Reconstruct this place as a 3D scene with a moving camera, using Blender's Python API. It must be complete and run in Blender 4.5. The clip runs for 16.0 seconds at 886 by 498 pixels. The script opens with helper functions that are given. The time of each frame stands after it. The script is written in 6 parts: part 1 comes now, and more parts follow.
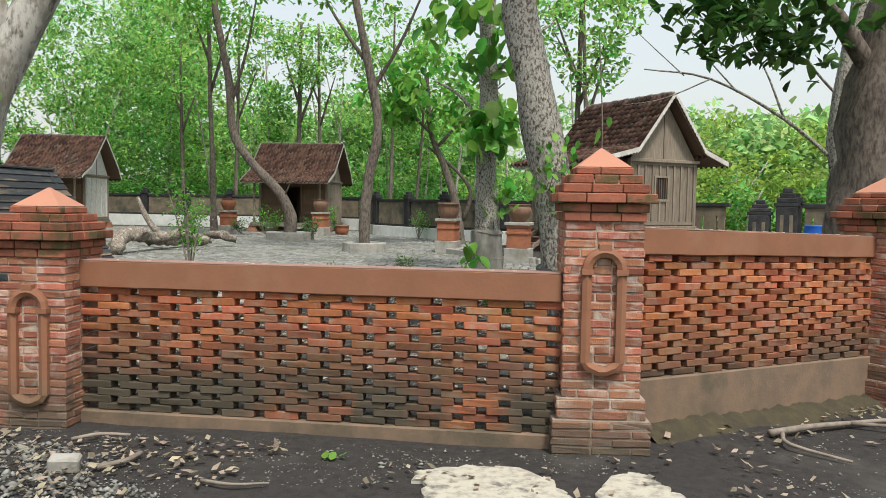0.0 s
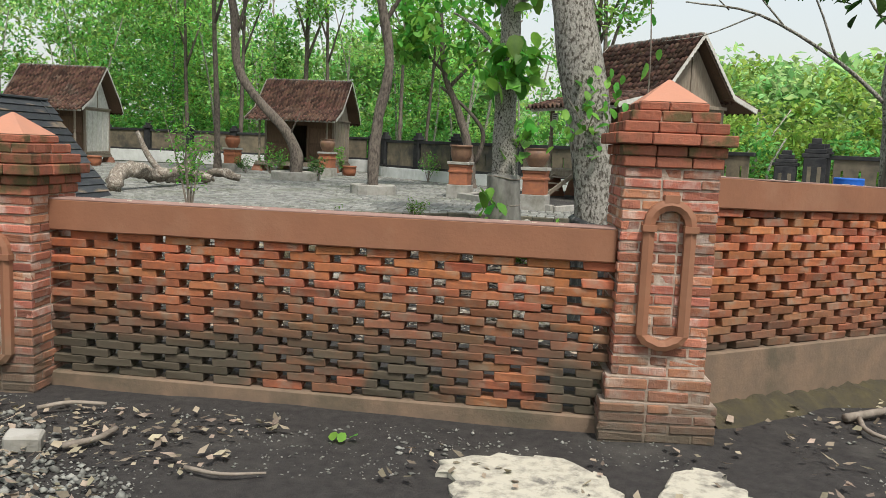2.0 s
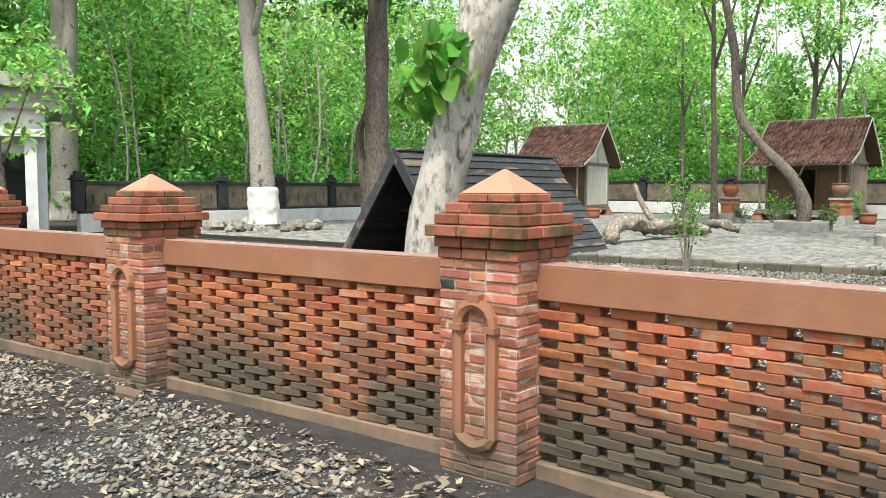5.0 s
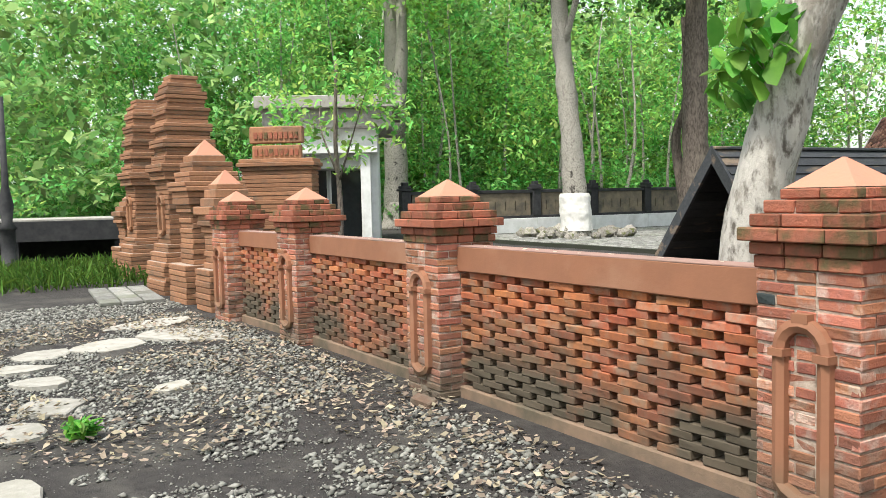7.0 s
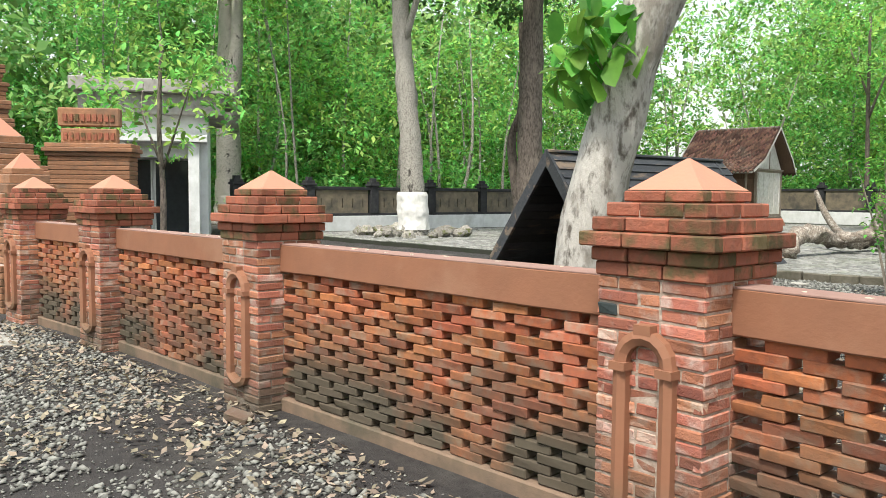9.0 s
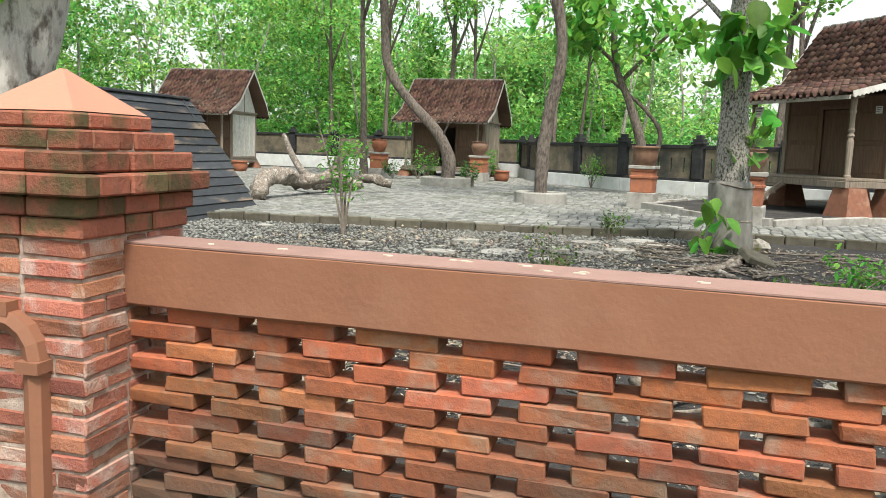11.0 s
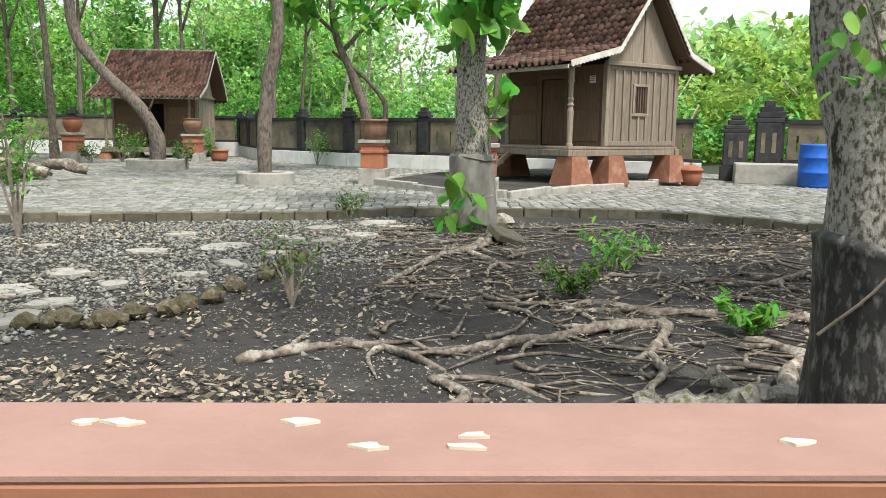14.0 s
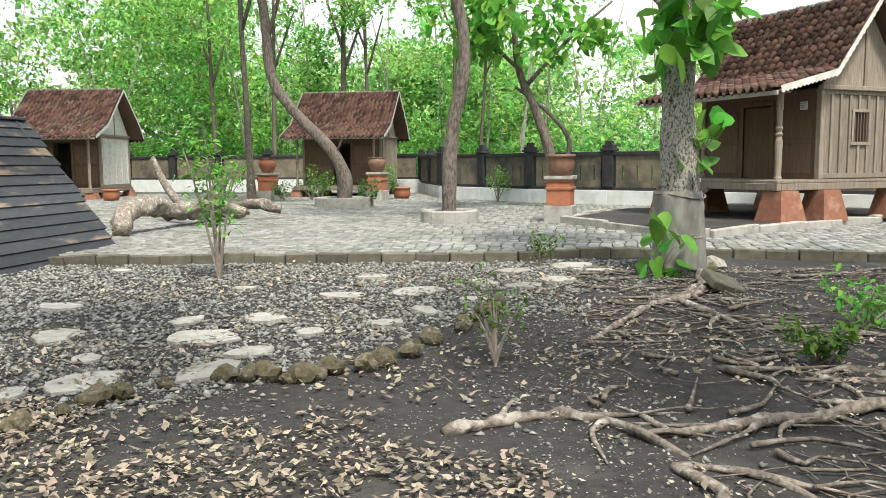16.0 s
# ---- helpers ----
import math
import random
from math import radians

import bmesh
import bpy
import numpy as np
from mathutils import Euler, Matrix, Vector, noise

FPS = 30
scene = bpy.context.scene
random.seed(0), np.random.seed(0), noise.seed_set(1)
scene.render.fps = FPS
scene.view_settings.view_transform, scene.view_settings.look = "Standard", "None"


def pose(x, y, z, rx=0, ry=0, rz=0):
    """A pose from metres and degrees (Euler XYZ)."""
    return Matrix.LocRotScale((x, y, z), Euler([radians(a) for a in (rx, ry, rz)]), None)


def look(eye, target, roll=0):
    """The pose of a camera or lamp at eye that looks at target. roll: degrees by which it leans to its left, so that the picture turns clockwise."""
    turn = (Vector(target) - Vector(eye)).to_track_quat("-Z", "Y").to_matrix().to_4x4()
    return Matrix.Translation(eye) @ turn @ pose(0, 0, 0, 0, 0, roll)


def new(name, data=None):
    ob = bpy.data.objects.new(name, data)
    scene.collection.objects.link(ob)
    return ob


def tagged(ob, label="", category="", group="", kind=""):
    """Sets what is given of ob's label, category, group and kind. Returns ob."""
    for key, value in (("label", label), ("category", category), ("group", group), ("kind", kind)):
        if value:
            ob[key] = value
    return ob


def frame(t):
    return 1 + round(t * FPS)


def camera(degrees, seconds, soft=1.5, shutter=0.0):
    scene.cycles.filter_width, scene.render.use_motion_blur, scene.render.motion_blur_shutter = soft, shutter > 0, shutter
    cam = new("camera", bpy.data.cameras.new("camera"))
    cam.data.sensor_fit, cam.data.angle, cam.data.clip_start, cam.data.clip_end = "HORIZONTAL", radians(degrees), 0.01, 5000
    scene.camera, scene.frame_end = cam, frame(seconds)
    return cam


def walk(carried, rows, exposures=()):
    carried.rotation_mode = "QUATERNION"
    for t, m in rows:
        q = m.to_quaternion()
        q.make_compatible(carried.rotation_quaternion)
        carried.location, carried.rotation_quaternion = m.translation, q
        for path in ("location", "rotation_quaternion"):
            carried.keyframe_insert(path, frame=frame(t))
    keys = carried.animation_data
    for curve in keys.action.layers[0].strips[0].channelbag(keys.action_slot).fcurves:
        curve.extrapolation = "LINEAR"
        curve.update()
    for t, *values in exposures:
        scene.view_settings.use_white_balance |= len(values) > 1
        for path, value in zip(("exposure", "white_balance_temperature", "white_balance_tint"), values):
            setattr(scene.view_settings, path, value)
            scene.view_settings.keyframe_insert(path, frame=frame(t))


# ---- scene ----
cam = camera(57.1, 16.0, soft=0.6)
PATH = [
    (0, (0.086, -0.123, 1.632), (-0.137, 1.862, 1.524), 1.0),
    (0.5, (-0.043, 0.097, 1.63), (-0.222, 2.087, 1.532), 1.9),
    (1, (-0.088, 0.302, 1.628), (-0.156, 2.297, 1.496), 1.5),
    (1.5, (-0.1, 0.502, 1.63), (-0.115, 2.497, 1.486), 0.8),
    (2, (-0.168, 0.725, 1.598), (-0.398, 2.696, 1.352), 2.4),
    (2.5, (-0.283, 0.926, 1.602), (-0.708, 2.863, 1.342), 1.7),
    (3, (-0.425, 1.143, 1.609), (-0.878, 3.076, 1.366), 1.1),
    (3.5, (-0.497, 1.316, 1.601), (-1.047, 3.226, 1.378), 0.4),
    (4, (-0.533, 1.523, 1.604), (-1.443, 3.297, 1.451), 0.1),
    (4.5, (-0.576, 1.644, 1.607), (-1.691, 3.297, 1.449), 0.1),
    (5, (-0.726, 1.765, 1.608), (-2.021, 3.282, 1.456), 0.1),
    (5.2, (-0.804, 1.829, 1.61), (-2.173, 3.281, 1.468), -0.1),
    (7.3, (-1.048, 2.23, 1.563), (-2.835, 3.119, 1.435), -0.9),
    (7.5, (-1.063, 2.243, 1.561), (-2.852, 3.128, 1.433), -0.6),
    (8, (-1.158, 2.305, 1.553), (-2.924, 3.236, 1.433), 0.3),
    (8.5, (-1.328, 2.403, 1.555), (-3.007, 3.484, 1.435), 0.8),
    (9, (-1.405, 2.517, 1.55), (-2.96, 3.768, 1.415), 0.5),
    (9.5, (-1.527, 2.754, 1.541), (-2.912, 4.188, 1.383), 1.1),
    (10, (-1.481, 2.989, 1.502), (-2.608, 4.628, 1.29), 1.5),
    (12.3, (-1.758, 3.793, 1.514), (-1.806, 5.778, 1.273), 2.6),
    (12.5, (-1.759, 3.884, 1.511), (-1.776, 5.868, 1.258), 2.7),
    (13, (-1.844, 4.271, 1.49), (-1.732, 6.248, 1.211), 0.9),
    (13.5, (-1.889, 4.502, 1.475), (-1.739, 6.473, 1.171), 0.5),
    (14, (-1.887, 4.783, 1.474), (-1.775, 6.759, 1.185), 0.7),
    (14.5, (-1.938, 4.957, 1.496), (-1.881, 6.939, 1.234), 0.9),
    (15, (-2.089, 5.21, 1.521), (-2.051, 7.199, 1.319), -0.4),
    (15.5, (-2.205, 5.301, 1.507), (-2.242, 7.291, 1.312), -0.6),
    (16, (-2.206, 5.434, 1.515), (-2.514, 7.399, 1.307), -0.4),
]
walk(cam, [(t, look(eye, target, roll)) for t, eye, target, roll in PATH], [(0, 0.28), (3.5, 0.24), (4, 0.5), (4.5, 0.83), (5, 0.9), (7.5, 0.84), (8, 0.8), (8.5, 0.6), (9, 0.8), (10, 0.77), (12.5, 0.6), (13, 0.48), (13.5, 0.62), (14.5, 0.8), (15, 0.5), (15.5, 0.58), (16, 0.88)])

# ---- sky and sun: bright, hazy overcast ----
SUN_EL, SUN_AZ = radians(60), radians(152)
world = bpy.data.worlds.new("sky")
world.use_nodes = True
scene.world = world
wt = world.node_tree
sky = wt.nodes.new("ShaderNodeTexSky")
sky.sky_type = 'NISHITA'
sky.sun_disc = False
sky.sun_elevation, sky.sun_rotation = SUN_EL, SUN_AZ
sky.dust_density, sky.ozone_density, sky.air_density = 4.0, 1.0, 1.6
wt.nodes["Background"].inputs[1].default_value = 0.13
haze = wt.nodes.new("ShaderNodeMixRGB")
haze.inputs[0].default_value = 0.55
haze.inputs[2].default_value = (6.6, 6.9, 7.1, 1)
wt.links.new(sky.outputs[0], haze.inputs[1])
wt.links.new(haze.outputs[0], wt.nodes["Background"].inputs[0])
sun_data = bpy.data.lights.new("sun", 'SUN')
sun_data.energy, sun_data.angle, sun_data.color = 2.9, radians(9), (1.0, 0.96, 0.88)
sun = new("sun", sun_data)
sun.matrix_world = look((0, 0, 50), (0 - 50 * math.sin(SUN_AZ) / math.tan(SUN_EL), 0 - 50 * math.cos(SUN_AZ) / math.tan(SUN_EL), 0))

# ---- materials ----
def material(name, base, rough=0.8, second=None, scale=6.0, detail=8.0, contrast=(0.35, 0.7), third=None, third_scale=0.8,
             third_amount=(0.5, 0.75), bump=0.3, bump_scale=40.0, spread=0.0, island=False, hue=0.0, metal=0.0, translucent=0.0, stretch=(1, 1, 1), spec=0.3):
    """A weathered surface: base and second colours mixed by fine noise, a third by broad noise, brightness varied from piece to piece."""
    m = bpy.data.materials.new(name)
    m.use_nodes = True
    n, l = m.node_tree.nodes, m.node_tree.links
    bsdf = n["Principled BSDF"]
    bsdf.inputs["Roughness"].default_value = rough
    bsdf.inputs["Metallic"].default_value = metal
    bsdf.inputs["Specular IOR Level"].default_value = spec
    tc = n.new("ShaderNodeNewGeometry")
    mp = n.new("ShaderNodeMapping")
    mp.inputs["Scale"].default_value = stretch
    tcc = n.new("ShaderNodeTexCoord")
    l.new(tcc.outputs["Object"], mp.inputs[0])
    info = n.new("ShaderNodeObjectInfo")
    off = n.new("ShaderNodeVectorMath")
    off.operation = 'SCALE'
    off.inputs[0].default_value = (37.0, 17.0, 53.0)
    l.new(info.outputs["Random"], off.inputs["Scale"])
    l.new(off.outputs[0], mp.inputs["Location"])

    def noise_at(sc, det):
        t = n.new("ShaderNodeTexNoise")
        t.inputs["Scale"].default_value, t.inputs["Detail"].default_value = sc, det
        t.inputs["Roughness"].default_value = 0.62
        l.new(mp.outputs[0], t.inputs["Vector"])
        return t

    def ramp(src, lo, hi):
        r = n.new("ShaderNodeMapRange")
        r.inputs["From Min"].default_value, r.inputs["From Max"].default_value = lo, hi
        l.new(src, r.inputs["Value"])
        return r.outputs[0]

    def mix(fac, a, b):
        x = n.new("ShaderNodeMixRGB")
        l.new(fac, x.inputs[0])
        for k, v in ((1, a), (2, b)):
            if isinstance(v, tuple):
                x.inputs[k].default_value = (*v, 1)
            else:
                l.new(v, x.inputs[k])
        return x.outputs[0]
    second = second or tuple(c * 0.72 for c in base)
    col = mix(ramp(noise_at(scale, detail).outputs[0], *contrast), base, second)
    if third:
        col = mix(ramp(noise_at(third_scale, 5).outputs[0], *third_amount), col, third)
    rnd = tc.outputs["Random Per Island"] if island else info.outputs["Random"]
    if spread or hue:
        hsv = n.new("ShaderNodeHueSaturation")
        l.new(col, hsv.inputs["Color"])
        v = n.new("ShaderNodeMapRange")
        v.inputs["To Min"].default_value, v.inputs["To Max"].default_value = 1 - spread, 1 + spread
        l.new(rnd, v.inputs["Value"])
        l.new(v.outputs[0], hsv.inputs["Value"])
        if hue:
            w = n.new("ShaderNodeMath")
            w.operation = 'MULTIPLY'
            w.inputs[1].default_value = 7.31
            l.new(rnd, w.inputs[0])
            fr = n.new("ShaderNodeMath")
            fr.operation = 'FRACT'
            l.new(w.outputs[0], fr.inputs[0])
            h = n.new("ShaderNodeMapRange")
            h.inputs["To Min"].default_value, h.inputs["To Max"].default_value = 0.5 - hue, 0.5 + hue
            l.new(fr.outputs[0], h.inputs["Value"])
            l.new(h.outputs[0], hsv.inputs["Hue"])
        col = hsv.outputs[0]
    l.new(col, bsdf.inputs["Base Color"])
    if bump:
        b = n.new("ShaderNodeBump")
        b.inputs["Strength"].default_value, b.inputs["Distance"].default_value = bump, 0.02
        l.new(noise_at(bump_scale, 6).outputs[0], b.inputs["Height"])
        l.new(b.outputs[0], bsdf.inputs["Normal"])
    if translucent:
        t = n.new("ShaderNodeBsdfTranslucent")
        ms = n.new("ShaderNodeMixShader")
        ms.inputs[0].default_value = translucent
        l.new(col, t.inputs["Color"])
        l.new(bsdf.outputs[0], ms.inputs[1])
        l.new(t.outputs[0], ms.inputs[2])
        l.new(ms.outputs[0], n["Material Output"].inputs[0])
    return m


def on_height(m, colour, z0, z1, scale=3.0, strength=0.8):
    """Lays damp staining on a material: the colour, broken by noise, grows from height z1 down to z0 of the world (rain splash and algae)."""
    n, l = m.node_tree.nodes, m.node_tree.links
    bsdf = n["Principled BSDF"]
    src = bsdf.inputs["Base Color"].links[0].from_socket
    geo = n.new("ShaderNodeNewGeometry")
    sep = n.new("ShaderNodeSeparateXYZ")
    l.new(geo.outputs["Position"], sep.inputs[0])
    noi = n.new("ShaderNodeTexNoise")
    noi.inputs["Scale"].default_value, noi.inputs["Detail"].default_value = scale, 6
    l.new(geo.outputs["Position"], noi.inputs["Vector"])
    r = n.new("ShaderNodeMapRange")
    r.inputs["From Min"].default_value, r.inputs["From Max"].default_value = z1, z0
    l.new(sep.outputs[2], r.inputs["Value"])
    k = n.new("ShaderNodeMapRange")
    k.inputs["From Min"].default_value, k.inputs["From Max"].default_value = 0.28, 0.52
    l.new(noi.outputs[0], k.inputs["Value"])
    mul = n.new("ShaderNodeMath")
    mul.operation = 'MULTIPLY'
    l.new(r.outputs[0], mul.inputs[0])
    l.new(k.outputs[0], mul.inputs[1])
    mul2 = n.new("ShaderNodeMath")
    mul2.operation = 'MULTIPLY'
    mul2.inputs[1].default_value = strength
    l.new(mul.outputs[0], mul2.inputs[0])
    x = n.new("ShaderNodeMixRGB")
    l.new(mul2.outputs[0], x.inputs[0])
    l.new(src, x.inputs[1])
    x.inputs[2].default_value = (*colour, 1)
    l.new(x.outputs[0], bsdf.inputs["Base Color"])
    return m


M_SOIL = material("dark_soil", (0.036, 0.033, 0.032), 0.95, (0.062, 0.057, 0.053), 14, third=(0.11, 0.104, 0.09), third_scale=1.1, third_amount=(0.52, 0.74), bump=1.0, bump_scale=70)
M_MOSS = material("mossy_earth", (0.062, 0.052, 0.036), 0.95, (0.095, 0.082, 0.042), 11, third=(0.045, 0.04, 0.035), third_scale=4, bump=1.0, bump_scale=50)
M_MOSSROCK = material("mossy_rock", (0.15, 0.125, 0.075), 0.95, (0.085, 0.075, 0.04), 9, third=(0.20, 0.19, 0.16), third_scale=4, third_amount=(0.52, 0.66), spread=0.3, bump=0.8, bump_scale=30)
M_GRAVEL = material("gravel", (0.26, 0.26, 0.23), 0.9, (0.145, 0.145, 0.13), 20, spread=0.45, hue=0.03, island=True, bump=0.2)
M_LITTER = material("dry_leaves", (0.34, 0.285, 0.21), 0.8, (0.20, 0.165, 0.12), 12, spread=0.55, hue=0.03, island=True, bump=0.0, translucent=0.15)
M_CHIP = material("pale_chips", (0.34, 0.31, 0.25), 0.9, (0.20, 0.18, 0.14), 12, spread=0.5, hue=0.02, island=True, bump=0.0)
M_BRICK = on_height(material("red_brick", (0.41, 0.133, 0.056), 0.9, (0.28, 0.105, 0.056), 24, third=(0.32, 0.20, 0.135), third_scale=7, third_amount=(0.5, 0.68), spread=0.36, hue=0.011, bump=0.3, bump_scale=45), (0.082, 0.072, 0.052), 0.3, 0.88, 1.5, 0.97)
M_PBRICK = material("pillar_brick", (0.40, 0.155, 0.09), 0.9, (0.33, 0.14, 0.095), 26, third=(0.46, 0.37, 0.31), third_scale=6, third_amount=(0.5, 0.7), spread=0.42, hue=0.012, bump=0.5, bump_scale=70)
M_PBRICK = on_height(M_PBRICK, (0.10, 0.088, 0.065), 0.05, 0.62, 2.5, 0.88)
M_MORTAR = on_height(material("mortar", (0.52, 0.43, 0.36), 0.95, (0.26, 0.17, 0.12), 18, bump=0.5), (0.10, 0.085, 0.06), 0.0, 0.5, 2.5, 0.8)
M_PLASTER = on_height(material("terracotta_plaster", (0.30, 0.135, 0.077), 0.7, (0.25, 0.116, 0.068), 3.5, third=(0.33, 0.175, 0.11), third_scale=1.4, third_amount=(0.52, 0.75), bump=0.12, bump_scale=35), (0.12, 0.10, 0.065), 0.1, 0.4, 2.0, 0.9)
M_CAP = material("cap_brick", (0.33, 0.11, 0.065), 0.9, (0.25, 0.10, 0.065), 20, third=(0.11, 0.085, 0.04), third_scale=4, third_amount=(0.5, 0.62), spread=0.3, bump=0.5)
M_WASH = material("faded_rail_top", (0.33, 0.205, 0.17), 0.85, (0.27, 0.165, 0.135), 5, third=(0.22, 0.16, 0.13), third_scale=1.1, third_amount=(0.58, 0.72), bump=0.2)
M_LIME = material("flaked_lime", (0.68, 0.60, 0.48), 0.9, bump=0.2)
M_APEX = material("faded_cap_plaster", (0.50, 0.23, 0.15), 0.85, (0.45, 0.22, 0.15), 8, bump=0.15)
M_BLACKBRICK = material("dark_glazed_brick", (0.035, 0.045, 0.045), 0.5, bump=0.3)
M_WOOD = material("weathered_wood", (0.30, 0.255, 0.205), 0.85, (0.17, 0.135, 0.10), 5, third=(0.23, 0.18, 0.13), third_scale=2, spread=0.16, bump=0.4, bump_scale=25, stretch=(6, 6, 0.6))
M_WOODDARK = material("brown_wood", (0.17, 0.105, 0.07), 0.8, (0.10, 0.065, 0.045), 5, spread=0.2, bump=0.4, bump_scale=25, stretch=(6, 6, 0.6))
M_WHITEWOOD = material("white_barge_board", (0.66, 0.64, 0.60), 0.8, (0.45, 0.43, 0.38), 6, bump=0.2)
M_TILE = material("clay_roof_tile", (0.125, 0.064, 0.046), 0.92, (0.06, 0.04, 0.033), 9, third=(0.13, 0.10, 0.08), third_scale=1.3, third_amount=(0.55, 0.7), spread=0.65, hue=0.015, island=True, bump=0.4)
M_TILEO = material("clay_roof_tile_single", (0.125, 0.064, 0.046), 0.92, (0.06, 0.04, 0.033), 9, third=(0.13, 0.10, 0.08), third_scale=1.3, third_amount=(0.55, 0.7), spread=0.65, hue=0.015, bump=0.4)
# near-black colour that stands for the shade inside the windows
M_INSHADE = material("painted_inside_shade", (0.03, 0.025, 0.022), 0.95, bump=0.0)
M_BLACKPLANK = material("black_plank", (0.030, 0.033, 0.038), 0.6, (0.05, 0.053, 0.056), 7, third=(0.20, 0.15, 0.105), third_scale=1.1, third_amount=(0.56, 0.66), spread=0.4, bump=0.35, stretch=(3, 0.7, 3))
M_PAVER = material("grey_paver", (0.29, 0.29, 0.27), 0.9, (0.155, 0.155, 0.14), 8, third=(0.16, 0.17, 0.13), third_scale=0.5, third_amount=(0.5, 0.7), spread=0.3, bump=0.4)
M_PAVERI = material("grey_paver_field", (0.29, 0.29, 0.27), 0.9, (0.155, 0.155, 0.14), 8, third=(0.16, 0.17, 0.13), third_scale=0.5, third_amount=(0.5, 0.7), spread=0.3, island=True, bump=0.4)
M_JOINT = material("paver_joint", (0.042, 0.042, 0.034), 0.95, (0.03, 0.038, 0.022), 6, bump=0.4)
M_CONC = material("concrete", (0.40, 0.385, 0.35), 0.9, (0.28, 0.265, 0.235), 6, third=(0.20, 0.19, 0.15), third_scale=1.5, third_amount=(0.52, 0.75), bump=0.35)
M_KERB = material("mossy_kerb", (0.15, 0.135, 0.105), 0.95, (0.085, 0.08, 0.055), 7, spread=0.25, bump=0.5)
M_BLACKWALL = material("black_painted_wall", (0.022, 0.023, 0.026), 0.7, (0.05, 0.05, 0.05), 5, spread=0.2, bump=0.3)
M_PANEL = material("stained_wall_panel", (0.22, 0.18, 0.125), 0.9, (0.10, 0.09, 0.07), 3, third=(0.06, 0.06, 0.055), third_scale=1.0, third_amount=(0.5, 0.7), spread=0.15, bump=0.2)
M_WHITEWALL = material("white_wall", (0.74, 0.75, 0.74), 0.85, (0.58, 0.59, 0.57), 3, third=(0.42, 0.42, 0.39), third_scale=0.8, third_amount=(0.55, 0.75), bump=0.1)
M_POT = material("terracotta_pot", (0.40, 0.15, 0.075), 0.65, (0.27, 0.11, 0.07), 7, spread=0.15, bump=0.2)
M_PIER = material("pier_brick", (0.27, 0.115, 0.07), 0.9, (0.19, 0.09, 0.06), 9, third=(0.33, 0.20, 0.14), third_scale=3, third_amount=(0.52, 0.7), spread=0.1, bump=0.4)
M_PLINTH = material("stained_plinth", (0.235, 0.16, 0.11), 0.9, (0.17, 0.125, 0.09), 6, third=(0.095, 0.085, 0.06), third_scale=1.6, third_amount=(0.48, 0.68), bump=0.3)
M_RIDGE = material("ridge_mortar", (0.22, 0.205, 0.18), 0.95, (0.12, 0.11, 0.095), 9, spread=0.2, island=True, bump=0.5)
M_POTDARK = material("dark_glazed_pot", (0.21, 0.12, 0.075), 0.5, (0.12, 0.07, 0.05), 7, spread=0.3, bump=0.2)
M_BLUE = material("blue_plastic", (0.02, 0.13, 0.55), 0.45, (0.02, 0.10, 0.42), 6, bump=0.05)
M_BARK = material("grey_bark", (0.40, 0.38, 0.335), 0.95, (0.10, 0.088, 0.07), 40, contrast=(0.46, 0.6), third=(0.045, 0.04, 0.034), third_scale=5, third_amount=(0.61, 0.68), spread=0.15, bump=1.0, bump_scale=36, stretch=(1, 1, 0.6))
M_BARKWHITE = material("pale_bark", (0.50, 0.475, 0.43), 0.95, (0.13, 0.115, 0.095), 15, contrast=(0.5, 0.66), third=(0.27, 0.245, 0.21), third_scale=5, third_amount=(0.5, 0.64), bump=1.0, bump_scale=22, stretch=(1, 1, 0.45))
M_LEAFYELLOW = material("yellow_green_leaf", (0.35, 0.50, 0.10), 0.6, (0.24, 0.40, 0.075), 0.8, spread=0.45, hue=0.025, island=True, bump=0.0, translucent=0.5)
M_BARKDARK = material("brown_bark", (0.18, 0.15, 0.125), 0.95, (0.065, 0.053, 0.045), 22, contrast=(0.4, 0.64), third=(0.24, 0.20, 0.165), third_scale=3, third_amount=(0.55, 0.75), spread=0.2, bump=1.0, bump_scale=22, stretch=(1, 1, 0.35))
M_ROOT = material("root_bark", (0.25, 0.21, 0.17), 0.95, (0.09, 0.075, 0.06), 24, contrast=(0.4, 0.65), third=(0.40, 0.37, 0.32), third_scale=9, third_amount=(0.52, 0.65), spread=0.25, bump=0.6, bump_scale=40)
M_LEAF = material("teak_leaf", (0.19, 0.45, 0.07), 0.5, (0.11, 0.32, 0.05), 5, spread=0.5, hue=0.03, island=True, bump=0.0, translucent=0.5)
M_LEAFDARK = material("dark_leaf", (0.10, 0.23, 0.05), 0.5, (0.05, 0.13, 0.03), 5, spread=0.5, hue=0.025, island=True, bump=0.0, translucent=0.3)
M_LEAFWOOD = material("wood_leaf", (0.33, 0.57, 0.14), 0.6, (0.22, 0.48, 0.11), 0.8, spread=0.6, hue=0.045, island=True, bump=0.0, translucent=0.5)
M_LEAFMID = material("mid_leaf", (0.20, 0.47, 0.12), 0.6, (0.14, 0.38, 0.095), 0.8, spread=0.5, hue=0.03, island=True, bump=0.0, translucent=0.5)
# paler and greyer than the near leaves: distance haze painted into the colour
M_LEAFFAR = material("far_leaf_haze_tint", (0.38, 0.58, 0.22), 0.7, (0.29, 0.50, 0.18), 0.5, spread=0.5, hue=0.04, island=True, bump=0.0, translucent=0.4)
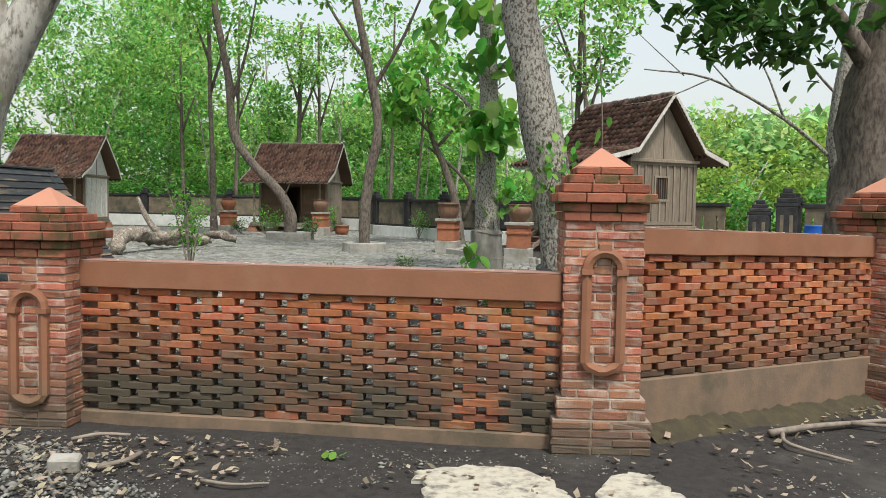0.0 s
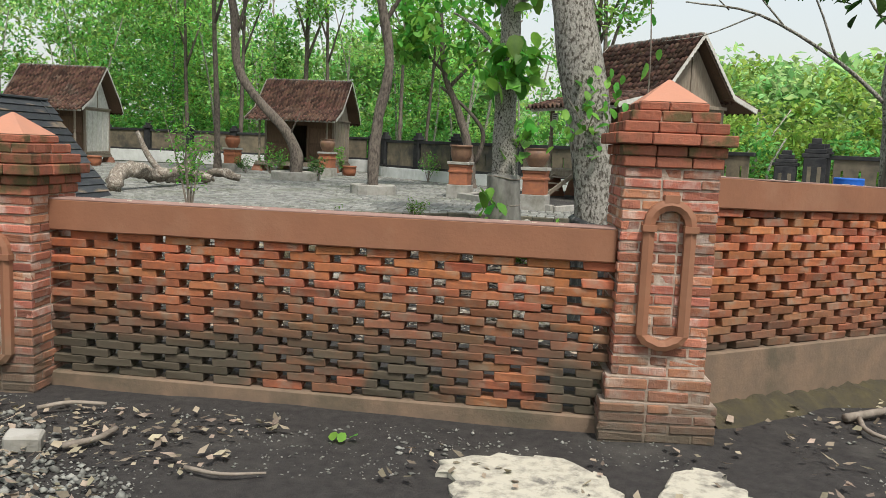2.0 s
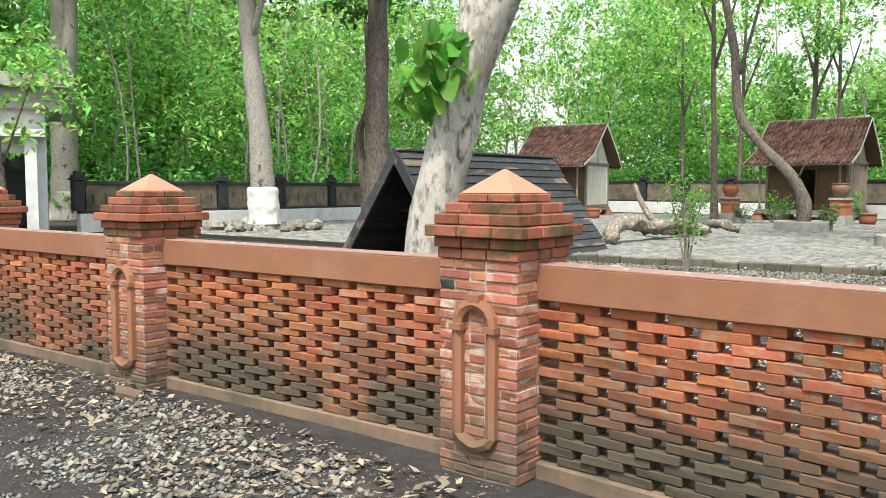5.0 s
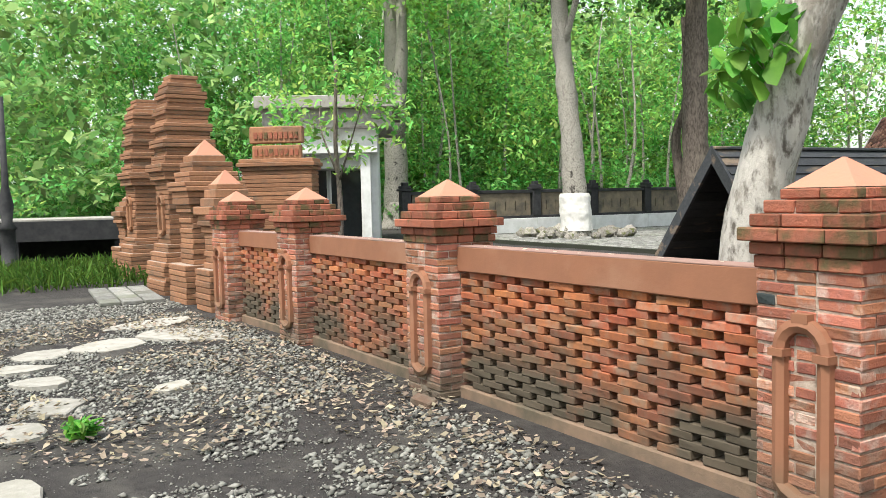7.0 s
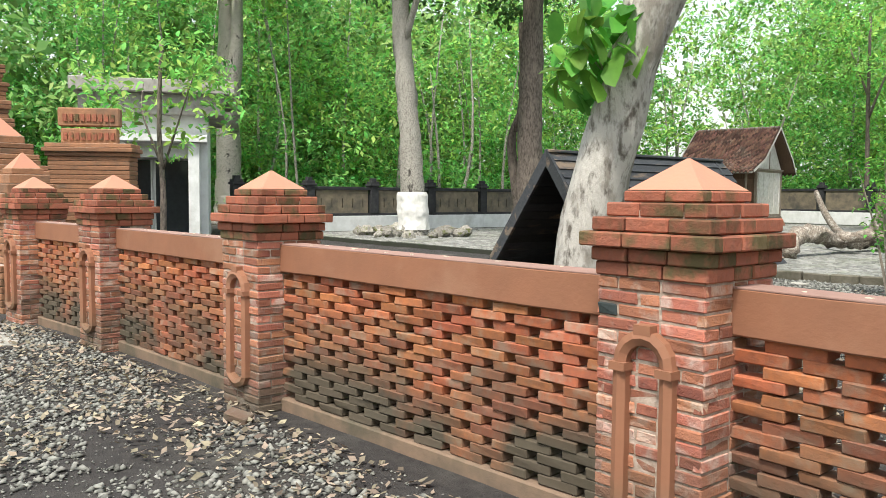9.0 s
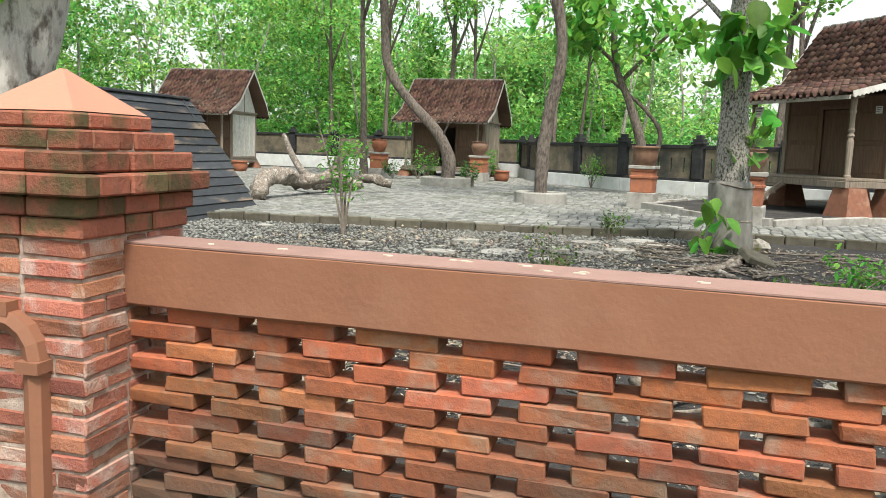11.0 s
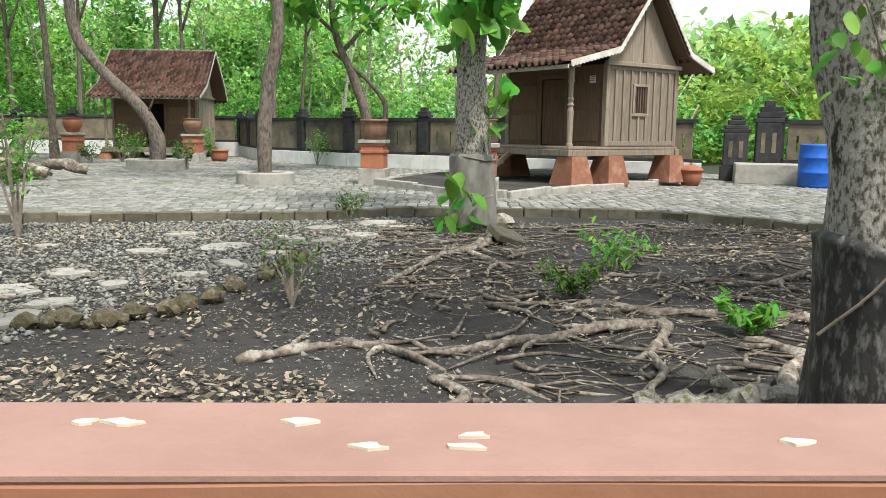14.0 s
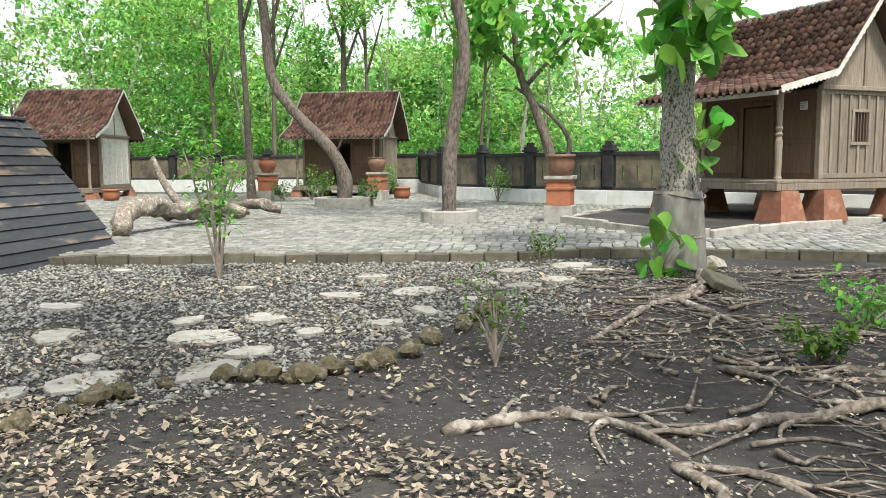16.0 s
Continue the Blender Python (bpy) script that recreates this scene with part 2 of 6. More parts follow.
M_STONE = material("rough_stone", (0.36, 0.34, 0.30), 0.95, (0.17, 0.155, 0.13), 10, third=(0.13, 0.14, 0.055), third_scale=3, third_amount=(0.52, 0.65), spread=0.3, bump=0.8, bump_scale=30)
M_FLAG = material("pale_flagstone", (0.40, 0.385, 0.345), 0.9, (0.27, 0.26, 0.225), 9, third=(0.26, 0.25, 0.21), third_scale=3, spread=0.2, bump=0.4)
M_PATCH = material("cement_patch", (0.50, 0.47, 0.385), 0.9, (0.30, 0.28, 0.235), 16, contrast=(0.45, 0.65), third=(0.17, 0.16, 0.14), third_scale=5, third_amount=(0.58, 0.66), bump=0.5)
M_WRAP = material("white_cloth", (0.72, 0.71, 0.68), 0.85, (0.55, 0.54, 0.5), 5, bump=0.3)
M_PLASTIC = material("grey_plastic_sheet", (0.30, 0.29, 0.26), 0.45, (0.12, 0.115, 0.10), 4, bump=0.5, bump_scale=12, stretch=(1, 1, 0.4))
M_BLACKSHEET = material("black_plastic_sheet", (0.03, 0.03, 0.029), 0.4, (0.17, 0.165, 0.15), 22, contrast=(0.5, 0.68), bump=0.6, bump_scale=14, stretch=(1, 1, 0.4))
M_GLASS = material("dark_window_glass", (0.03, 0.04, 0.045), 0.08, bump=0.0, spec=0.6)
M_TWIG = material("dead_twig", (0.28, 0.24, 0.20), 0.9, (0.17, 0.14, 0.11), 15, spread=0.2, bump=0.3)
M_PAPER = material("paper_notice", (0.72, 0.72, 0.70), 0.8, (0.66, 0.66, 0.64), 9, bump=0.0)
M_GRASS = material("grass", (0.10, 0.20, 0.03), 0.7, (0.07, 0.15, 0.02), 6, spread=0.4, hue=0.02, island=True, bump=0.0, translucent=0.3)

# ---- mesh tools ----
RNG = np.random.default_rng(7)


def link(name, bm, mat, parent=None, label="", smooth=False):
    me = bpy.data.meshes.new(name)
    bm.to_mesh(me)
    bm.free()
    return wrap(name, me, mat, parent, label, smooth)


def wrap(name, me, mat, parent=None, label="", smooth=False):
    for m in (mat if isinstance(mat, (list, tuple)) else [mat]):
        me.materials.append(m)
    if smooth:
        me.polygons.foreach_set("use_smooth", [True] * len(me.polygons))
    ob = new(name, me)
    if parent:
        ob.parent = parent
    if label:
        ob["label"] = label
    return ob


def part(name, bm, mat, parent, label="", smooth=False):
    return link(name, bm, mat, parent, label, smooth)


def share(name, me, parent, m):
    ob = new(name, me)
    ob.parent = parent
    ob.matrix_basis = m
    return ob


def thing(name, m, label, category, group="", kind=""):
    ob = new(name)
    ob.matrix_basis = m
    return tagged(ob, label, category, group, kind)


def box(bm, x0, x1, y0, y1, z0, z1, bevel=0.0, m=None):
    v = bmesh.ops.create_cube(bm, size=1)["verts"]
    bmesh.ops.transform(bm, verts=v, matrix=Matrix.Translation(((x0 + x1) / 2, (y0 + y1) / 2, (z0 + z1) / 2)) @ Matrix.Diagonal((x1 - x0, y1 - y0, z1 - z0, 1)))
    if bevel:
        es = list({e for q in v for e in q.link_edges})
        r = bmesh.ops.bevel(bm, geom=es, offset=bevel, segments=1, affect='EDGES')
        v = list({q for f in r["faces"] for q in f.verts} | {q for q in v if q.is_valid})
    if m:
        bmesh.ops.transform(bm, verts=v, matrix=m)
    return v


def boxes(*rows, bevel=0.0):
    bm = bmesh.new()
    for r in rows:
        box(bm, *r, bevel=bevel)
    return bm


def frustum(bm, w0, d0, z0, w1, d1, z1):
    a = [bm.verts.new((sx * w0 / 2, sy * d0 / 2, z0)) for sx, sy in ((-1, -1), (1, -1), (1, 1), (-1, 1))]
    b = [bm.verts.new((sx * w1 / 2, sy * d1 / 2, z1)) for sx, sy in ((-1, -1), (1, -1), (1, 1), (-1, 1))]
    for i in range(4):
        bm.faces.new((a[i], a[(i + 1) % 4], b[(i + 1) % 4], b[i]))
    bm.faces.new(a[::-1])
    bm.faces.new(b)


def lathe(bm, profile, n=20, at=(0, 0, 0)):
    rings = []
    for r, z in profile:
        rings.append([bm.verts.new((at[0] + r * math.cos(2 * math.pi * i / n), at[1] + r * math.sin(2 * math.pi * i / n), at[2] + z)) for i in range(n)])
    for a, b in zip(rings, rings[1:]):
        for i in range(n):
            bm.faces.new((a[i], a[(i + 1) % n], b[(i + 1) % n], b[i]))
    bm.faces.new(rings[0][::-1])
    bm.faces.new(rings[-1])


def smooth_path(pts, n=4):
    """A rounded line through the points (Catmull-Rom)."""
    p = [Vector(q) for q in pts]
    p = [2 * p[0] - p[1]] + p + [2 * p[-1] - p[-2]]
    out = []
    for i in range(1, len(p) - 2):
        for k in range(n):
            t = k / n
            out.append(0.5 * ((2 * p[i]) + (p[i + 1] - p[i - 1]) * t + (2 * p[i - 1] - 5 * p[i] + 4 * p[i + 1] - p[i + 2]) * t * t + (3 * p[i] - p[i - 1] - 3 * p[i + 1] + p[i + 2]) * t ** 3))
    out.append(p[-2])
    return out


def tube(bm, pts, r0, r1, sides=8, rough=0.0, n=4, seed=0, grain=0.0):
    """A tapered limb along a rounded line, with lumps."""
    path = smooth_path(pts, n)
    rings = []
    up = Vector((0.31, 0.87, 0.38))
    for i, c in enumerate(path):
        d = (path[min(i + 1, len(path) - 1)] - path[max(i - 1, 0)]).normalized()
        a = d.cross(up).normalized()
        b = d.cross(a)
        f = i / (len(path) - 1)
        r = r0 + (r1 - r0) * f
        ring = []
        for k in range(sides):
            w = 2 * math.pi * k / sides
            q = r * (1 + rough * noise.noise(Vector((3 * math.cos(w), 3 * math.sin(w), c.z * 2.2 + c.x * (1 + grain) + c.y * grain + seed))))
            ring.append(bm.verts.new(c + (a * math.cos(w) + b * math.sin(w)) * q))
        rings.append(ring)
    for p, q in zip(rings, rings[1:]):
        for k in range(sides):
            bm.faces.new((p[k], p[(k + 1) % sides], q[(k + 1) % sides], q[k]))
    bm.faces.new(rings[0][::-1])
    bm.faces.new(rings[-1])


def leaf_mesh(name, centres, size, aspect=0.55, droop=0.35, flat=0.5, broad=None):
    """Many folded leaves, one at each centre: two halves bent along the midrib; broad ones have rounded sides, the rest are kites."""
    c = np.asarray(centres, float)
    n = len(c)
    if broad is None:
        broad = n < 9000
    size = size * RNG.uniform(0.65, 1.3, n)
    az = RNG.uniform(0, 2 * np.pi, n)
    el = RNG.normal(-droop, 0.5, n)
    d = np.stack([np.cos(az) * np.cos(el), np.sin(az) * np.cos(el), np.sin(el)], 1)
    s = np.stack([-np.sin(az), np.cos(az), RNG.normal(0, flat, n)], 1)
    s /= np.linalg.norm(s, axis=1)[:, None]
    nn = np.cross(d, s)
    L = size[:, None]
    if not broad:
        v = np.empty((n, 4, 3))
        v[:, 0] = c - d * L * 0.5
        v[:, 1] = c + s * L * aspect * 0.5 + nn * L * 0.08
        v[:, 2] = c + d * L * 0.5 - nn * L * 0.06
        v[:, 3] = c - s * L * aspect * 0.5 + nn * L * 0.08
        return quads(name, v.reshape(-1, 3), np.arange(n * 4).reshape(-1, 4))
    v = np.empty((n, 9, 3))
    v[:, 0] = c - d * L * 0.48
    v[:, 1] = c + nn * L * -0.02
    v[:, 2] = c + d * L * 0.52 - nn * L * 0.12
    for k, (along, wide, lift) in enumerate(((-0.36, 0.62, 0.05), (-0.05, 1.0, 0.07), (0.3, 0.66, 0.0))):
        v[:, 3 + k] = c + d * L * along + s * L * aspect * 0.5 * wide + nn * L * lift
        v[:, 6 + k] = c + d * L * along - s * L * aspect * 0.5 * wide + nn * L * lift
    f = np.array([(0, 3, 4, 1), (1, 4, 5, 2), (0, 1, 7, 6), (1, 2, 8, 7)])
    return quads(name, v.reshape(-1, 3), (f[None] + 9 * np.arange(n)[:, None, None]).reshape(-1, 4))


def quads(name, verts, faces):
    me = bpy.data.meshes.new(name)
    me.vertices.add(len(verts))
    me.vertices.foreach_set("co", np.asarray(verts, np.float32).ravel())
    f = np.asarray(faces, np.int32)
    me.loops.add(f.size)
    me.loops.foreach_set("vertex_index", f.ravel())
    me.polygons.add(len(f))
    me.polygons.foreach_set("loop_start", np.arange(0, f.size, f.shape[1], dtype=np.int32))
    me.update(calc_edges=True)
    return me


def clumps(centres, radius, count, squash=0.8):
    """Leaf places round the clump centres, thicker towards the shell."""
    c = np.asarray(centres, float)
    k = np.repeat(np.arange(len(c)), count)
    d = RNG.normal(0, 1, (len(k), 3))
    d /= np.linalg.norm(d, axis=1)[:, None]
    r = np.asarray(radius, float)
    r = r[k] if r.ndim else r
    d *= (r * RNG.uniform(0.25, 1.0, len(k)) ** 0.6)[:, None]
    d[:, 2] *= squash
    return c[k] + d


ROCKS = []
for seed in range(5):
    bm = bmesh.new()
    bmesh.ops.create_icosphere(bm, subdivisions=2, radius=0.5)
    for q in bm.verts:
        q.co *= 1 + 0.5 * noise.noise(q.co * 2.3 + Vector((seed * 7, 0, 0))) + 0.25 * noise.noise(q.co * 6 + Vector((seed, 3, 0)))
        q.co.z *= 0.75
    me = bpy.data.meshes.new("rock")
    bm.to_mesh(me)
    bm.free()
    ROCKS.append(me)


def scatter_stones(name, xy, z, size, flat=0.6):
    """Pebbles as small uneven eight-sided lumps, in one mesh."""
    n = len(xy)
    base = np.array([(1, 0, 0), (0, 1, 0), (-1, 0, 0), (0, -1, 0), (0, 0, 1), (0, 0, -1)], float)
    tri = np.array([(0, 1, 4), (1, 2, 4), (2, 3, 4), (3, 0, 4), (1, 0, 5), (2, 1, 5), (3, 2, 5), (0, 3, 5)])
    v = base[None] * RNG.uniform(0.55, 1.3, (n, 6, 1)) + RNG.normal(0, 0.16, (n, 6, 3))
    a = RNG.uniform(0, 6.3, n)
    ca, sa = np.cos(a), np.sin(a)
    s = np.asarray(size)
    x = v[:, :, 0] * 1.25
    y = v[:, :, 1] * 0.85
    w = np.stack([x * ca[:, None] - y * sa[:, None], x * sa[:, None] + y * ca[:, None], v[:, :, 2] * flat], 2) * s[:, None, None]
    w += np.stack([xy[:, 0], xy[:, 1], np.asarray(z) + s * flat * 0.45], 1)[:, None, :]
    f = (tri[None] + 6 * np.arange(n)[:, None, None]).reshape(-1, 3)
    return quads(name, w.reshape(-1, 3), f)


def gz(x, y):
    """Height of the soil: the yard rises gently towards its paving, the lane dips beyond the corner pillar."""
    t = min(max((y - 9.0) / 7.0, 0), 1)
    u = min(max((x - 0.9) / 2.2, 0), 1) * min(max((13 - y) / 4.0, 0), 1)
    return 0.13 * t * t * (3 - 2 * t) - 0.1 * u * u * (3 - 2 * u)

# ---- ground ----
def ground_sheet():
    xs = np.unique(np.concatenate([np.linspace(-400, -30, 12), np.linspace(-30, 14, 150), np.linspace(14, 400, 12)]))
    ys = np.unique(np.concatenate([np.linspace(-400, -6, 12), np.linspace(-6, 20, 120), np.linspace(20, 60, 30), np.linspace(60, 500, 10)]))
    v = []
    for y in ys:
        for x in xs:
            b = 0.018 * noise.noise(Vector((x * 0.9, y * 0.9, 0))) + 0.012 * noise.noise(Vector((x * 3.1, y * 3.1, 4))) if -30 < x < 14 and -6 < y < 20 else 0
            v.append((x, y, gz(x, y) + b - 0.012))
    nx = len(xs)
    f = [(j * nx + i, j * nx + i + 1, (j + 1) * nx + i + 1, (j + 1) * nx + i) for j in range(len(ys) - 1) for i in range(nx - 1)]
    return tagged(wrap("ground", quads("ground", v, f), M_SOIL, smooth=True), "dark bare earth with sand and gravel in it", "ground", kind="structure")


ground_sheet()

# paving of the yard: its near edge bends round the tree
EDGE = [(-26, 15.0), (-12, 15.6), (-7.5, 16.25), (-5.35, 16.65), (-2.95, 17.07), (-1.2, 17.85), (2.35, 17.5), (3.5, 16.1), (5.5, 14.0), (9.5, 11.5), (16, 10)]
PAVE_Z = 0.25


def edge_y(x):
    for (x0, y0), (x1, y1) in zip(EDGE, EDGE[1:]):
        if x0 <= x <= x1:
            return y0 + (y1 - y0) * (x - x0) / (x1 - x0)
    return EDGE[0][1] if x < EDGE[0][0] else EDGE[-1][1]


def paving():
    bm = bmesh.new()
    near = [bm.verts.new((x, y + 0.05, PAVE_Z - 0.03)) for x, y in EDGE]
    far = [bm.verts.new((x, 48, PAVE_Z - 0.03)) for x, y in EDGE]
    low = [bm.verts.new((x, y + 0.05, -0.1)) for x, y in EDGE]
    for i in range(len(EDGE) - 1):
        bm.faces.new((near[i], near[i + 1], far[i + 1], far[i]))
        bm.faces.new((low[i], low[i + 1], near[i + 1], near[i]))
    bed = tagged(link("pavement", bm, M_JOINT), "grey weathered block paving with dark mossy joints", "paving", kind="structure")
    blk = bmesh.new()
    box(blk, -0.085, 0.085, -0.085, 0.085, -0.04, 0.0, bevel=0.012)
    me = bpy.data.meshes.new("paver")
    blk.to_mesh(me)
    blk.free()
    me.materials.append(M_PAVER)
    verts, faces, singles = [], [], 0
    base = np.array([(-.085, -.085, -.04), (.085, -.085, -.04), (.085, .085, -.04), (-.085, .085, -.04), (-.073, -.073, 0), (.073, -.073, 0), (.073, .073, 0), (-.073, .073, 0)])
    fc = np.array([(4, 5, 6, 7), (0, 1, 5, 4), (1, 2, 6, 5), (2, 3, 7, 6), (3, 0, 4, 7)])
    rng = np.random.default_rng(3)
    for j in range(158):
        y = 13.2 + j * 0.19
        for i in range(178):
            x = -25 + i * 0.19 + rng.normal(0, 0.004) + 0.03 * math.sin(j * 0.9)
            if y < edge_y(x) + 0.22 or y > 40.2 - max(0, (x + 6) * 0.8) or (x > 8.3) or (x < -14 and y > 42):
                continue
            if abs(x - 1.6) < 4.2 and 19.5 < y < 29 and inside_border(x, y):
                continue
            dz = rng.normal(0, 0.005)
            if singles < 290 and -5 < x < 3 and y < edge_y(x) + 1.5:
                share("paver", me, bed, Matrix.Translation((x, y, PAVE_Z + dz)) @ Euler((rng.normal(0, .01), rng.normal(0, .01), 0)).to_matrix().to_4x4())
                singles += 1
                continue
            b = base + (x, y, PAVE_Z + dz)
            b[4:, 2] += rng.normal(0, 0.003, 4)
            faces.append(fc + 8 * len(verts))
            verts.append(b)
    tagged(wrap("paver_field", quads("paver_field", np.concatenate(verts), np.concatenate(faces)), M_PAVERI, bed), kind="stuff")


BORDER = [(-2.35, 22.9), (-0.75, 20.3), (0.15, 19.75), (4.95, 24.3), (5.5, 26.2), (2.8, 28.6), (-0.9, 26.6)]


def inside_border(x, y):
    n, c = len(BORDER), False
    for i in range(n):
        (x0, y0), (x1, y1) = BORDER[i], BORDER[i - 1]
        if (y0 > y) != (y1 > y) and x < (x1 - x0) * (y - y0) / (y1 - y0) + x0:
            c = not c
    return c


def beam_line(pts, z0, z1, w, seg, mat, parent, name):
    """Kerb stones end to end along a line."""
    for (x0, y0), (x1, y1) in zip(pts, pts[1:]):
        L = math.hypot(x1 - x0, y1 - y0)
        k = max(1, round(L / seg))
        a = math.degrees(math.atan2(y1 - y0, x1 - x0))
        bm = boxes((-L / k / 2 + 0.006, L / k / 2 - 0.006, -w / 2, w / 2, z0, z1), bevel=0.015)
        me = bpy.data.meshes.new(name)
        bm.to_mesh(me)
        bm.free()
        me.materials.append(mat)
        for i in range(k):
            t = (i + 0.5) / k
            share(name, me, parent, pose(x0 + (x1 - x0) * t, y0 + (y1 - y0) * t, RNG.normal(0, .014), RNG.normal(0, 2), RNG.normal(0, 1.2), a + RNG.normal(0, 2.2)))


kerb = thing("kerb", Matrix(), "low mossy stone kerb along the paving", "kerb", kind="structure")
beam_line(EDGE[1:-1], 0.05, 0.262, 0.14, 0.45, M_KERB, kerb, "kerb_stone")
border = thing("planting_border", Matrix(), "pale concrete edging round the house plot", "edging", kind="structure")
beam_line(BORDER + BORDER[:1], 0.1, 0.39, 0.16, 1.4, M_CONC, border, "edging_block")
bm = bmesh.new()
bm.faces.new([bm.verts.new((x, y, 0.36)) for x, y in BORDER])
tagged(link("plot_soil", bm, M_SOIL), "bare dark soil under the raised house", "soil", kind="structure")

# ---- the brick fence along the road ----
def mesh_of(bm, mat):
    me = bpy.data.meshes.new("piece")
    bm.to_mesh(me)
    bm.free()
    me.materials.append(mat)
    return me


def rough_brick(l, d, h, mat, seed):
    bm = boxes((-l / 2, l / 2, -d / 2, d / 2, -h / 2, h / 2), bevel=0.005)
    for q in bm.verts:
        q.co += Vector((noise.noise(q.co * 30 + Vector((seed, 0, 0))), noise.noise(q.co * 30 + Vector((0, seed, 0))), noise.noise(q.co * 30 + Vector((0, 0, seed))))) * 0.008
    return mesh_of(bm, mat)


PITCH, COURSE = 0.318, 0.0535
PANEL_BRICKS = [rough_brick(0.247, 0.115, 0.0525, M_BRICK, s * 3.7) for s in range(5)]
HALF_BRICKS = [rough_brick(0.11, 0.115, 0.0525, M_BRICK, s * 2.9) for s in range(3)]


def fence_bay(p, q, z_base, z_brick, z_rail, z_top, seed, fall=(0.0, 0.0)):
    """One bay of open brickwork between two pillars: plinth, bricks with gaps between them, plastered rail."""
    (x0, y0), (x1, y1) = p, q
    L = math.hypot(x1 - x0, y1 - y0) - 0.5
    m = pose((x0 + x1) / 2, (y0 + y1) / 2, fall[0], 0, fall[1], math.degrees(math.atan2(y1 - y0, x1 - x0)))
    bay = thing("brick_fence_panel", m, "openwork red brick fence panel under a terracotta plastered rail", "fence panel", "brick fence")
    bm = bmesh.new()
    box(bm, -L / 2, L / 2, -0.09, 0.09, z_rail, z_top, bevel=0.008)
    bmesh.ops.subdivide_edges(bm, edges=[e for e in bm.edges if abs((e.verts[0].co - e.verts[1].co).x) > 1], cuts=24)
    for v in bm.verts:
        v.co.y += 0.006 * noise.noise(Vector((v.co.x * 2 + seed, 0, v.co.z * 5)))
        v.co.z += 0.006 * noise.noise(Vector((v.co.x * 1.7, 3 + seed, 0)))
    part("rail", bm, M_PLASTER, bay, "smooth terracotta plaster rail")
    part("rail_top", boxes((-L / 2 + 0.01, L / 2 - 0.01, -0.0895, 0.0895, z_top - 0.006, z_top + 0.005), bevel=0.003), M_WASH, bay, "faded dusty pink rail top")
    rg = np.random.default_rng(seed + 5)
    for k in range(14):
        fx, fy = rg.uniform(-L / 2 + 0.1, L / 2 - 0.1), rg.uniform(-0.05, 0.05)
        fb = bmesh.new()
        pts = [(fx + rg.uniform(0.006, 0.026) * math.cos(a), fy + rg.uniform(0.004, 0.011) * math.sin(a)) for a in np.linspace(0, 5.5, 7)]
        lo_, hi_ = [fb.verts.new((x, y, z_top + 0.003)) for x, y in pts], [fb.verts.new((x, y, z_top + 0.008)) for x, y in pts]
        fb.faces.new(hi_)
        for q in range(7):
            fb.faces.new((lo_[q], lo_[(q + 1) % 7], hi_[(q + 1) % 7], hi_[q]))
        part("flake", fb, M_LIME, bay, "pale flake on the rail top")
    part("plinth", boxes((-L / 2, L / 2, -0.085, 0.085, z_base - 0.12, z_brick - 0.003), bevel=0.01), M_PLINTH, bay, "stained plaster plinth")
    rng = np.random.default_rng(seed)
    rows = int(round((z_rail - z_brick) / COURSE))
    h = (z_rail - z_brick) / rows
    for r in range(rows):
        x = -L / 2 + (0.0 if r % 2 else PITCH / 2) - 0.02
        while x < L / 2:
            a, b = max(x, -L / 2), min(x + 0.245, L / 2)
            if b - a > 0.06:
                full = b - a > 0.2
                me = (PANEL_BRICKS if full else HALF_BRICKS)[rng.integers(5 if full else 3)]
                sx = 1.0 if full else (b - a) / 0.11
                o = share("brick", me, bay, Matrix.Translation(((a + b) / 2 + rng.normal(0, 0.004), -0.005 + rng.normal(0, 0.004), z_brick + (r + 0.5) * h + rng.normal(0, 0.001))) @ Euler((0, rng.normal(0, 0.006), rng.normal(0, 0.015) + (math.pi if rng.random() < 0.5 else 0))).to_matrix().to_4x4() @ Matrix.Diagonal((sx, 1, h / COURSE, 1)))
            x += PITCH
    return bay


SHAFT, PC = 0.52, 0.0585
STRETCH = [rough_brick(0.232, 0.04, 0.049, M_PBRICK, s * 5.1) for s in range(4)]
HEADER = [rough_brick(0.112, 0.04, 0.049, M_PBRICK, s * 4.3) for s in range(4)]
BLACKB = rough_brick(0.112, 0.042, 0.049, M_BLACKBRICK, 2)


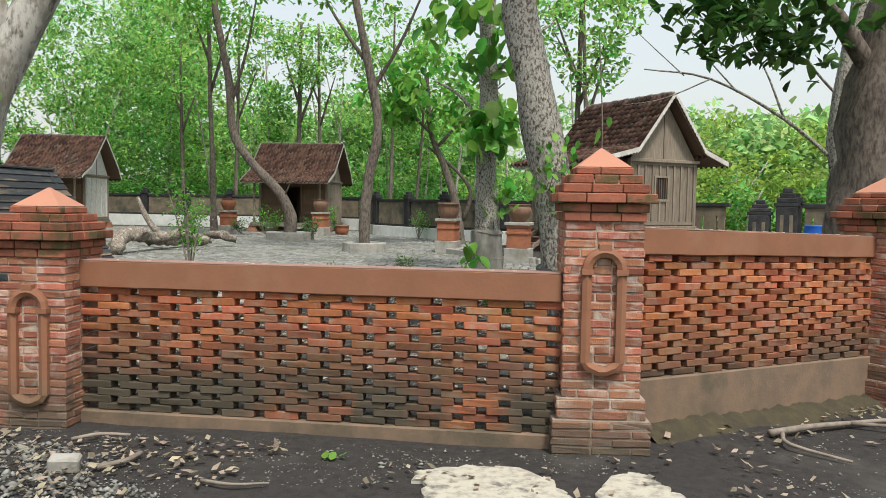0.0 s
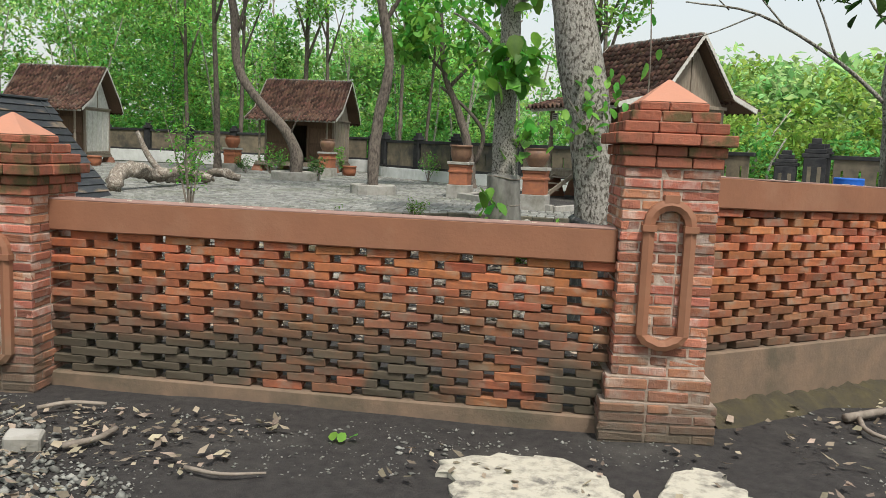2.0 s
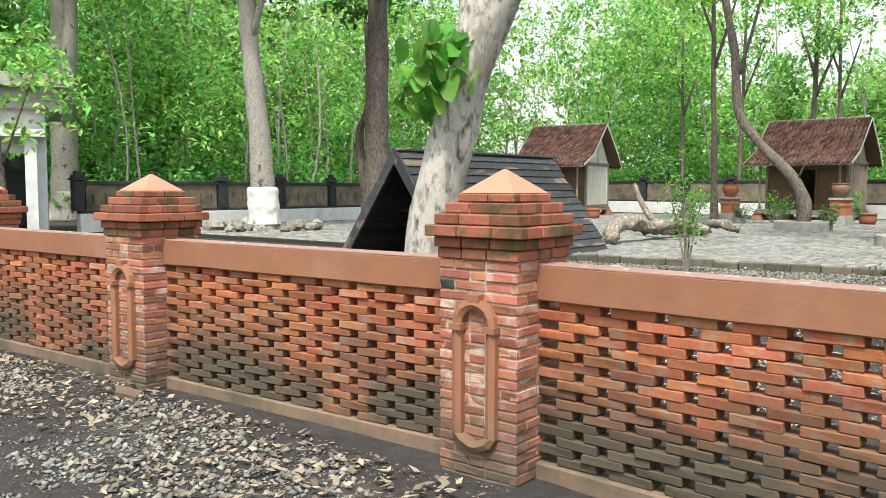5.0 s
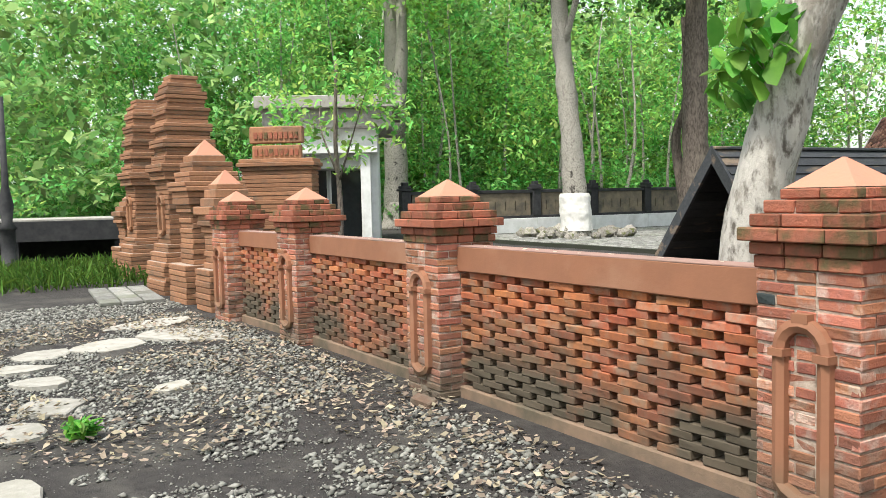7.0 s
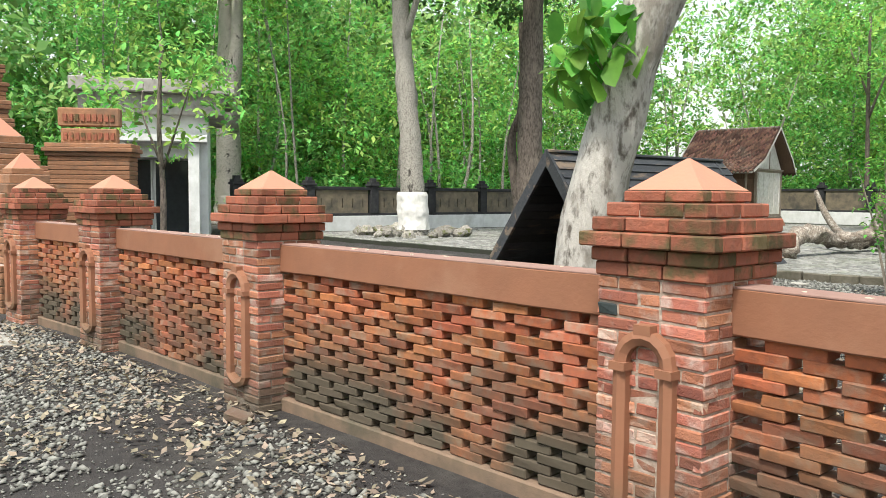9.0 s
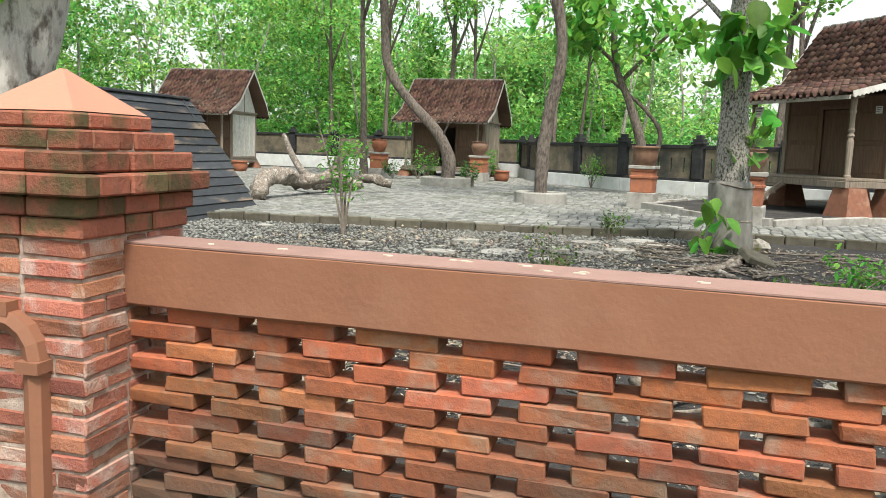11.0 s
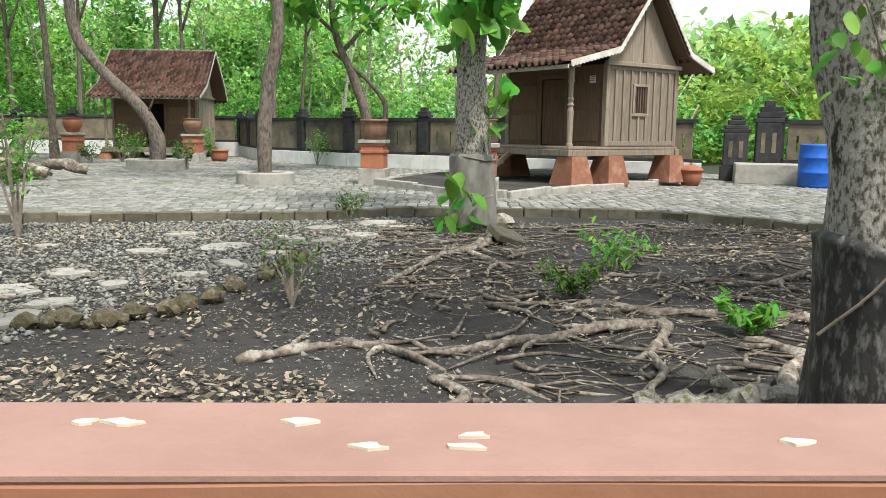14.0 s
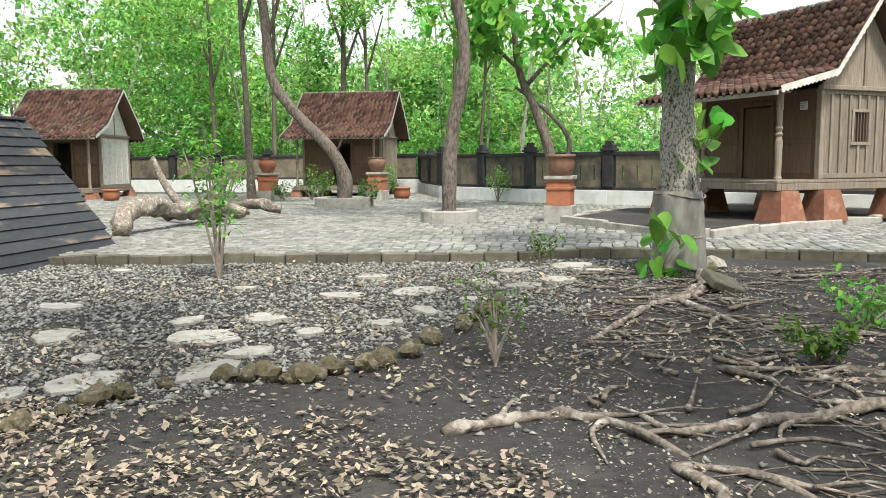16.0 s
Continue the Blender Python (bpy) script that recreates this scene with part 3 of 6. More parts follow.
def arch_frame(w, h, t, depth):
    """A long plastered niche frame with a round head and a pointed foot; front at y = 0 growing towards -y."""
    bm = bmesh.new()
    r = w / 2

    def outline(k):
        rr = r - k
        pts = [(-rr, -h / 2 + r * 0.8), (-rr, h / 2 - r)]
        pts += [(rr * math.cos(math.pi - a * math.pi / 8), h / 2 - r + rr * math.sin(a * math.pi / 8)) for a in range(1, 8)]
        pts += [(rr, h / 2 - r), (rr, -h / 2 + r * 0.8)]
        pts += [(rr * 0.75, -h / 2 + r * 0.42 + k * 0.8), (rr * 0.2, -h / 2 + 0.03 + k * 0.9), (-rr * 0.2, -h / 2 + 0.03 + k * 0.9), (-rr * 0.75, -h / 2 + r * 0.42 + k * 0.8)]
        return pts
    o, i = outline(0), outline(t)
    n = len(o)
    of = [bm.verts.new((x, -depth * 0.75, z)) for x, z in o]
    ob_ = [bm.verts.new((x * 1.0, 0.0, z)) for x, z in o]
    mid = [bm.verts.new(((a[0] + b[0]) / 2, -depth, (a[1] + b[1]) / 2)) for a, b in zip(o, i)]
    fi = [bm.verts.new((x, -depth * 0.7, z)) for x, z in i]
    bi = [bm.verts.new((x, 0.0, z)) for x, z in i]
    for k in range(n):
        j = (k + 1) % n
        for A, B in ((ob_, of), (of, mid), (mid, fi), (fi, bi)):
            bm.faces.new((A[k], A[j], B[j], B[k]))
    box(bm, -r * 0.28, r * 0.28, -depth * 0.9, 0.0, h / 2 - 0.02, h / 2 + 0.022)
    for s in (-1, 1):
        box(bm, s * (r - t / 2) - t / 2 - 0.008, s * (r - t / 2) + t / 2 + 0.008, -depth * 1.15, 0.0, h / 2 - r - 0.035, h / 2 - r)
    bmesh.ops.recalc_face_normals(bm, faces=bm.faces)
    return bm


def pillar(x, y, turn, apex, z_foot, plinth, seed, arch_top=None):
    """A square brick gate pillar: stepped cap with a plaster pyramid, brick shaft, plastered niche frame on the road side."""
    p = thing("brick_pillar", pose(x, y, 0, 0, 0, turn), "square red brick pillar with stepped cap and plastered niche frame" + (" on a wide stepped base" if plinth else ""), "pillar", "brick fence")
    rng = np.random.default_rng(seed)
    bm = bmesh.new()
    frustum(bm, 0.36, 0.36, apex - 0.135, 0.012, 0.012, apex)
    part("pyramid_top", bm, M_APEX, p, "faded terracotta plaster pyramid")
    z = apex - 0.137
    for w, h, n in ((0.385, 0.05, 2), (0.49, 0.062, 3), (0.575, 0.062, 3), (0.655, 0.066, 3), (0.575, 0.062, 3), (0.55, 0.062, 3)):
        z -= h
        # each course: four sides of cap bricks round a core
        for side in range(4):
            rot = Matrix.Rotation(side * math.pi / 2, 4, 'Z')
            L = w - 0.12 if side % 2 else w
            cuts = [-L / 2] + sorted(-L / 2 + L * (k + 1) / n + rng.normal(0, 0.02) for k in range(n - 1)) + [L / 2]
            for a, b in zip(cuts, cuts[1:]):
                bb = bmesh.new()
                box(bb, a + 0.003, b - 0.003, -w / 2 + rng.normal(0, 0.003), -w / 2 + 0.12, 0.002, h - 0.002, bevel=0.006)
                part("cap_brick", bb, M_CAP, p).matrix_basis = Matrix.Translation((0, 0, z)) @ rot
    zs = z
    part("cap_core", boxes((-0.17, 0.17, -0.17, 0.17, zs, apex - 0.136), (-0.235, 0.235, -0.235, 0.235, zs, zs + 0.28)), M_MORTAR, p, "mortar bed")
    levels = [(z_foot + (0.36 if plinth else 0), zs, SHAFT)]
    if plinth:
        levels += [(z_foot + 0.22, z_foot + 0.36, SHAFT + 0.07), (z_foot - 0.12, z_foot + 0.22, SHAFT + 0.13)]
    else:
        levels = [(z_foot - 0.12, zs, SHAFT)]
    for lo, hi, w in levels:
        part("core", boxes((-w / 2 + 0.004, w / 2 - 0.004, -w / 2 + 0.004, w / 2 - 0.004, lo, hi)), M_MORTAR, p, "pale mortar core")
        k = max(1, round((hi - lo) / PC))
        h = (hi - lo) / k
        for r in range(k):
            for side in range(4):
                rot = Matrix.Rotation(side * math.pi / 2, 4, 'Z')
                x0 = -w / 2
                seq = [0.232, 0.112, 0.232] if (r + side) % 2 else [0.112, 0.232, 0.232]
                if rng.random() < 0.3:
                    seq = seq[::-1]
                tot = sum(seq) + 0.012 * (len(seq) - 1)
                sc = w / tot
                for Lb in seq:
                    black = zs - (lo + (r + 1) * h) < 0.22 and rng.random() < 0.16 and Lb < 0.2 and side in (0, 1)
                    me = BLACKB if black else (STRETCH if Lb > 0.2 else HEADER)[rng.integers(4)]
                    share("brick", me, p, Matrix.Translation((0, 0, lo + (r + 0.5) * h)) @ rot @ Matrix.Translation((x0 + Lb * sc / 2, -w / 2 + 0.018 + rng.normal(0, 0.0025), 0)) @ Matrix.Diagonal((sc * 0.995, 1, h / PC, 1)))
                    x0 += (Lb + 0.012) * sc
    at = apex - (0.67 if plinth else 0.71)
    f = part("niche_frame", arch_frame(0.29, 0.88, 0.062, 0.055), M_PLASTER, p, "terracotta plaster niche frame")
    f.matrix_basis = Matrix.Translation((0, -SHAFT / 2 + 0.002, at - 0.44))
    return p


PIL = {"X": (-12.0, 4.80), "Y": (-9.85, 5.07), "Z": (-6.87, 5.29), "A": (-3.47, 5.52), "B": (0.53, 5.60), "C": (3.3, 7.86), "D": (6.4, 10.3)}
order = "XYZABCD"
TURNS = {"X": 7, "Y": 6, "Z": 3, "A": 2, "B": 4, "C": 39, "D": 38}
for i, k in enumerate(order):
    hi = k in "BCD"
    pillar(*PIL[k], TURNS[k], (2.04 if k == "B" else 1.95) if hi else 1.71, -0.1 if k in "CD" else 0.0, k == "B" or k == "C" or k == "D", 11 + i)
BAY = dict(PIL, A=(-3.47, 5.56), B=(0.53, 5.46))
for i, (a, b) in enumerate(zip(order, order[1:])):
    if a in "BC":
        fence_bay(PIL[a], PIL[b], 0.0, 0.42, 1.315, 1.505, 30 + i, (-0.05, 1.6) if a == "B" else (-0.1, 0.0))
    else:
        fence_bay(BAY[a], BAY[b], 0.0, 0.085, 0.99, 1.185, 30 + i)

# ---- wooden houses ----
def tile_rows(P, U, D, length, depth, lift):
    """Places of roof tiles on a slope: P its upper corner, U along the ridge, D down the slope."""
    nx, nd = int(length / 0.2), int(depth / 0.19)
    for j in range(nd + 1):
        for i in range(nx):
            yield P + U * ((i + 0.5) * length / nx) + D * (j * depth / (nd + 0.4)) + lift * 0.0, length / nx


def tile_piece():
    v, f = [], []
    prof = [(-0.115, 0.016), (-0.075, -0.02), (-0.03, -0.02), (0.01, 0.016), (0.055, 0.058), (0.1, 0.044), (0.125, 0.006)]
    for y in (0.0, -0.27):
        for x, z in prof:
            v.append((x, y, z + (0.0 if y == 0 else 0.032)))
    for x, z in prof:
        v.append((x, -0.272, z))
    n = len(prof)
    for k in range(n - 1):
        f.append((k, k + n, k + n + 1, k + 1))
        f.append((k + n, k + 2 * n, k + 2 * n + 1, k + n + 1))
    return np.array(v), np.array(f)


TV, TF = tile_piece()


def roof_plane(house, P, U, D, length, depth, name, single_max=0, seed=0):
    """Clay tiles over a slope; the near ones as pieces, the rest in one mesh."""
    P, U, D = Vector(P), Vector(U).normalized(), Vector(D).normalized()
    N = U.cross(-D).normalized()
    if N.z < 0:
        N = -N
    R = Matrix((U, -D, N)).transposed().to_4x4()
    rng = np.random.default_rng(seed)
    # battens under the tiles
    bm = bmesh.new()
    c = [P - N * 0.05, P + U * length - N * 0.05, P + U * length + D * depth - N * 0.05, P + D * depth - N * 0.05]
    lo = [bm.verts.new(q) for q in c]
    up = [bm.verts.new(q + N * 0.035) for q in c]
    bm.faces.new(lo[::-1]), bm.faces.new(up)
    for k in range(4):
        bm.faces.new((lo[k], lo[(k + 1) % 4], up[(k + 1) % 4], up[k]))
    bmesh.ops.recalc_face_normals(bm, faces=bm.faces)
    deck = part("roof_deck", bm, M_WOODDARK, house, "dark wooden roof battens")
    verts, faces, single = [], [], 0
    piece = None
    for q, w in tile_rows(P, U, D, length, depth, N):
        q = q + N * (0.015 + rng.normal(0, 0.004))
        rot = Euler((rng.normal(0, 0.02), rng.normal(0, 0.03), rng.normal(0, 0.025))).to_matrix().to_4x4()
        m = Matrix.Translation(q) @ R @ rot @ Matrix.Diagonal((w / 0.225, 1, 1.5, 1))
        if single < single_max:
            if piece is None:
                piece = quads("roof_tile", TV, TF)
                piece.materials.append(M_TILEO)
                piece.polygons.foreach_set("use_smooth", [True] * len(piece.polygons))
            share("roof_tile", piece, house, m)
            single += 1
        else:
            a = np.array(m)
            faces.append(TF + len(TV) * len(verts))
            verts.append(TV @ a[:3, :3].T + a[:3, 3])
    if verts:
        tagged(wrap(name, quads(name, np.concatenate(verts), np.concatenate(faces)), M_TILE, house, smooth=True), kind="stuff")


def house(name, m, label, Lb, Wb, Wp, sill, wall, apex, eave_f, eave_b, over_x, break_y, break_z, z0, tiles, planked, open_door, seed, side=None, back_z=None, pier=(0.62, 0.4)):
    """A small wooden house on brick piers. Local x runs along the ridge, the front with its porch faces -y.
    Body x +-Lb/2, y 0..Wb, porch to -Wp; floor at sill, wall top, ridge at apex; front eave (y, z), back eave (y, z)."""
    h = thing(name, m, label, "house", "wooden houses")
    rng = np.random.default_rng(seed)
    X = Lb / 2
    # floor platform and piers
    part("floor_platform", boxes((-X - 0.1, X + 0.1, -Wp - 0.12, Wb + 0.08, sill - 0.06, sill), (-X - 0.14, X + 0.14, -Wp - 0.16, -Wp - 0.04, sill - 0.2, sill - 0.062), (-X - 0.14, X + 0.14, Wb - 0.02, Wb + 0.12, sill - 0.2, sill - 0.062), (-X - 0.1, -X + 0.06, -Wp, Wb, sill - 0.2, sill - 0.064), (X - 0.06, X + 0.1, -Wp, Wb, sill - 0.2, sill - 0.064), bevel=0.01), M_WOOD, h, "grey plank floor on beams")
    for px in (-X, X):
        for py in (-Wp + 0.1, 0.15, Wb - 0.1):
            b = bmesh.new()
            frustum(b, pier[0], pier[0], z0 - 0.06, pier[1], pier[1], sill - 0.2)
            part("pier", b, M_PIER, h, "tapered terracotta brick pier").location = (px, py, 0)
    # corner posts
    for px in (-X, X):
        for py in (0.0, Wb):
            part("corner_post", boxes((px - 0.06, px + 0.06, py - 0.06, py + 0.06, sill + 0.003, wall), bevel=0.008), M_WOOD, h)
    # turned porch posts
    for px in (-X + 0.05, X - 0.05):
        b = bmesh.new()
        H = wall - 0.12 - sill
        prof = [(0.075, 0.0), (0.075, 0.05), (0.06, 0.07), (0.07, H * 0.45), (0.05, H * 0.5), (0.075, H * 0.53), (0.045, H * 0.56), (0.07, H * 0.6), (0.05, H * 0.63), (0.055, H * 0.8), (0.075, H * 0.83), (0.06, H * 0.86), (0.07, H)]
        lathe(b, prof, 10, (px, -Wp + 0.05, sill + 0.003))
        part("porch_post", b, M_WOOD, h, "turned grey porch post")
    part("porch_beam", boxes((-X - over_x * 0.5, X + over_x * 0.5, -Wp, -Wp + 0.1, wall - 0.12, wall), bevel=0.01), M_WOOD, h)
    # side walls: frames, planks with battens, a small barred window
    for s in (-1, 1):
        SM = side or M_WOOD
        w = part("side_wall", boxes((s * X - 0.02, s * X + 0.02, 0.062, Wb - 0.062, sill + 0.003, wall)), SM, h, "weathered plank wall")
        xs = s * (X + 0.035)
        wins = (Wb * 0.38, Wb * 0.56) if planked else (0, 0)
        wz = (sill + (wall - sill) * 0.42, sill + (wall - sill) * 0.75)
        n = 8 if planked else 5
        for k in range(n):
            yc = 0.25 + (Wb - 0.5) * k / (n - 1)
            if wins[0] - 0.1 < yc < wins[1] + 0.1:
                for za, zb in ((sill + 0.12, wz[0] - 0.07), (wz[1] + 0.06, wall - 0.1)):
                    part("batten", boxes((xs - 0.02, xs + 0.022, yc - 0.03, yc + 0.03, za, zb), bevel=0.004), SM, w)
            else:
                part("batten", boxes((xs - 0.02, xs + 0.022, yc - 0.03, yc + 0.03, sill + 0.12, wall - 0.1), bevel=0.004), SM, w)
        for za, zb in ((sill + 0.02, sill + 0.12), (wall - 0.1, wall - 0.003)):
            part("wall_rail", boxes((xs - 0.02, xs + 0.02, 0.062, Wb - 0.062, za, zb), bevel=0.006), M_WOOD, w)
        if planked:
            part("window_frame", boxes((xs - 0.02, xs + 0.03, wins[0] - 0.06, wins[0], wz[0], wz[1]), (xs - 0.02, xs + 0.03, wins[1], wins[1] + 0.06, wz[0], wz[1]), (xs - 0.02, xs + 0.03, wins[0] - 0.06, wins[1] + 0.06, wz[1], wz[1] + 0.06), (xs - 0.02, xs + 0.03, wins[0] - 0.08, wins[1] + 0.08, wz[0] - 0.07, wz[0]), bevel=0.004), M_WOOD, w, "pale wooden window frame")
            # thin sheet on the uncut wall; the inside's shade is only its colour
            part("window_opening", boxes((s * X + s * 0.0215 - 0.001, s * X + s * 0.0215 + 0.001, wins[0], wins[1], wz[0], wz[1])), M_INSHADE, w, "dark sheet painted as the shaded inside of the window")
            for k in range(5):
                yb = wins[0] + (wins[1] - wins[0]) * (k + 0.5) / 5
                part("window_bar", boxes((xs - 0.01, xs + 0.01, yb - 0.012, yb + 0.012, wz[0], wz[1])), M_WOODDARK, w)
    part("back_wall", boxes((-X + 0.062, X - 0.062, Wb - 0.02, Wb + 0.02, sill + 0.003, wall)), M_WOOD, h)
    # front wall with its doorway
    dw = 0.44 if open_door else 0.42
    dx = 0.0
    fw = part("front_wall", boxes((-X + 0.062, dx - dw, -0.02, 0.02, sill + 0.003, wall), (dx + dw, X - 0.062, -0.02, 0.02, sill + 0.003, wall), (dx - dw, dx + dw, -0.02, 0.02, sill + (wall - sill) * 0.86, wall)), M_WOODDARK, h, "brown wooden front wall")
    part("door_frame", boxes((dx - dw - 0.05, dx - dw + 0.03, -0.05, -0.022, sill + 0.01, wall - 0.25), (dx + dw - 0.03, dx + dw + 0.05, -0.05, -0.022, sill + 0.01, wall - 0.25), (dx - dw - 0.05, dx + dw + 0.05, -0.05, -0.022, wall - 0.25, wall - 0.15), bevel=0.005), M_WOODDARK, fw)
    for a, b in ((-X + 0.1, dx - dw - 0.07), (dx + dw + 0.07, X - 0.1)):
        for zc0, zc1 in ((0.06, 0.4), (0.46, 0.8)):
            part("wall_panel", boxes((a + 0.06, b - 0.06, -0.04, -0.021, sill + (wall - sill) * zc0, sill + (wall - sill) * zc1), bevel=0.008), M_WOODDARK, fw)
    if open_door:
        d = part("door", boxes((0, 0.4, -0.02, 0.02, 0, (wall - sill) * 0.84), bevel=0.005), M_WOODDARK, h, "open brown plank door leaf")
        d.matrix_basis = pose(dx + dw - 0.02, 0.05, sill + 0.01, 0, 0, 100)
    else:
        part("door", boxes((dx - dw + 0.03, dx + dw - 0.03, 0.0, 0.04, sill + 0.01, sill + (wall - sill) * 0.85), bevel=0.005), M_WOODDARK, h, "closed brown wooden door")
    part("ceiling_boards", boxes((-X + 0.06, X - 0.06, 0.03, Wb - 0.03, wall - 0.06, wall - 0.03)), M_WOODDARK, h)
    # gables
    ym, R = Wb / 2, X + over_x
    (fy, fz), (by, bz) = eave_f, eave_b

    def gable(x):
        b = bmesh.new()
        pts = [(-0.05, wall + 0.003), (Wb + 0.05, wall + 0.003), (Wb * 0.53, apex - 0.22), (Wb * 0.47, apex - 0.22)]
        A = [b.verts.new((x - 0.02, y, z)) for y, z in pts]
        B = [b.verts.new((x + 0.02, y, z)) for y, z in pts]
        b.faces.new(A), b.faces.new(B[::-1])
        for k in range(4):
            b.faces.new((A[k], A[(k + 1) % 4], B[(k + 1) % 4], B[k]))
        bmesh.ops.recalc_face_normals(b, faces=b.faces)
        return b
    for s in (-1, 1):
        g = part("gable", gable(s * X), side or M_WOOD, h, "triangular plank gable")
        part("gable_mullion", boxes((s * (X + 0.035) - 0.015, s * (X + 0.035) + 0.015, ym - 0.03, ym + 0.03, wall + 0.08, apex - 0.3)), M_WOOD, g)
        part("gable_sill", boxes((s * (X + 0.06) - 0.06, s * (X + 0.06) + 0.06, -0.1, Wb + 0.1, wall - 0.02, wall + 0.07), bevel=0.01), M_WOOD, g)
        # white barge boards with a scalloped edge along each slope
        for line in ([(fy, fz), (break_y, break_z), (ym, apex)], [(by, bz), (Wb - break_y * 0.7, back_z or (apex + 2 * bz) / 3 - 0.12), (ym, apex)]):
            b = bmesh.new()
            x = s * (R + 0.075)
            for (ya, za), (yb, zb) in zip(line, line[1:]):
                k = 14
                for i in range(k):
                    t0, t1 = i / k, (i + 1) / k
                    y0_, z0_, y1_, z1_ = ya + (yb - ya) * t0, za + (zb - za) * t0, ya + (yb - ya) * t1, za + (zb - za) * t1
                    ymid, zmid = (y0_ + y1_) / 2, (z0_ + z1_) / 2
                    for xx in (x - 0.012, x + 0.012):
                        b.faces.new([b.verts.new(q) for q in ((xx, y0_, z0_ + 0.06), (xx, y1_, z1_ + 0.06), (xx, y1_, z1_ - 0.05), (xx, ymid, zmid - 0.085), (xx, y0_, z0_ - 0.05))])
                    b.faces.new([b.verts.new(q) for q in ((x - 0.012, y0_, z0_ - 0.05), (x + 0.012, y0_, z0_ - 0.05), (x + 0.012, ymid, zmid - 0.085), (x - 0.012, ymid, zmid - 0.085))])
                    b.faces.new([b.verts.new(q) for q in ((x - 0.012, ymid, zmid - 0.085), (x + 0.012, ymid, zmid - 0.085), (x + 0.012, y1_, z1_ - 0.05), (x - 0.012, y1_, z1_ - 0.05))])
            part("barge_board", b, M_WHITEWOOD, h, "pale scalloped barge board")
    # roof slopes
    U = Vector((1, 0, 0))

    def slope(y0, z0_, y1, z1_, nm, single, sd):
        d = Vector((0, y1 - y0, z1_ - z0_))
        roof_plane(h, (-R, y0, z0_), U, d, 2 * R, d.length, nm, single, sd)
    slope(ym, apex, break_y, break_z, "roof_tiles", tiles, seed + 1)
    slope(break_y, break_z + 0.02, fy, fz, "porch_roof_tiles", 0, seed + 2)
    yb2, zb2 = Wb - break_y * 0.7, back_z or (apex + 2 * bz) / 3 - 0.12
    slope(ym, apex, yb2, zb2, "back_roof_tiles", 0, seed + 3)
    slope(yb2, zb2 + 0.02, by, bz, "back_eave_tiles", 0, seed + 4)
    b = bmesh.new()
    k = int(2 * R / 0.26)
    for i in range(k):
        box(b, -R + i * 2 * R / k + 0.004, -R + (i + 1) * 2 * R / k - 0.004, ym - 0.09, ym + 0.09, apex - 0.02, apex + 0.075 + 0.012 * (i % 2), bevel=0.03)
    part("ridge_tiles", b, M_RIDGE, h, "grey mortared ridge tiles")
    part("fascia", boxes((-R, R, fy - 0.02, fy + 0.01, fz - 0.1, fz - 0.02)), M_WHITEWOOD, h)
    return h


HOUSE = pose(1.752, 23.897, 0, 0, 0, -57.2)
house("wooden_house", HOUSE, "weathered wooden stilt house with clay tile roof and carved porch posts", 3.24, 2.28, 1.07, 1.156, 2.925, 4.764, (-1.495, 2.846), (3.17, 2.92), 0.345, -0.048, 3.212, 0.4, 290, True, False, 50, None, 3.234, (0.68, 0.44))
house("wooden_house", pose(-11.3, 37.4, 0.04) @ Matrix.Scale(0.86, 4), "small wooden house with an open dark doorway and mossy tile roof", 3.7, 3.3, 1.2, 0.75, 3.0, 5.15, (-1.7, 2.95), (4.0, 3.0), 0.5, -0.3, 3.5, 0.25, 0, False, True, 60)
house("wooden_house", pose(-21.9, 34.9, 0.02, 0, 0, 8) @ Matrix.Diagonal((0.83, 0.83, 0.91, 1)), "small wooden house with a pale side wall and open doorway", 3.6, 3.3, 1.2, 0.72, 2.95, 5.0, (-1.7, 2.85), (4.0, 2.9), 0.5, -0.3, 3.4, 0.25, 0, False, True, 70, M_WHITEWOOD)

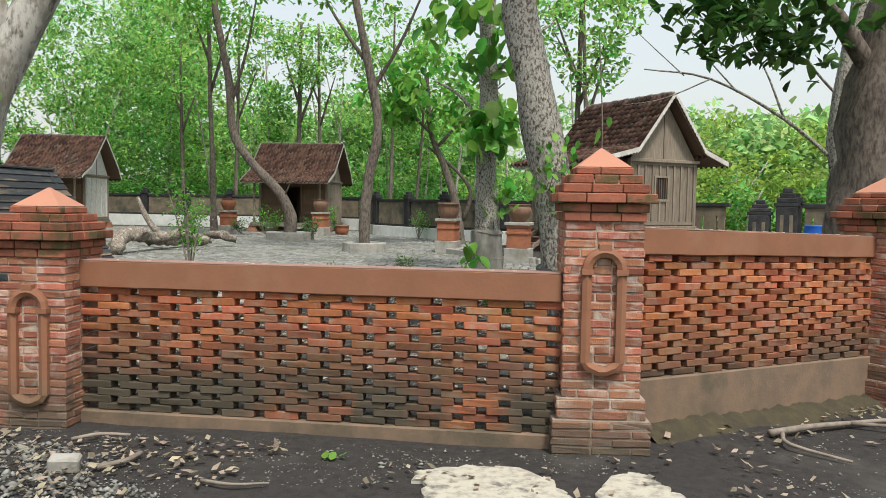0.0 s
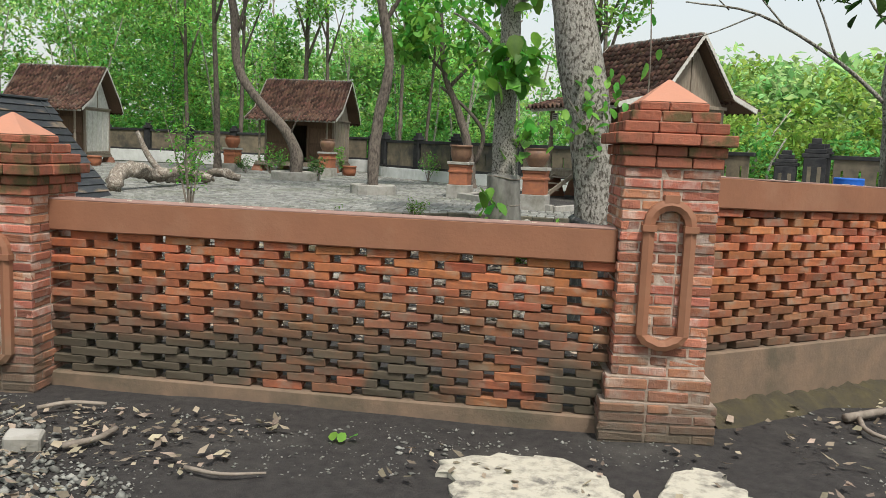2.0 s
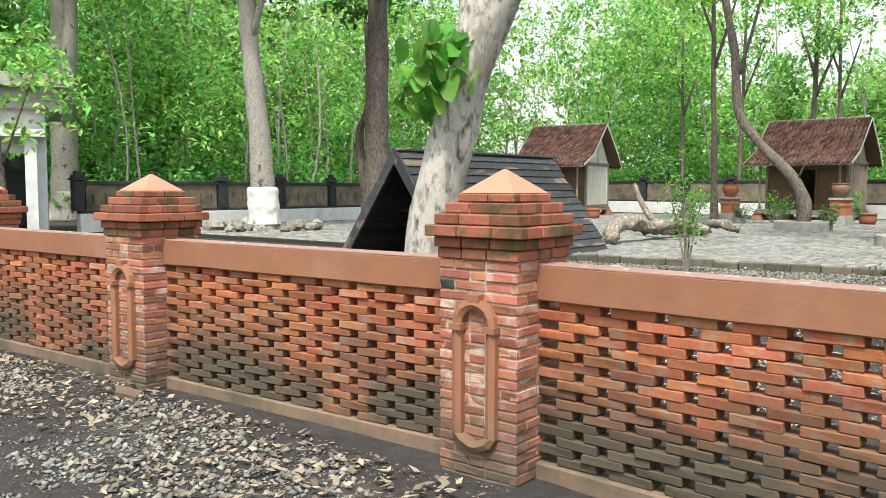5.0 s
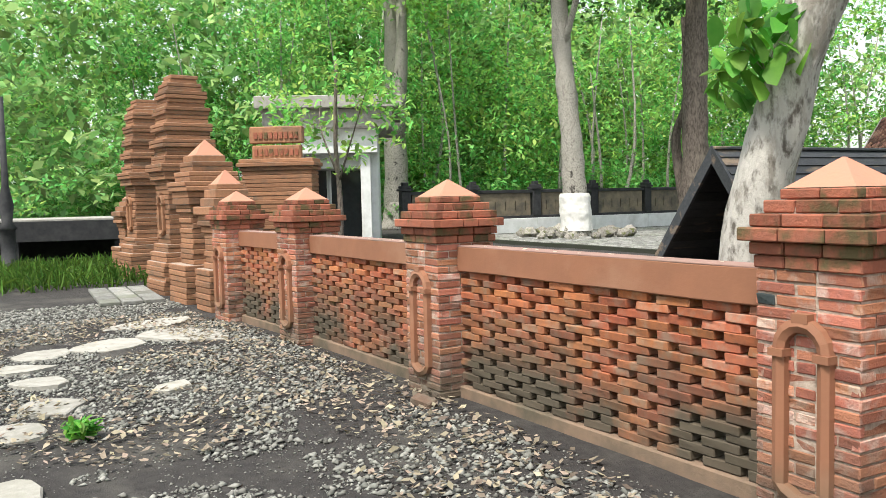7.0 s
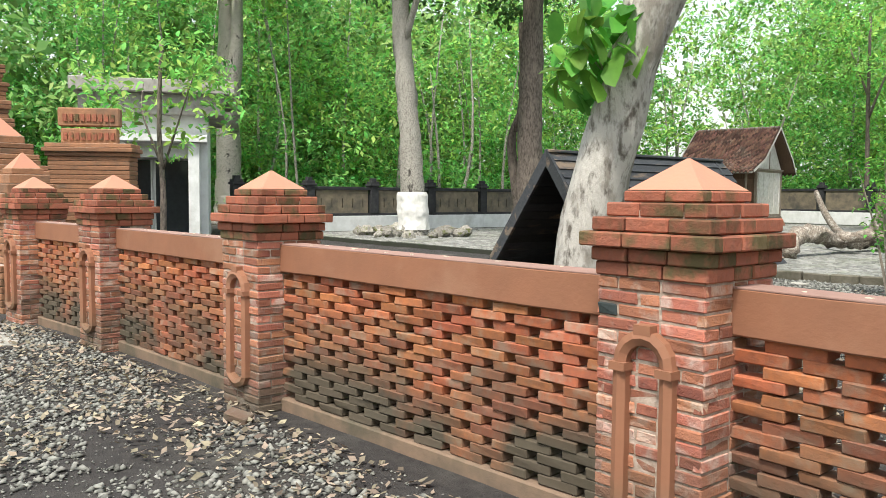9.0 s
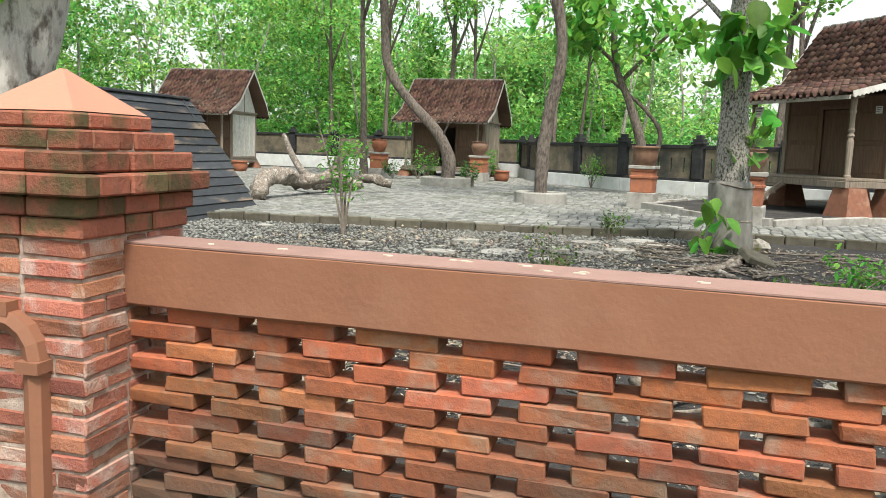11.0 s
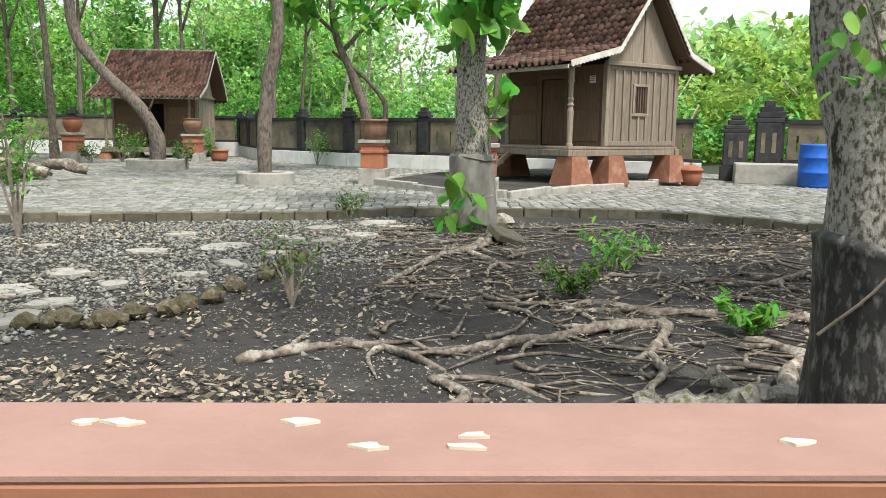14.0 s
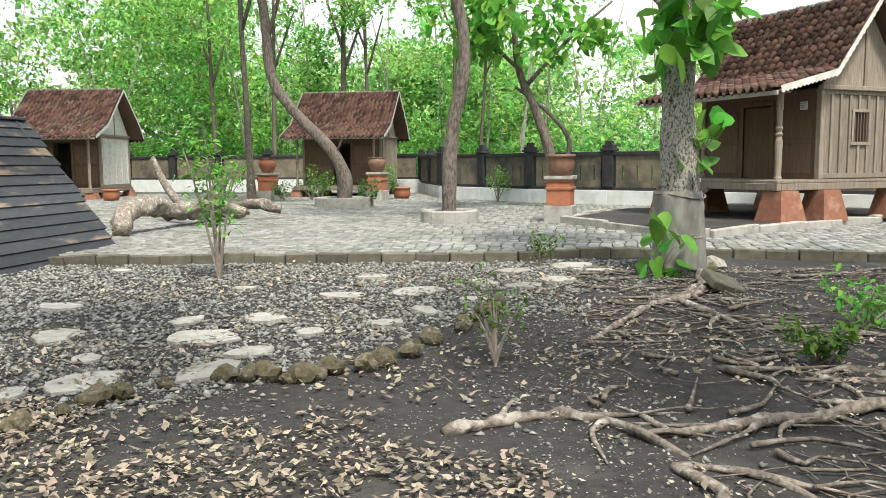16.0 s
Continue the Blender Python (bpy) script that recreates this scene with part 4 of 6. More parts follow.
# ---- boundary wall at the back of the yard ----
def back_wall(pts, white=0.55, top=1.75):
    for (x0, y0), (x1, y1) in zip(pts, pts[1:]):
        L = math.hypot(x1 - x0, y1 - y0)
        k = max(1, round(L / 2.6))
        ang = math.degrees(math.atan2(y1 - y0, x1 - x0))
        w = L / k
        for i in range(k):
            t = (i + 0.5) / k
            s = thing("boundary_wall", pose(x0 + (x1 - x0) * t, y0 + (y1 - y0) * t, PAVE_Z - 0.02, 0, 0, ang), "black boundary wall bay with a stained slotted panel on a whitewashed base", "wall", "boundary wall")
            part("base", boxes((-w / 2, w / 2, -0.14, 0.14, -0.1, white), bevel=0.01), M_WHITEWALL, s, "whitewashed base")
            n = 5
            pw = w - 0.5
            bm = boxes((-pw / 2, pw / 2, -0.05, 0.05, white + 0.1, white + 0.3), (-pw / 2, pw / 2, -0.05, 0.05, top - 0.42, top - 0.12))
            for q in range(n + 1):
                a = -pw / 2 + q * pw / n
                box(bm, max(-pw / 2, a - 0.2), min(pw / 2, a + 0.2), -0.05, 0.05, white + 0.3, top - 0.42)
            part("panel", bm, M_PANEL, s, "stained ochre panel with narrow slots")
            part("coping", boxes((-w / 2 + 0.1, w / 2 - 0.1, -0.1, 0.1, top - 0.12, top), (-w / 2, w / 2, -0.09, 0.09, white + 0.002, white + 0.1), bevel=0.01), M_BLACKWALL, s, "black coping")
            b = bmesh.new()
            for hw, za, zb in ((0.24, white + 0.1, top + 0.02), (0.32, top + 0.02, top + 0.1), (0.25, top + 0.1, top + 0.2), (0.15, top + 0.2, top + 0.32)):
                box(b, -w / 2 - hw * 0.7, -w / 2 + hw * 0.7, -hw * 0.6, hw * 0.6, za, zb, bevel=0.01)
            part("post", b, M_BLACKWALL, s, "stepped black post")


back_wall([(-26.5, 14.0), (-26.5, 43.5)], 0.5, 1.55)
back_wall([(-26.5, 43.5), (-8.9, 42.0)], 0.6, 1.75)
back_wall([(-8.9, 42.0), (-7.0, 36.0), (-3.5, 32.2), (6.3, 26.5)], 0.45, 1.62)
back_wall([(7.9, 25.5), (21.0, 20.5)], 0.5, 1.62)


def black_gate_post(x, y, hs):
    t = thing("gate_post", pose(x, y, PAVE_Z - 0.02, 0, 0, -20), "black stepped stone gate post", "post", "black gate posts")
    for nm, hw, za, zb in (("foot", 0.36, 0, 0.5), ("shaft", 0.3, 0.5, 1.5), ("cap_slab", 0.36, 1.5, 1.62), ("cap_step", 0.29, 1.62, 1.75), ("cap_step", 0.215, 1.75, 1.9), ("cap_step", 0.13, 1.9, 2.05)):
        part(nm, boxes((-hw, hw, -min(hw, 0.28), min(hw, 0.28), za * hs, zb * hs), bevel=0.015), M_BLACKWALL, t)
    for s in (-1, 1):
        part("niche", boxes((s * 0.13 - 0.05, s * 0.13 + 0.05, -0.292, -0.278, 0.75 * hs, 1.25 * hs)), M_PANEL, t, "stained carved niche")


black_gate_post(6.95, 25.85, 0.84)
black_gate_post(7.65, 25.5, 1.02)

# ---- trees ----
def tree(name, foot, line, r0, r1, limbs, crown, leaf, mat_bark, mat_leaf, label, count=90, leaf_size=0.16, rad=0.7, droop=0.35, aspect=0.55, flare=1.35):
    """A tapered trunk along a line, limbs from it, and clumps of leaves round the crown's centres. All places are offsets from the foot."""
    x, y = foot
    t = thing(name, pose(x, y, gz(x, y) - 0.05 if y < 16 else PAVE_Z - 0.05), label, "tree", "trees")
    bm = bmesh.new()
    tube(bm, line, r0, r1, 12, 0.28, 5, x)
    tube(bm, [Vector(line[0]) - Vector((0, 0, 0.1)), Vector(line[0]).lerp(Vector(line[1]), 0.12), Vector(line[0]).lerp(Vector(line[1]), 0.3)], r0 * flare, r0 * 0.97, 12, 0.35, 4, y)
    part("trunk", bm, mat_bark, t, smooth=True)
    for pts, a, b in limbs:
        bm = bmesh.new()
        tube(bm, pts, a, b, 7, 0.2, 4, a * 50)
        part("limb", bm, mat_bark, t, smooth=True)
    if len(crown):
        c = clumps(crown, rad, count)
        wrap("crown", leaf_mesh("crown", c, leaf_size, aspect, droop), mat_leaf, t, "loose green foliage")
    return t


def rand_crown(cx, cy, cz, rx, ry, rz, n, seed):
    r = np.random.default_rng(seed)
    d = r.normal(0, 1, (n, 3))
    d /= np.linalg.norm(d, axis=1)[:, None]
    d *= r.uniform(0.3, 1, n)[:, None] ** 0.5
    return d * (rx, ry, rz) + (cx, cy, cz)


# near trees
tree("tree", (0.45, 8.5), [(0, 0, 0), (-0.04, 0, 0.8), (-0.17, 0.0, 1.7), (-0.36, 0.0, 2.7), (-0.6, 0.15, 4.0), (-0.7, 0.3, 5.5), (-0.6, 0.5, 8)], 0.23, 0.15,
     [([(-0.46, 0.05, 3.2), (-0.7, 0.3, 4.6), (-1.2, 0.5, 6.5)], 0.09, 0.04), ([(-0.45, 0.2, 4.6), (0.4, 0.6, 6.0), (1.2, 1.0, 7.5)], 0.09, 0.04)],
     rand_crown(0, 0.6, 7.2, 2.8, 2.8, 1.6, 26, 1), None, M_BARK, M_LEAFDARK, "tall grey-barked tree with black sheeting round its foot", 80, 0.17, 0.75)
tree("teak_tree", (-0.85, 16.0), [(0, 0, 0), (-0.02, 0, 1.2), (-0.05, 0, 2.4), (-0.02, 0, 3.6), (-0.1, 0.1, 6), (-0.1, 0, 8.5)], 0.25, 0.13,
     [([(-0.05, 0, 3.0), (-0.6, 0.1, 3.6), (-1.1, 0.2, 3.9)], 0.05, 0.02), ([(0, 0, 3.9), (0.7, -0.1, 4.6), (1.2, 0, 5.0)], 0.05, 0.02)],
     rand_crown(-0.1, 0, 5.6, 1.5, 1.5, 1.8, 20, 2), None, M_BARK, M_LEAF, "broad-leaved tree with wire and sheeting round its trunk", 16, 0.36, 0.55, 0.8, 0.75)
tree("tree", (-4.83, 23.15), [(0, 0, 0), (0.0, 0, 1.0), (0.1, 0, 2.2), (0.35, 0, 3.6), (0.1, 0, 5.2), (-0.4, 0.1, 7.5), (-0.7, 0, 10)], 0.175, 0.09,
     [([(0.1, 0, 4.6), (0.9, 0.2, 6.0), (1.6, 0.3, 7.6)], 0.07, 0.03), ([(-0.1, 0, 5.6), (-1.2, 0.2, 7.2), (-1.8, 0.3, 8.6)], 0.06, 0.02)],
     rand_crown(-0.2, 0, 8.4, 2.8, 2.5, 1.8, 26, 3), None, M_BARKDARK, M_LEAF, "slender brown tree standing in a round concrete ring", 60, 0.2, 0.7)
tree("tree", (-8.95, 29.3), [(0, 0, 0), (0.0, 0, 1.0), (-0.5, 0, 1.9), (-1.5, 0, 2.9), (-2.2, 0, 4.0), (-2.4, 0, 6.0), (-2.9, 0, 8.5), (-3.1, 0, 11)], 0.22, 0.1,
     [([(-2.3, 0, 5), (-1.7, 0, 7), (-1.4, 0.2, 9)], 0.07, 0.03), ([(-0.3, 0, 1.5), (0.2, -.3, 2.4)], 0.05, 0.01)],
     rand_crown(-2.6, 0, 9.6, 3.0, 2.5, 2.0, 26, 4), None, M_BARKDARK, M_LEAF, "crooked brown tree in a low concrete ring", 60, 0.2, 0.75)
tree("teak_tree", (-2.6, 29.2), [(0, 0, 0), (-0.1, 0, 1.2), (-0.6, 0, 2.8), (-1.1, 0, 4.0), (-1.3, 0, 6.0)], 0.18, 0.07,
     [([(0.1, 0, 0.9), (0.35, 0, 1.9), (-0.2, 0, 2.7), (-1.2, 0, 3.5)], 0.09, 0.04), ([(-0.9, 0, 3.5), (0.3, 0.1, 4.8), (1.5, 0, 5.8)], 0.07, 0.03), ([(-1.1, 0, 4), (-2.2, 0, 5), (-3, 0, 5.6)], 0.06, 0.02)],
     rand_crown(-0.6, -0.5, 5.4, 2.9, 2.2, 1.3, 30, 5), None, M_BARKDARK, M_LEAF, "forked tree with large pale green leaves", 34, 0.32, 0.7, 0.6, 0.7)
tree("tree", (-6.05, 7.6), [(0, 0, 0), (0.12, 0.02, 1.0), (0.35, 0.1, 2.0), (0.62, 0.2, 3.0), (1.1, 0.4, 4.0), (1.9, 0.7, 5.2)], 0.27, 0.15,
     [([(0.45, 0.15, 2.4), (0.5, 0.2, 3.4), (0.3, 0.3, 5)], 0.13, 0.07), ([(0.75, 0.2, 3.2), (0.6, 0.1, 4.0)], 0.09, 0.05)],
     rand_crown(0.8, 0.6, 6.0, 2.4, 2.2, 1.2, 20, 6), None, M_BARKWHITE, M_LEAF, "leaning white-barked tree with a tuft of young leaves", 60, 0.2, 0.7)
tree("tree", (4.15, 10.45), [(0, 0, 0), (0.05, 0, 1.5), (0.12, 0, 3.0), (0.4, 0, 4.5), (0.6, 0, 7)], 0.58, 0.36,
     [([(0.15, 0, 3.2), (-0.8, -0.3, 4.4), (-1.7, -0.6, 5.2)], 0.14, 0.05), ([(0.2, 0, 3.4), (0.9, 0, 5), (1.6, 0, 7)], 0.2, 0.08)],
     rand_crown(-1.0, -0.3, 4.2, 1.5, 0.8, 0.7, 17, 7), None, M_BARKDARK, M_LEAFDARK, "massive dark-barked tree with low drooping branches", 42, 0.22, 0.5)
tree("tree", (4.7, 12.8), [(0, 0, 0), (0.0, 0, 1.5), (-0.1, 0, 3.0), (0.15, 0, 5.0), (0.3, 0, 8)], 0.2, 0.1, [([(-0.05, 0, 2.3), (-0.9, 0, 3.0), (-2.0, 0, 3.6), (-3.0, 0, 3.75)], 0.035, 0.01), ([(-0.9, 0, 3.0), (-1.2, 0.1, 3.8), (-1.7, 0.1, 4.6)], 0.02, 0.006), ([(-1.6, 0, 3.4), (-2.2, 0, 4.1), (-2.5, 0, 4.8)], 0.015, 0.005), ([(-2.0, 0, 3.6), (-2.7, 0, 3.3), (-3.3, 0, 3.2)], 0.012, 0.005), ([(-2.4, 0, 3.65), (-3.0, 0, 4.2), (-3.3, 0, 4.5)], 0.01, 0.004), ([(0, 0, 3.2), (-0.6, 0, 3.9), (-0.9, 0, 4.8)], 0.025, 0.008)],
     rand_crown(0, 0, 8, 2, 2, 1.5, 14, 8), None, M_BARK, M_LEAF, "slim grey tree with a bare side branch", 60, 0.2, 0.7)
tree("tree", (-22.0, 17.9), [(0, 0, 0), (-0.15, 0, 2), (-0.35, 0, 4), (-0.7, 0, 6.5), (-1.0, 0, 10), (-1.2, 0, 14)], 0.4, 0.2, [([(-0.6, 0, 6), (0.6, 0, 8.5), (1.4, 0, 11)], 0.12, 0.05)],
     rand_crown(-0.8, 0, 10.5, 3.8, 3.6, 3.2, 40, 9), None, M_BARK, M_LEAFDARK, "tall tree with a white cloth tied round its trunk", 90, 0.24, 0.95)
tree("tree", (-20.7, 21.6), [(0, 0, 0), (0.05, 0, 2), (0.1, 0, 5), (0.15, 0, 9), (0.2, 0, 14)], 0.5, 0.24, [([(-0.2, 0, 0.2), (-0.6, 0, 1.8), (-0.8, 0, 3.2), (-0.3, 0, 4.4), (-0.4, 0, 7)], 0.2, 0.1)],
     rand_crown(0, 0, 10.5, 4, 4, 3.2, 40, 10), None, M_BARKDARK, M_LEAFDARK, "thick brown tree with a pale forked stem", 90, 0.24, 0.95)
tree("tree", (-35.6, 17.8), [(0, 0, 0), (0.0, 0, 4), (0.1, 0, 9), (0.2, 0, 15)], 0.6, 0.35, [([(0.3, 0, 4), (0.9, 0, 8), (1.1, 0, 13)], 0.35, 0.2)],
     rand_crown(0, 0, 12, 5, 5, 3, 36, 12), None, M_BARK, M_LEAFWOOD, "pale double-stemmed tree behind the white building", 80, 0.3, 1.1)
for i, (x, y, hgt, r, lean) in enumerate(((-13.4, 33, 12, 0.2, -0.3), (-14.0, 47, 12, 0.28, 0.2), (-12.6, 47.5, 12, 0.2, -0.3), (-7.2, 40.5, 11, 0.16, 0.1), (-6.7, 46, 11, 0.15, 0.5), (1.6, 34, 11, 0.25, 0.2), (2.4, 33.5, 10, 0.2, -0.6), (-17, 45, 12, 0.2, 0.2), (-21, 47, 11, 0.22, -0.2))):
    tree("tree", (x, y), [(0, 0, 0), (lean * 0.2, 0, hgt * 0.25), (lean * 0.6, 0, hgt * 0.5), (lean, 0, hgt)], r * 0.68, r * 0.32, [([(lean * 0.5, 0, hgt * 0.5), (lean + 1, 0.2, hgt * 0.75)], r * 0.4, r * 0.15), ([(lean * 0.6, 0, hgt * 0.6), (lean - 1.1, 0.2, hgt * 0.85)], r * 0.35, r * 0.12)],
         rand_crown(lean, 0, hgt * 0.85, 2.4, 2.2, 2.2, 20, 20 + i), None, M_BARKDARK, M_LEAFWOOD, "slim straight forest tree", 55, 0.26, 0.85)


tree("tree", (-20.0, 9.2), [(0, 0, 0), (0.1, 0, 1.5), (-0.1, 0, 3.0), (0.1, 0, 5.0)], 0.08, 0.04, [([(0, 0, 2), (0.6, 0.2, 3.2), (1.0, 0.4, 4.2)], 0.03, 0.01), ([(0, 0, 2.2), (-0.6, -0.2, 3.4), (-1.1, 0, 4.2)], 0.03, 0.01)],
     rand_crown(0, 0, 3.9, 2.3, 2.0, 1.3, 26, 31), None, M_BARKDARK, M_LEAFWOOD, "small leafy tree before the white building", 40, 0.2, 0.6)


# ---- the woods all round: uncountable foliage ----
def open_side(x, y):
    """The side of the yard where the wood is young and open to the sky."""
    return y > 20 and x > -0.42 * y


def sky_gap(x, y, z):
    return z > 4 and noise.noise(Vector((x * 0.22, y * 0.22, z * 0.3))) > 0.02


def woods():
    r = np.random.default_rng(5)
    line = [(-75, -30), (-62, 6), (-42, 12), (-34, 24), (-33, 50), (-18, 53), (-4, 52), (4, 43), (14, 36), (26, 30), (40, 10), (45, -30), (0, -48), (-75, -30)]
    seg = [(a, b, math.hypot(b[0] - a[0], b[1] - a[1])) for a, b in zip(line, line[1:])]
    near, far, low = [], [], []
    for (a, b, L) in seg:
        front = a[1] > 0 or b[1] > 0
        nx, ny = (a[1] - b[1]) / L, (b[0] - a[0]) / L
        right = a[0] > 3
        for k in range(int(L * (26 if front else 4) * (0.6 if right else 1))):
            t, d = r.random(), r.uniform(-1.5, 10)
            top = 6.5 if right else 17.0 * (0.72 + 0.28 * math.sin(t * L * 0.55 + a[0]))
            z = r.uniform(0.03, 1) * top + 0.3
            x, y = a[0] + (b[0] - a[0]) * t + nx * d, a[1] + (b[1] - a[1]) * t + ny * d
            if x > 0.09 * y > 0:
                z = r.uniform(0.03, 1) * (1.4 + 0.105 * math.hypot(x, y) * r.uniform(0.8, 1.15))
            if open_side(x, y) and (z > 8 * r.random() + 4 or sky_gap(x, y, z)):
                continue
            if z > 7 and noise.noise(Vector((x * 0.16, y * 0.16, z * 0.22 + 7))) > 0.16:
                continue
            near.append((x, y, z))
        for k in range(int(L * (12 if front else 3))):
            t, d = r.random(), r.uniform(10, 26)
            top = 9.0 if right else 21.0 * (0.75 + 0.25 * math.sin(t * L * 0.45 + 2 * a[1]))
            x, y = a[0] + (b[0] - a[0]) * t + nx * d, a[1] + (b[1] - a[1]) * t + ny * d
            if x > 0.09 * y > 0:
                top = 0.4 + 0.11 * math.hypot(x, y)
            if open_side(x, y):
                top = min(top, 9.0)
            far.append((x, y, r.uniform(0, 1) * top + 0.2))
        for k in range(int(L * (7 if front else 2))):
            t, d = r.random(), r.uniform(-3, 6)
            low.append((a[0] + (b[0] - a[0]) * t + nx * d, a[1] + (b[1] - a[1]) * t + ny * d, r.uniform(0.2, 2.6)))
    yellow = [q for q in near if q[0] > 3 and q[1] > 15]
    near = [q for q in near if not (q[0] > 3 and q[1] > 15)]
    for cx, cy in line[1:7]:
        for k in range(170):
            a, d = r.uniform(0, 6.28), r.uniform(8, 26)
            x, y = cx + d * math.cos(a), cy + d * math.sin(a)
            if (x < -40 or y > 60) and x < 0.06 * y:
                far.append((x, y, r.uniform(0.5, 9 if open_side(x, y) else 17)))
        for k in range(170):
            a, d = r.uniform(0, 6.28), r.uniform(2, 15)
            x, y = cx + d * math.cos(a), cy + d * math.sin(a)
            if x < -33 or y > 52:
                near.append((x, y, r.uniform(0.5, 8 if open_side(x, y) else 15)))
    for cx, cy in ((-29, 30), (-30, 40), (-28, 47), (-31, 22), (-22, 50), (-30, 35), (-24, 48.5), (-16, 50), (-8, 49.5), (-36, 14), (-44, 8)):
        for k in range(45):
            a, d = r.uniform(0, 6.28), r.uniform(0, 3.2)
            near.append((cx + d * math.cos(a), cy + d * math.sin(a), r.uniform(3.5, 9 if open_side(cx, cy) else 15)))
    c = clumps(yellow, r.uniform(0.5, 1.3, len(yellow)), 50)
    tagged(wrap("woods_bright", leaf_mesh("woods_bright", c, 0.36, 0.6), M_LEAFYELLOW), "bright yellow-green broadleaf thicket", "woods", kind="stuff")
    mid = [q for q in near if r.random() < (0.7 if q[1] < 22 else 0.33)]
    chosen = set(mid)
    near = [q for q in near if q not in chosen]
    c = clumps(mid, r.uniform(0.6, 1.6, len(mid)), 48)
    tagged(wrap("woods_deep", leaf_mesh("woods_deep", c, 0.3, 0.5), M_LEAFMID), "deeper green foliage in the forest edge", "woods", kind="stuff")
    c = clumps(near, r.uniform(0.6, 1.6, len(near)), 48)
    tagged(wrap("woods_near", leaf_mesh("woods_near", c, 0.33, 0.5), M_LEAFWOOD), "dense sunlit green forest edge", "woods", kind="stuff")
    # far clumps take the paled leaf colour, which stands in for haze
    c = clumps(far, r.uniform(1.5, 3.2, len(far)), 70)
    tagged(wrap("woods_far", leaf_mesh("woods_far", c, 0.75), M_LEAFFAR), "far green woods with haze put into the leaf colour", "woods", kind="stuff")
    c = clumps(low, r.uniform(0.5, 1.1, len(low)), 55)
    tagged(wrap("undergrowth", leaf_mesh("undergrowth", c, 0.3), M_LEAFMID), "mid green undergrowth behind the wall", "woods", kind="stuff")
    bm = bmesh.new()
    for (a, b, L) in seg[1:-3]:
        nx, ny = (a[1] - b[1]) / L, (b[0] - a[0]) / L
        for k in range(int(L * 0.8)):
            t, d = r.random(), r.uniform(-2.5, 8)
            x, y = a[0] + (b[0] - a[0]) * t + nx * d, a[1] + (b[1] - a[1]) * t + ny * d
            hh, l = r.uniform(7, 13), r.normal(0, 0.5, 4)
            if x > 0.07 * y or a[0] > 3:
                hh *= 0.32
            tube(bm, [(x, y, -0.1), (x + l[0], y + l[1], hh * 0.4), (x + l[2] * 1.5, y + l[3], hh)], r.uniform(0.07, 0.16), 0.03, 6, 0.1, 3, x)
    tagged(link("woods_trunks", bm, M_BARK, smooth=True), "thin grey forest trunks", "woods", kind="stuff")


woods()

# ---- black A-frame hut ----
def a_frame():
    t = thing("a_frame_hut", pose(-11.1, 15.15, 0.04) @ Matrix.Scale(1.04, 4), "black plank A-frame hut with peeling boards and an open end", "hut")
    L, H, W = 4.9, 2.14, 1.62
    n = 15
    for s in (-1, 1):
        for k in range(n):
            f0, f1 = k / n, (k + 1) / n + 0.012
            bm = bmesh.new()
            x0, z0, x1, z1 = s * W * (1 - f0), H * f0, s * W * (1 - f1), H * f1
            nx, nz = s * H / math.hypot(H, W), W / math.hypot(H, W)
            l2 = L / 2 + 0.12 * RNG.random() + (0.0 if k else 0.1)
            pts = []
            for y in (-L / 2, l2):
                pts += [(x0 + nx * 0.035, y, z0 + nz * 0.035), (x1 + nx * 0.008, y, z1 + nz * 0.008), (x1 - nx * 0.015, y, z1 - nz * 0.015), (x0 - nx * 0.0, y, z0 - nz * 0.0)]
            v = [bm.verts.new(q) for q in pts]
            for q in ((0, 1, 5, 4), (1, 2, 6, 5), (2, 3, 7, 6), (3, 0, 4, 7), (0, 3, 2, 1), (4, 5, 6, 7)):
                bm.faces.new([v[i] for i in q])
            bmesh.ops.recalc_face_normals(bm, faces=bm.faces)
            part("plank", bm, M_BLACKPLANK, t)
    for y in (-L / 2 - 0.04, L / 2 - 0.2):
        for s in (-1, 1):
            bm = bmesh.new()
            a = [(s * (W + 0.02), -0.05), (0, H + 0.06), (0, H - 0.22), (s * (W - 0.2), -0.05)]
            A = [bm.verts.new((x, y - 0.03, z)) for x, z in a]
            B = [bm.verts.new((x, y + 0.03, z)) for x, z in a]
            bm.faces.new(A), bm.faces.new(B[::-1])
            for k in range(4):
                bm.faces.new((A[k], A[(k + 1) % 4], B[(k + 1) % 4], B[k]))
            bmesh.ops.recalc_face_normals(bm, faces=bm.faces)
            part("end_rafter", bm, M_BLACKPLANK, t, "black end rafter")
    part("ridge_board", boxes((-0.07, 0.07, -L / 2 - 0.05, L / 2 + 0.03, H + 0.0, H + 0.05), bevel=0.01), M_BLACKPLANK, t)
    part("floor_board", boxes((-W + 0.1, W - 0.1, -L / 2 + 0.1, L / 2 - 0.1, -0.02, 0.06)), M_WOODDARK, t, "dark wooden floor")
    part("end_boards", boxes((-0.9, 0.9, L / 2 - 0.3, L / 2 - 0.26, 0.06, 0.95), (-0.45, 0.45, L / 2 - 0.3, L / 2 - 0.26, 0.95, 1.5)), M_BLACKPLANK, t, "boards closing the far end")


a_frame()


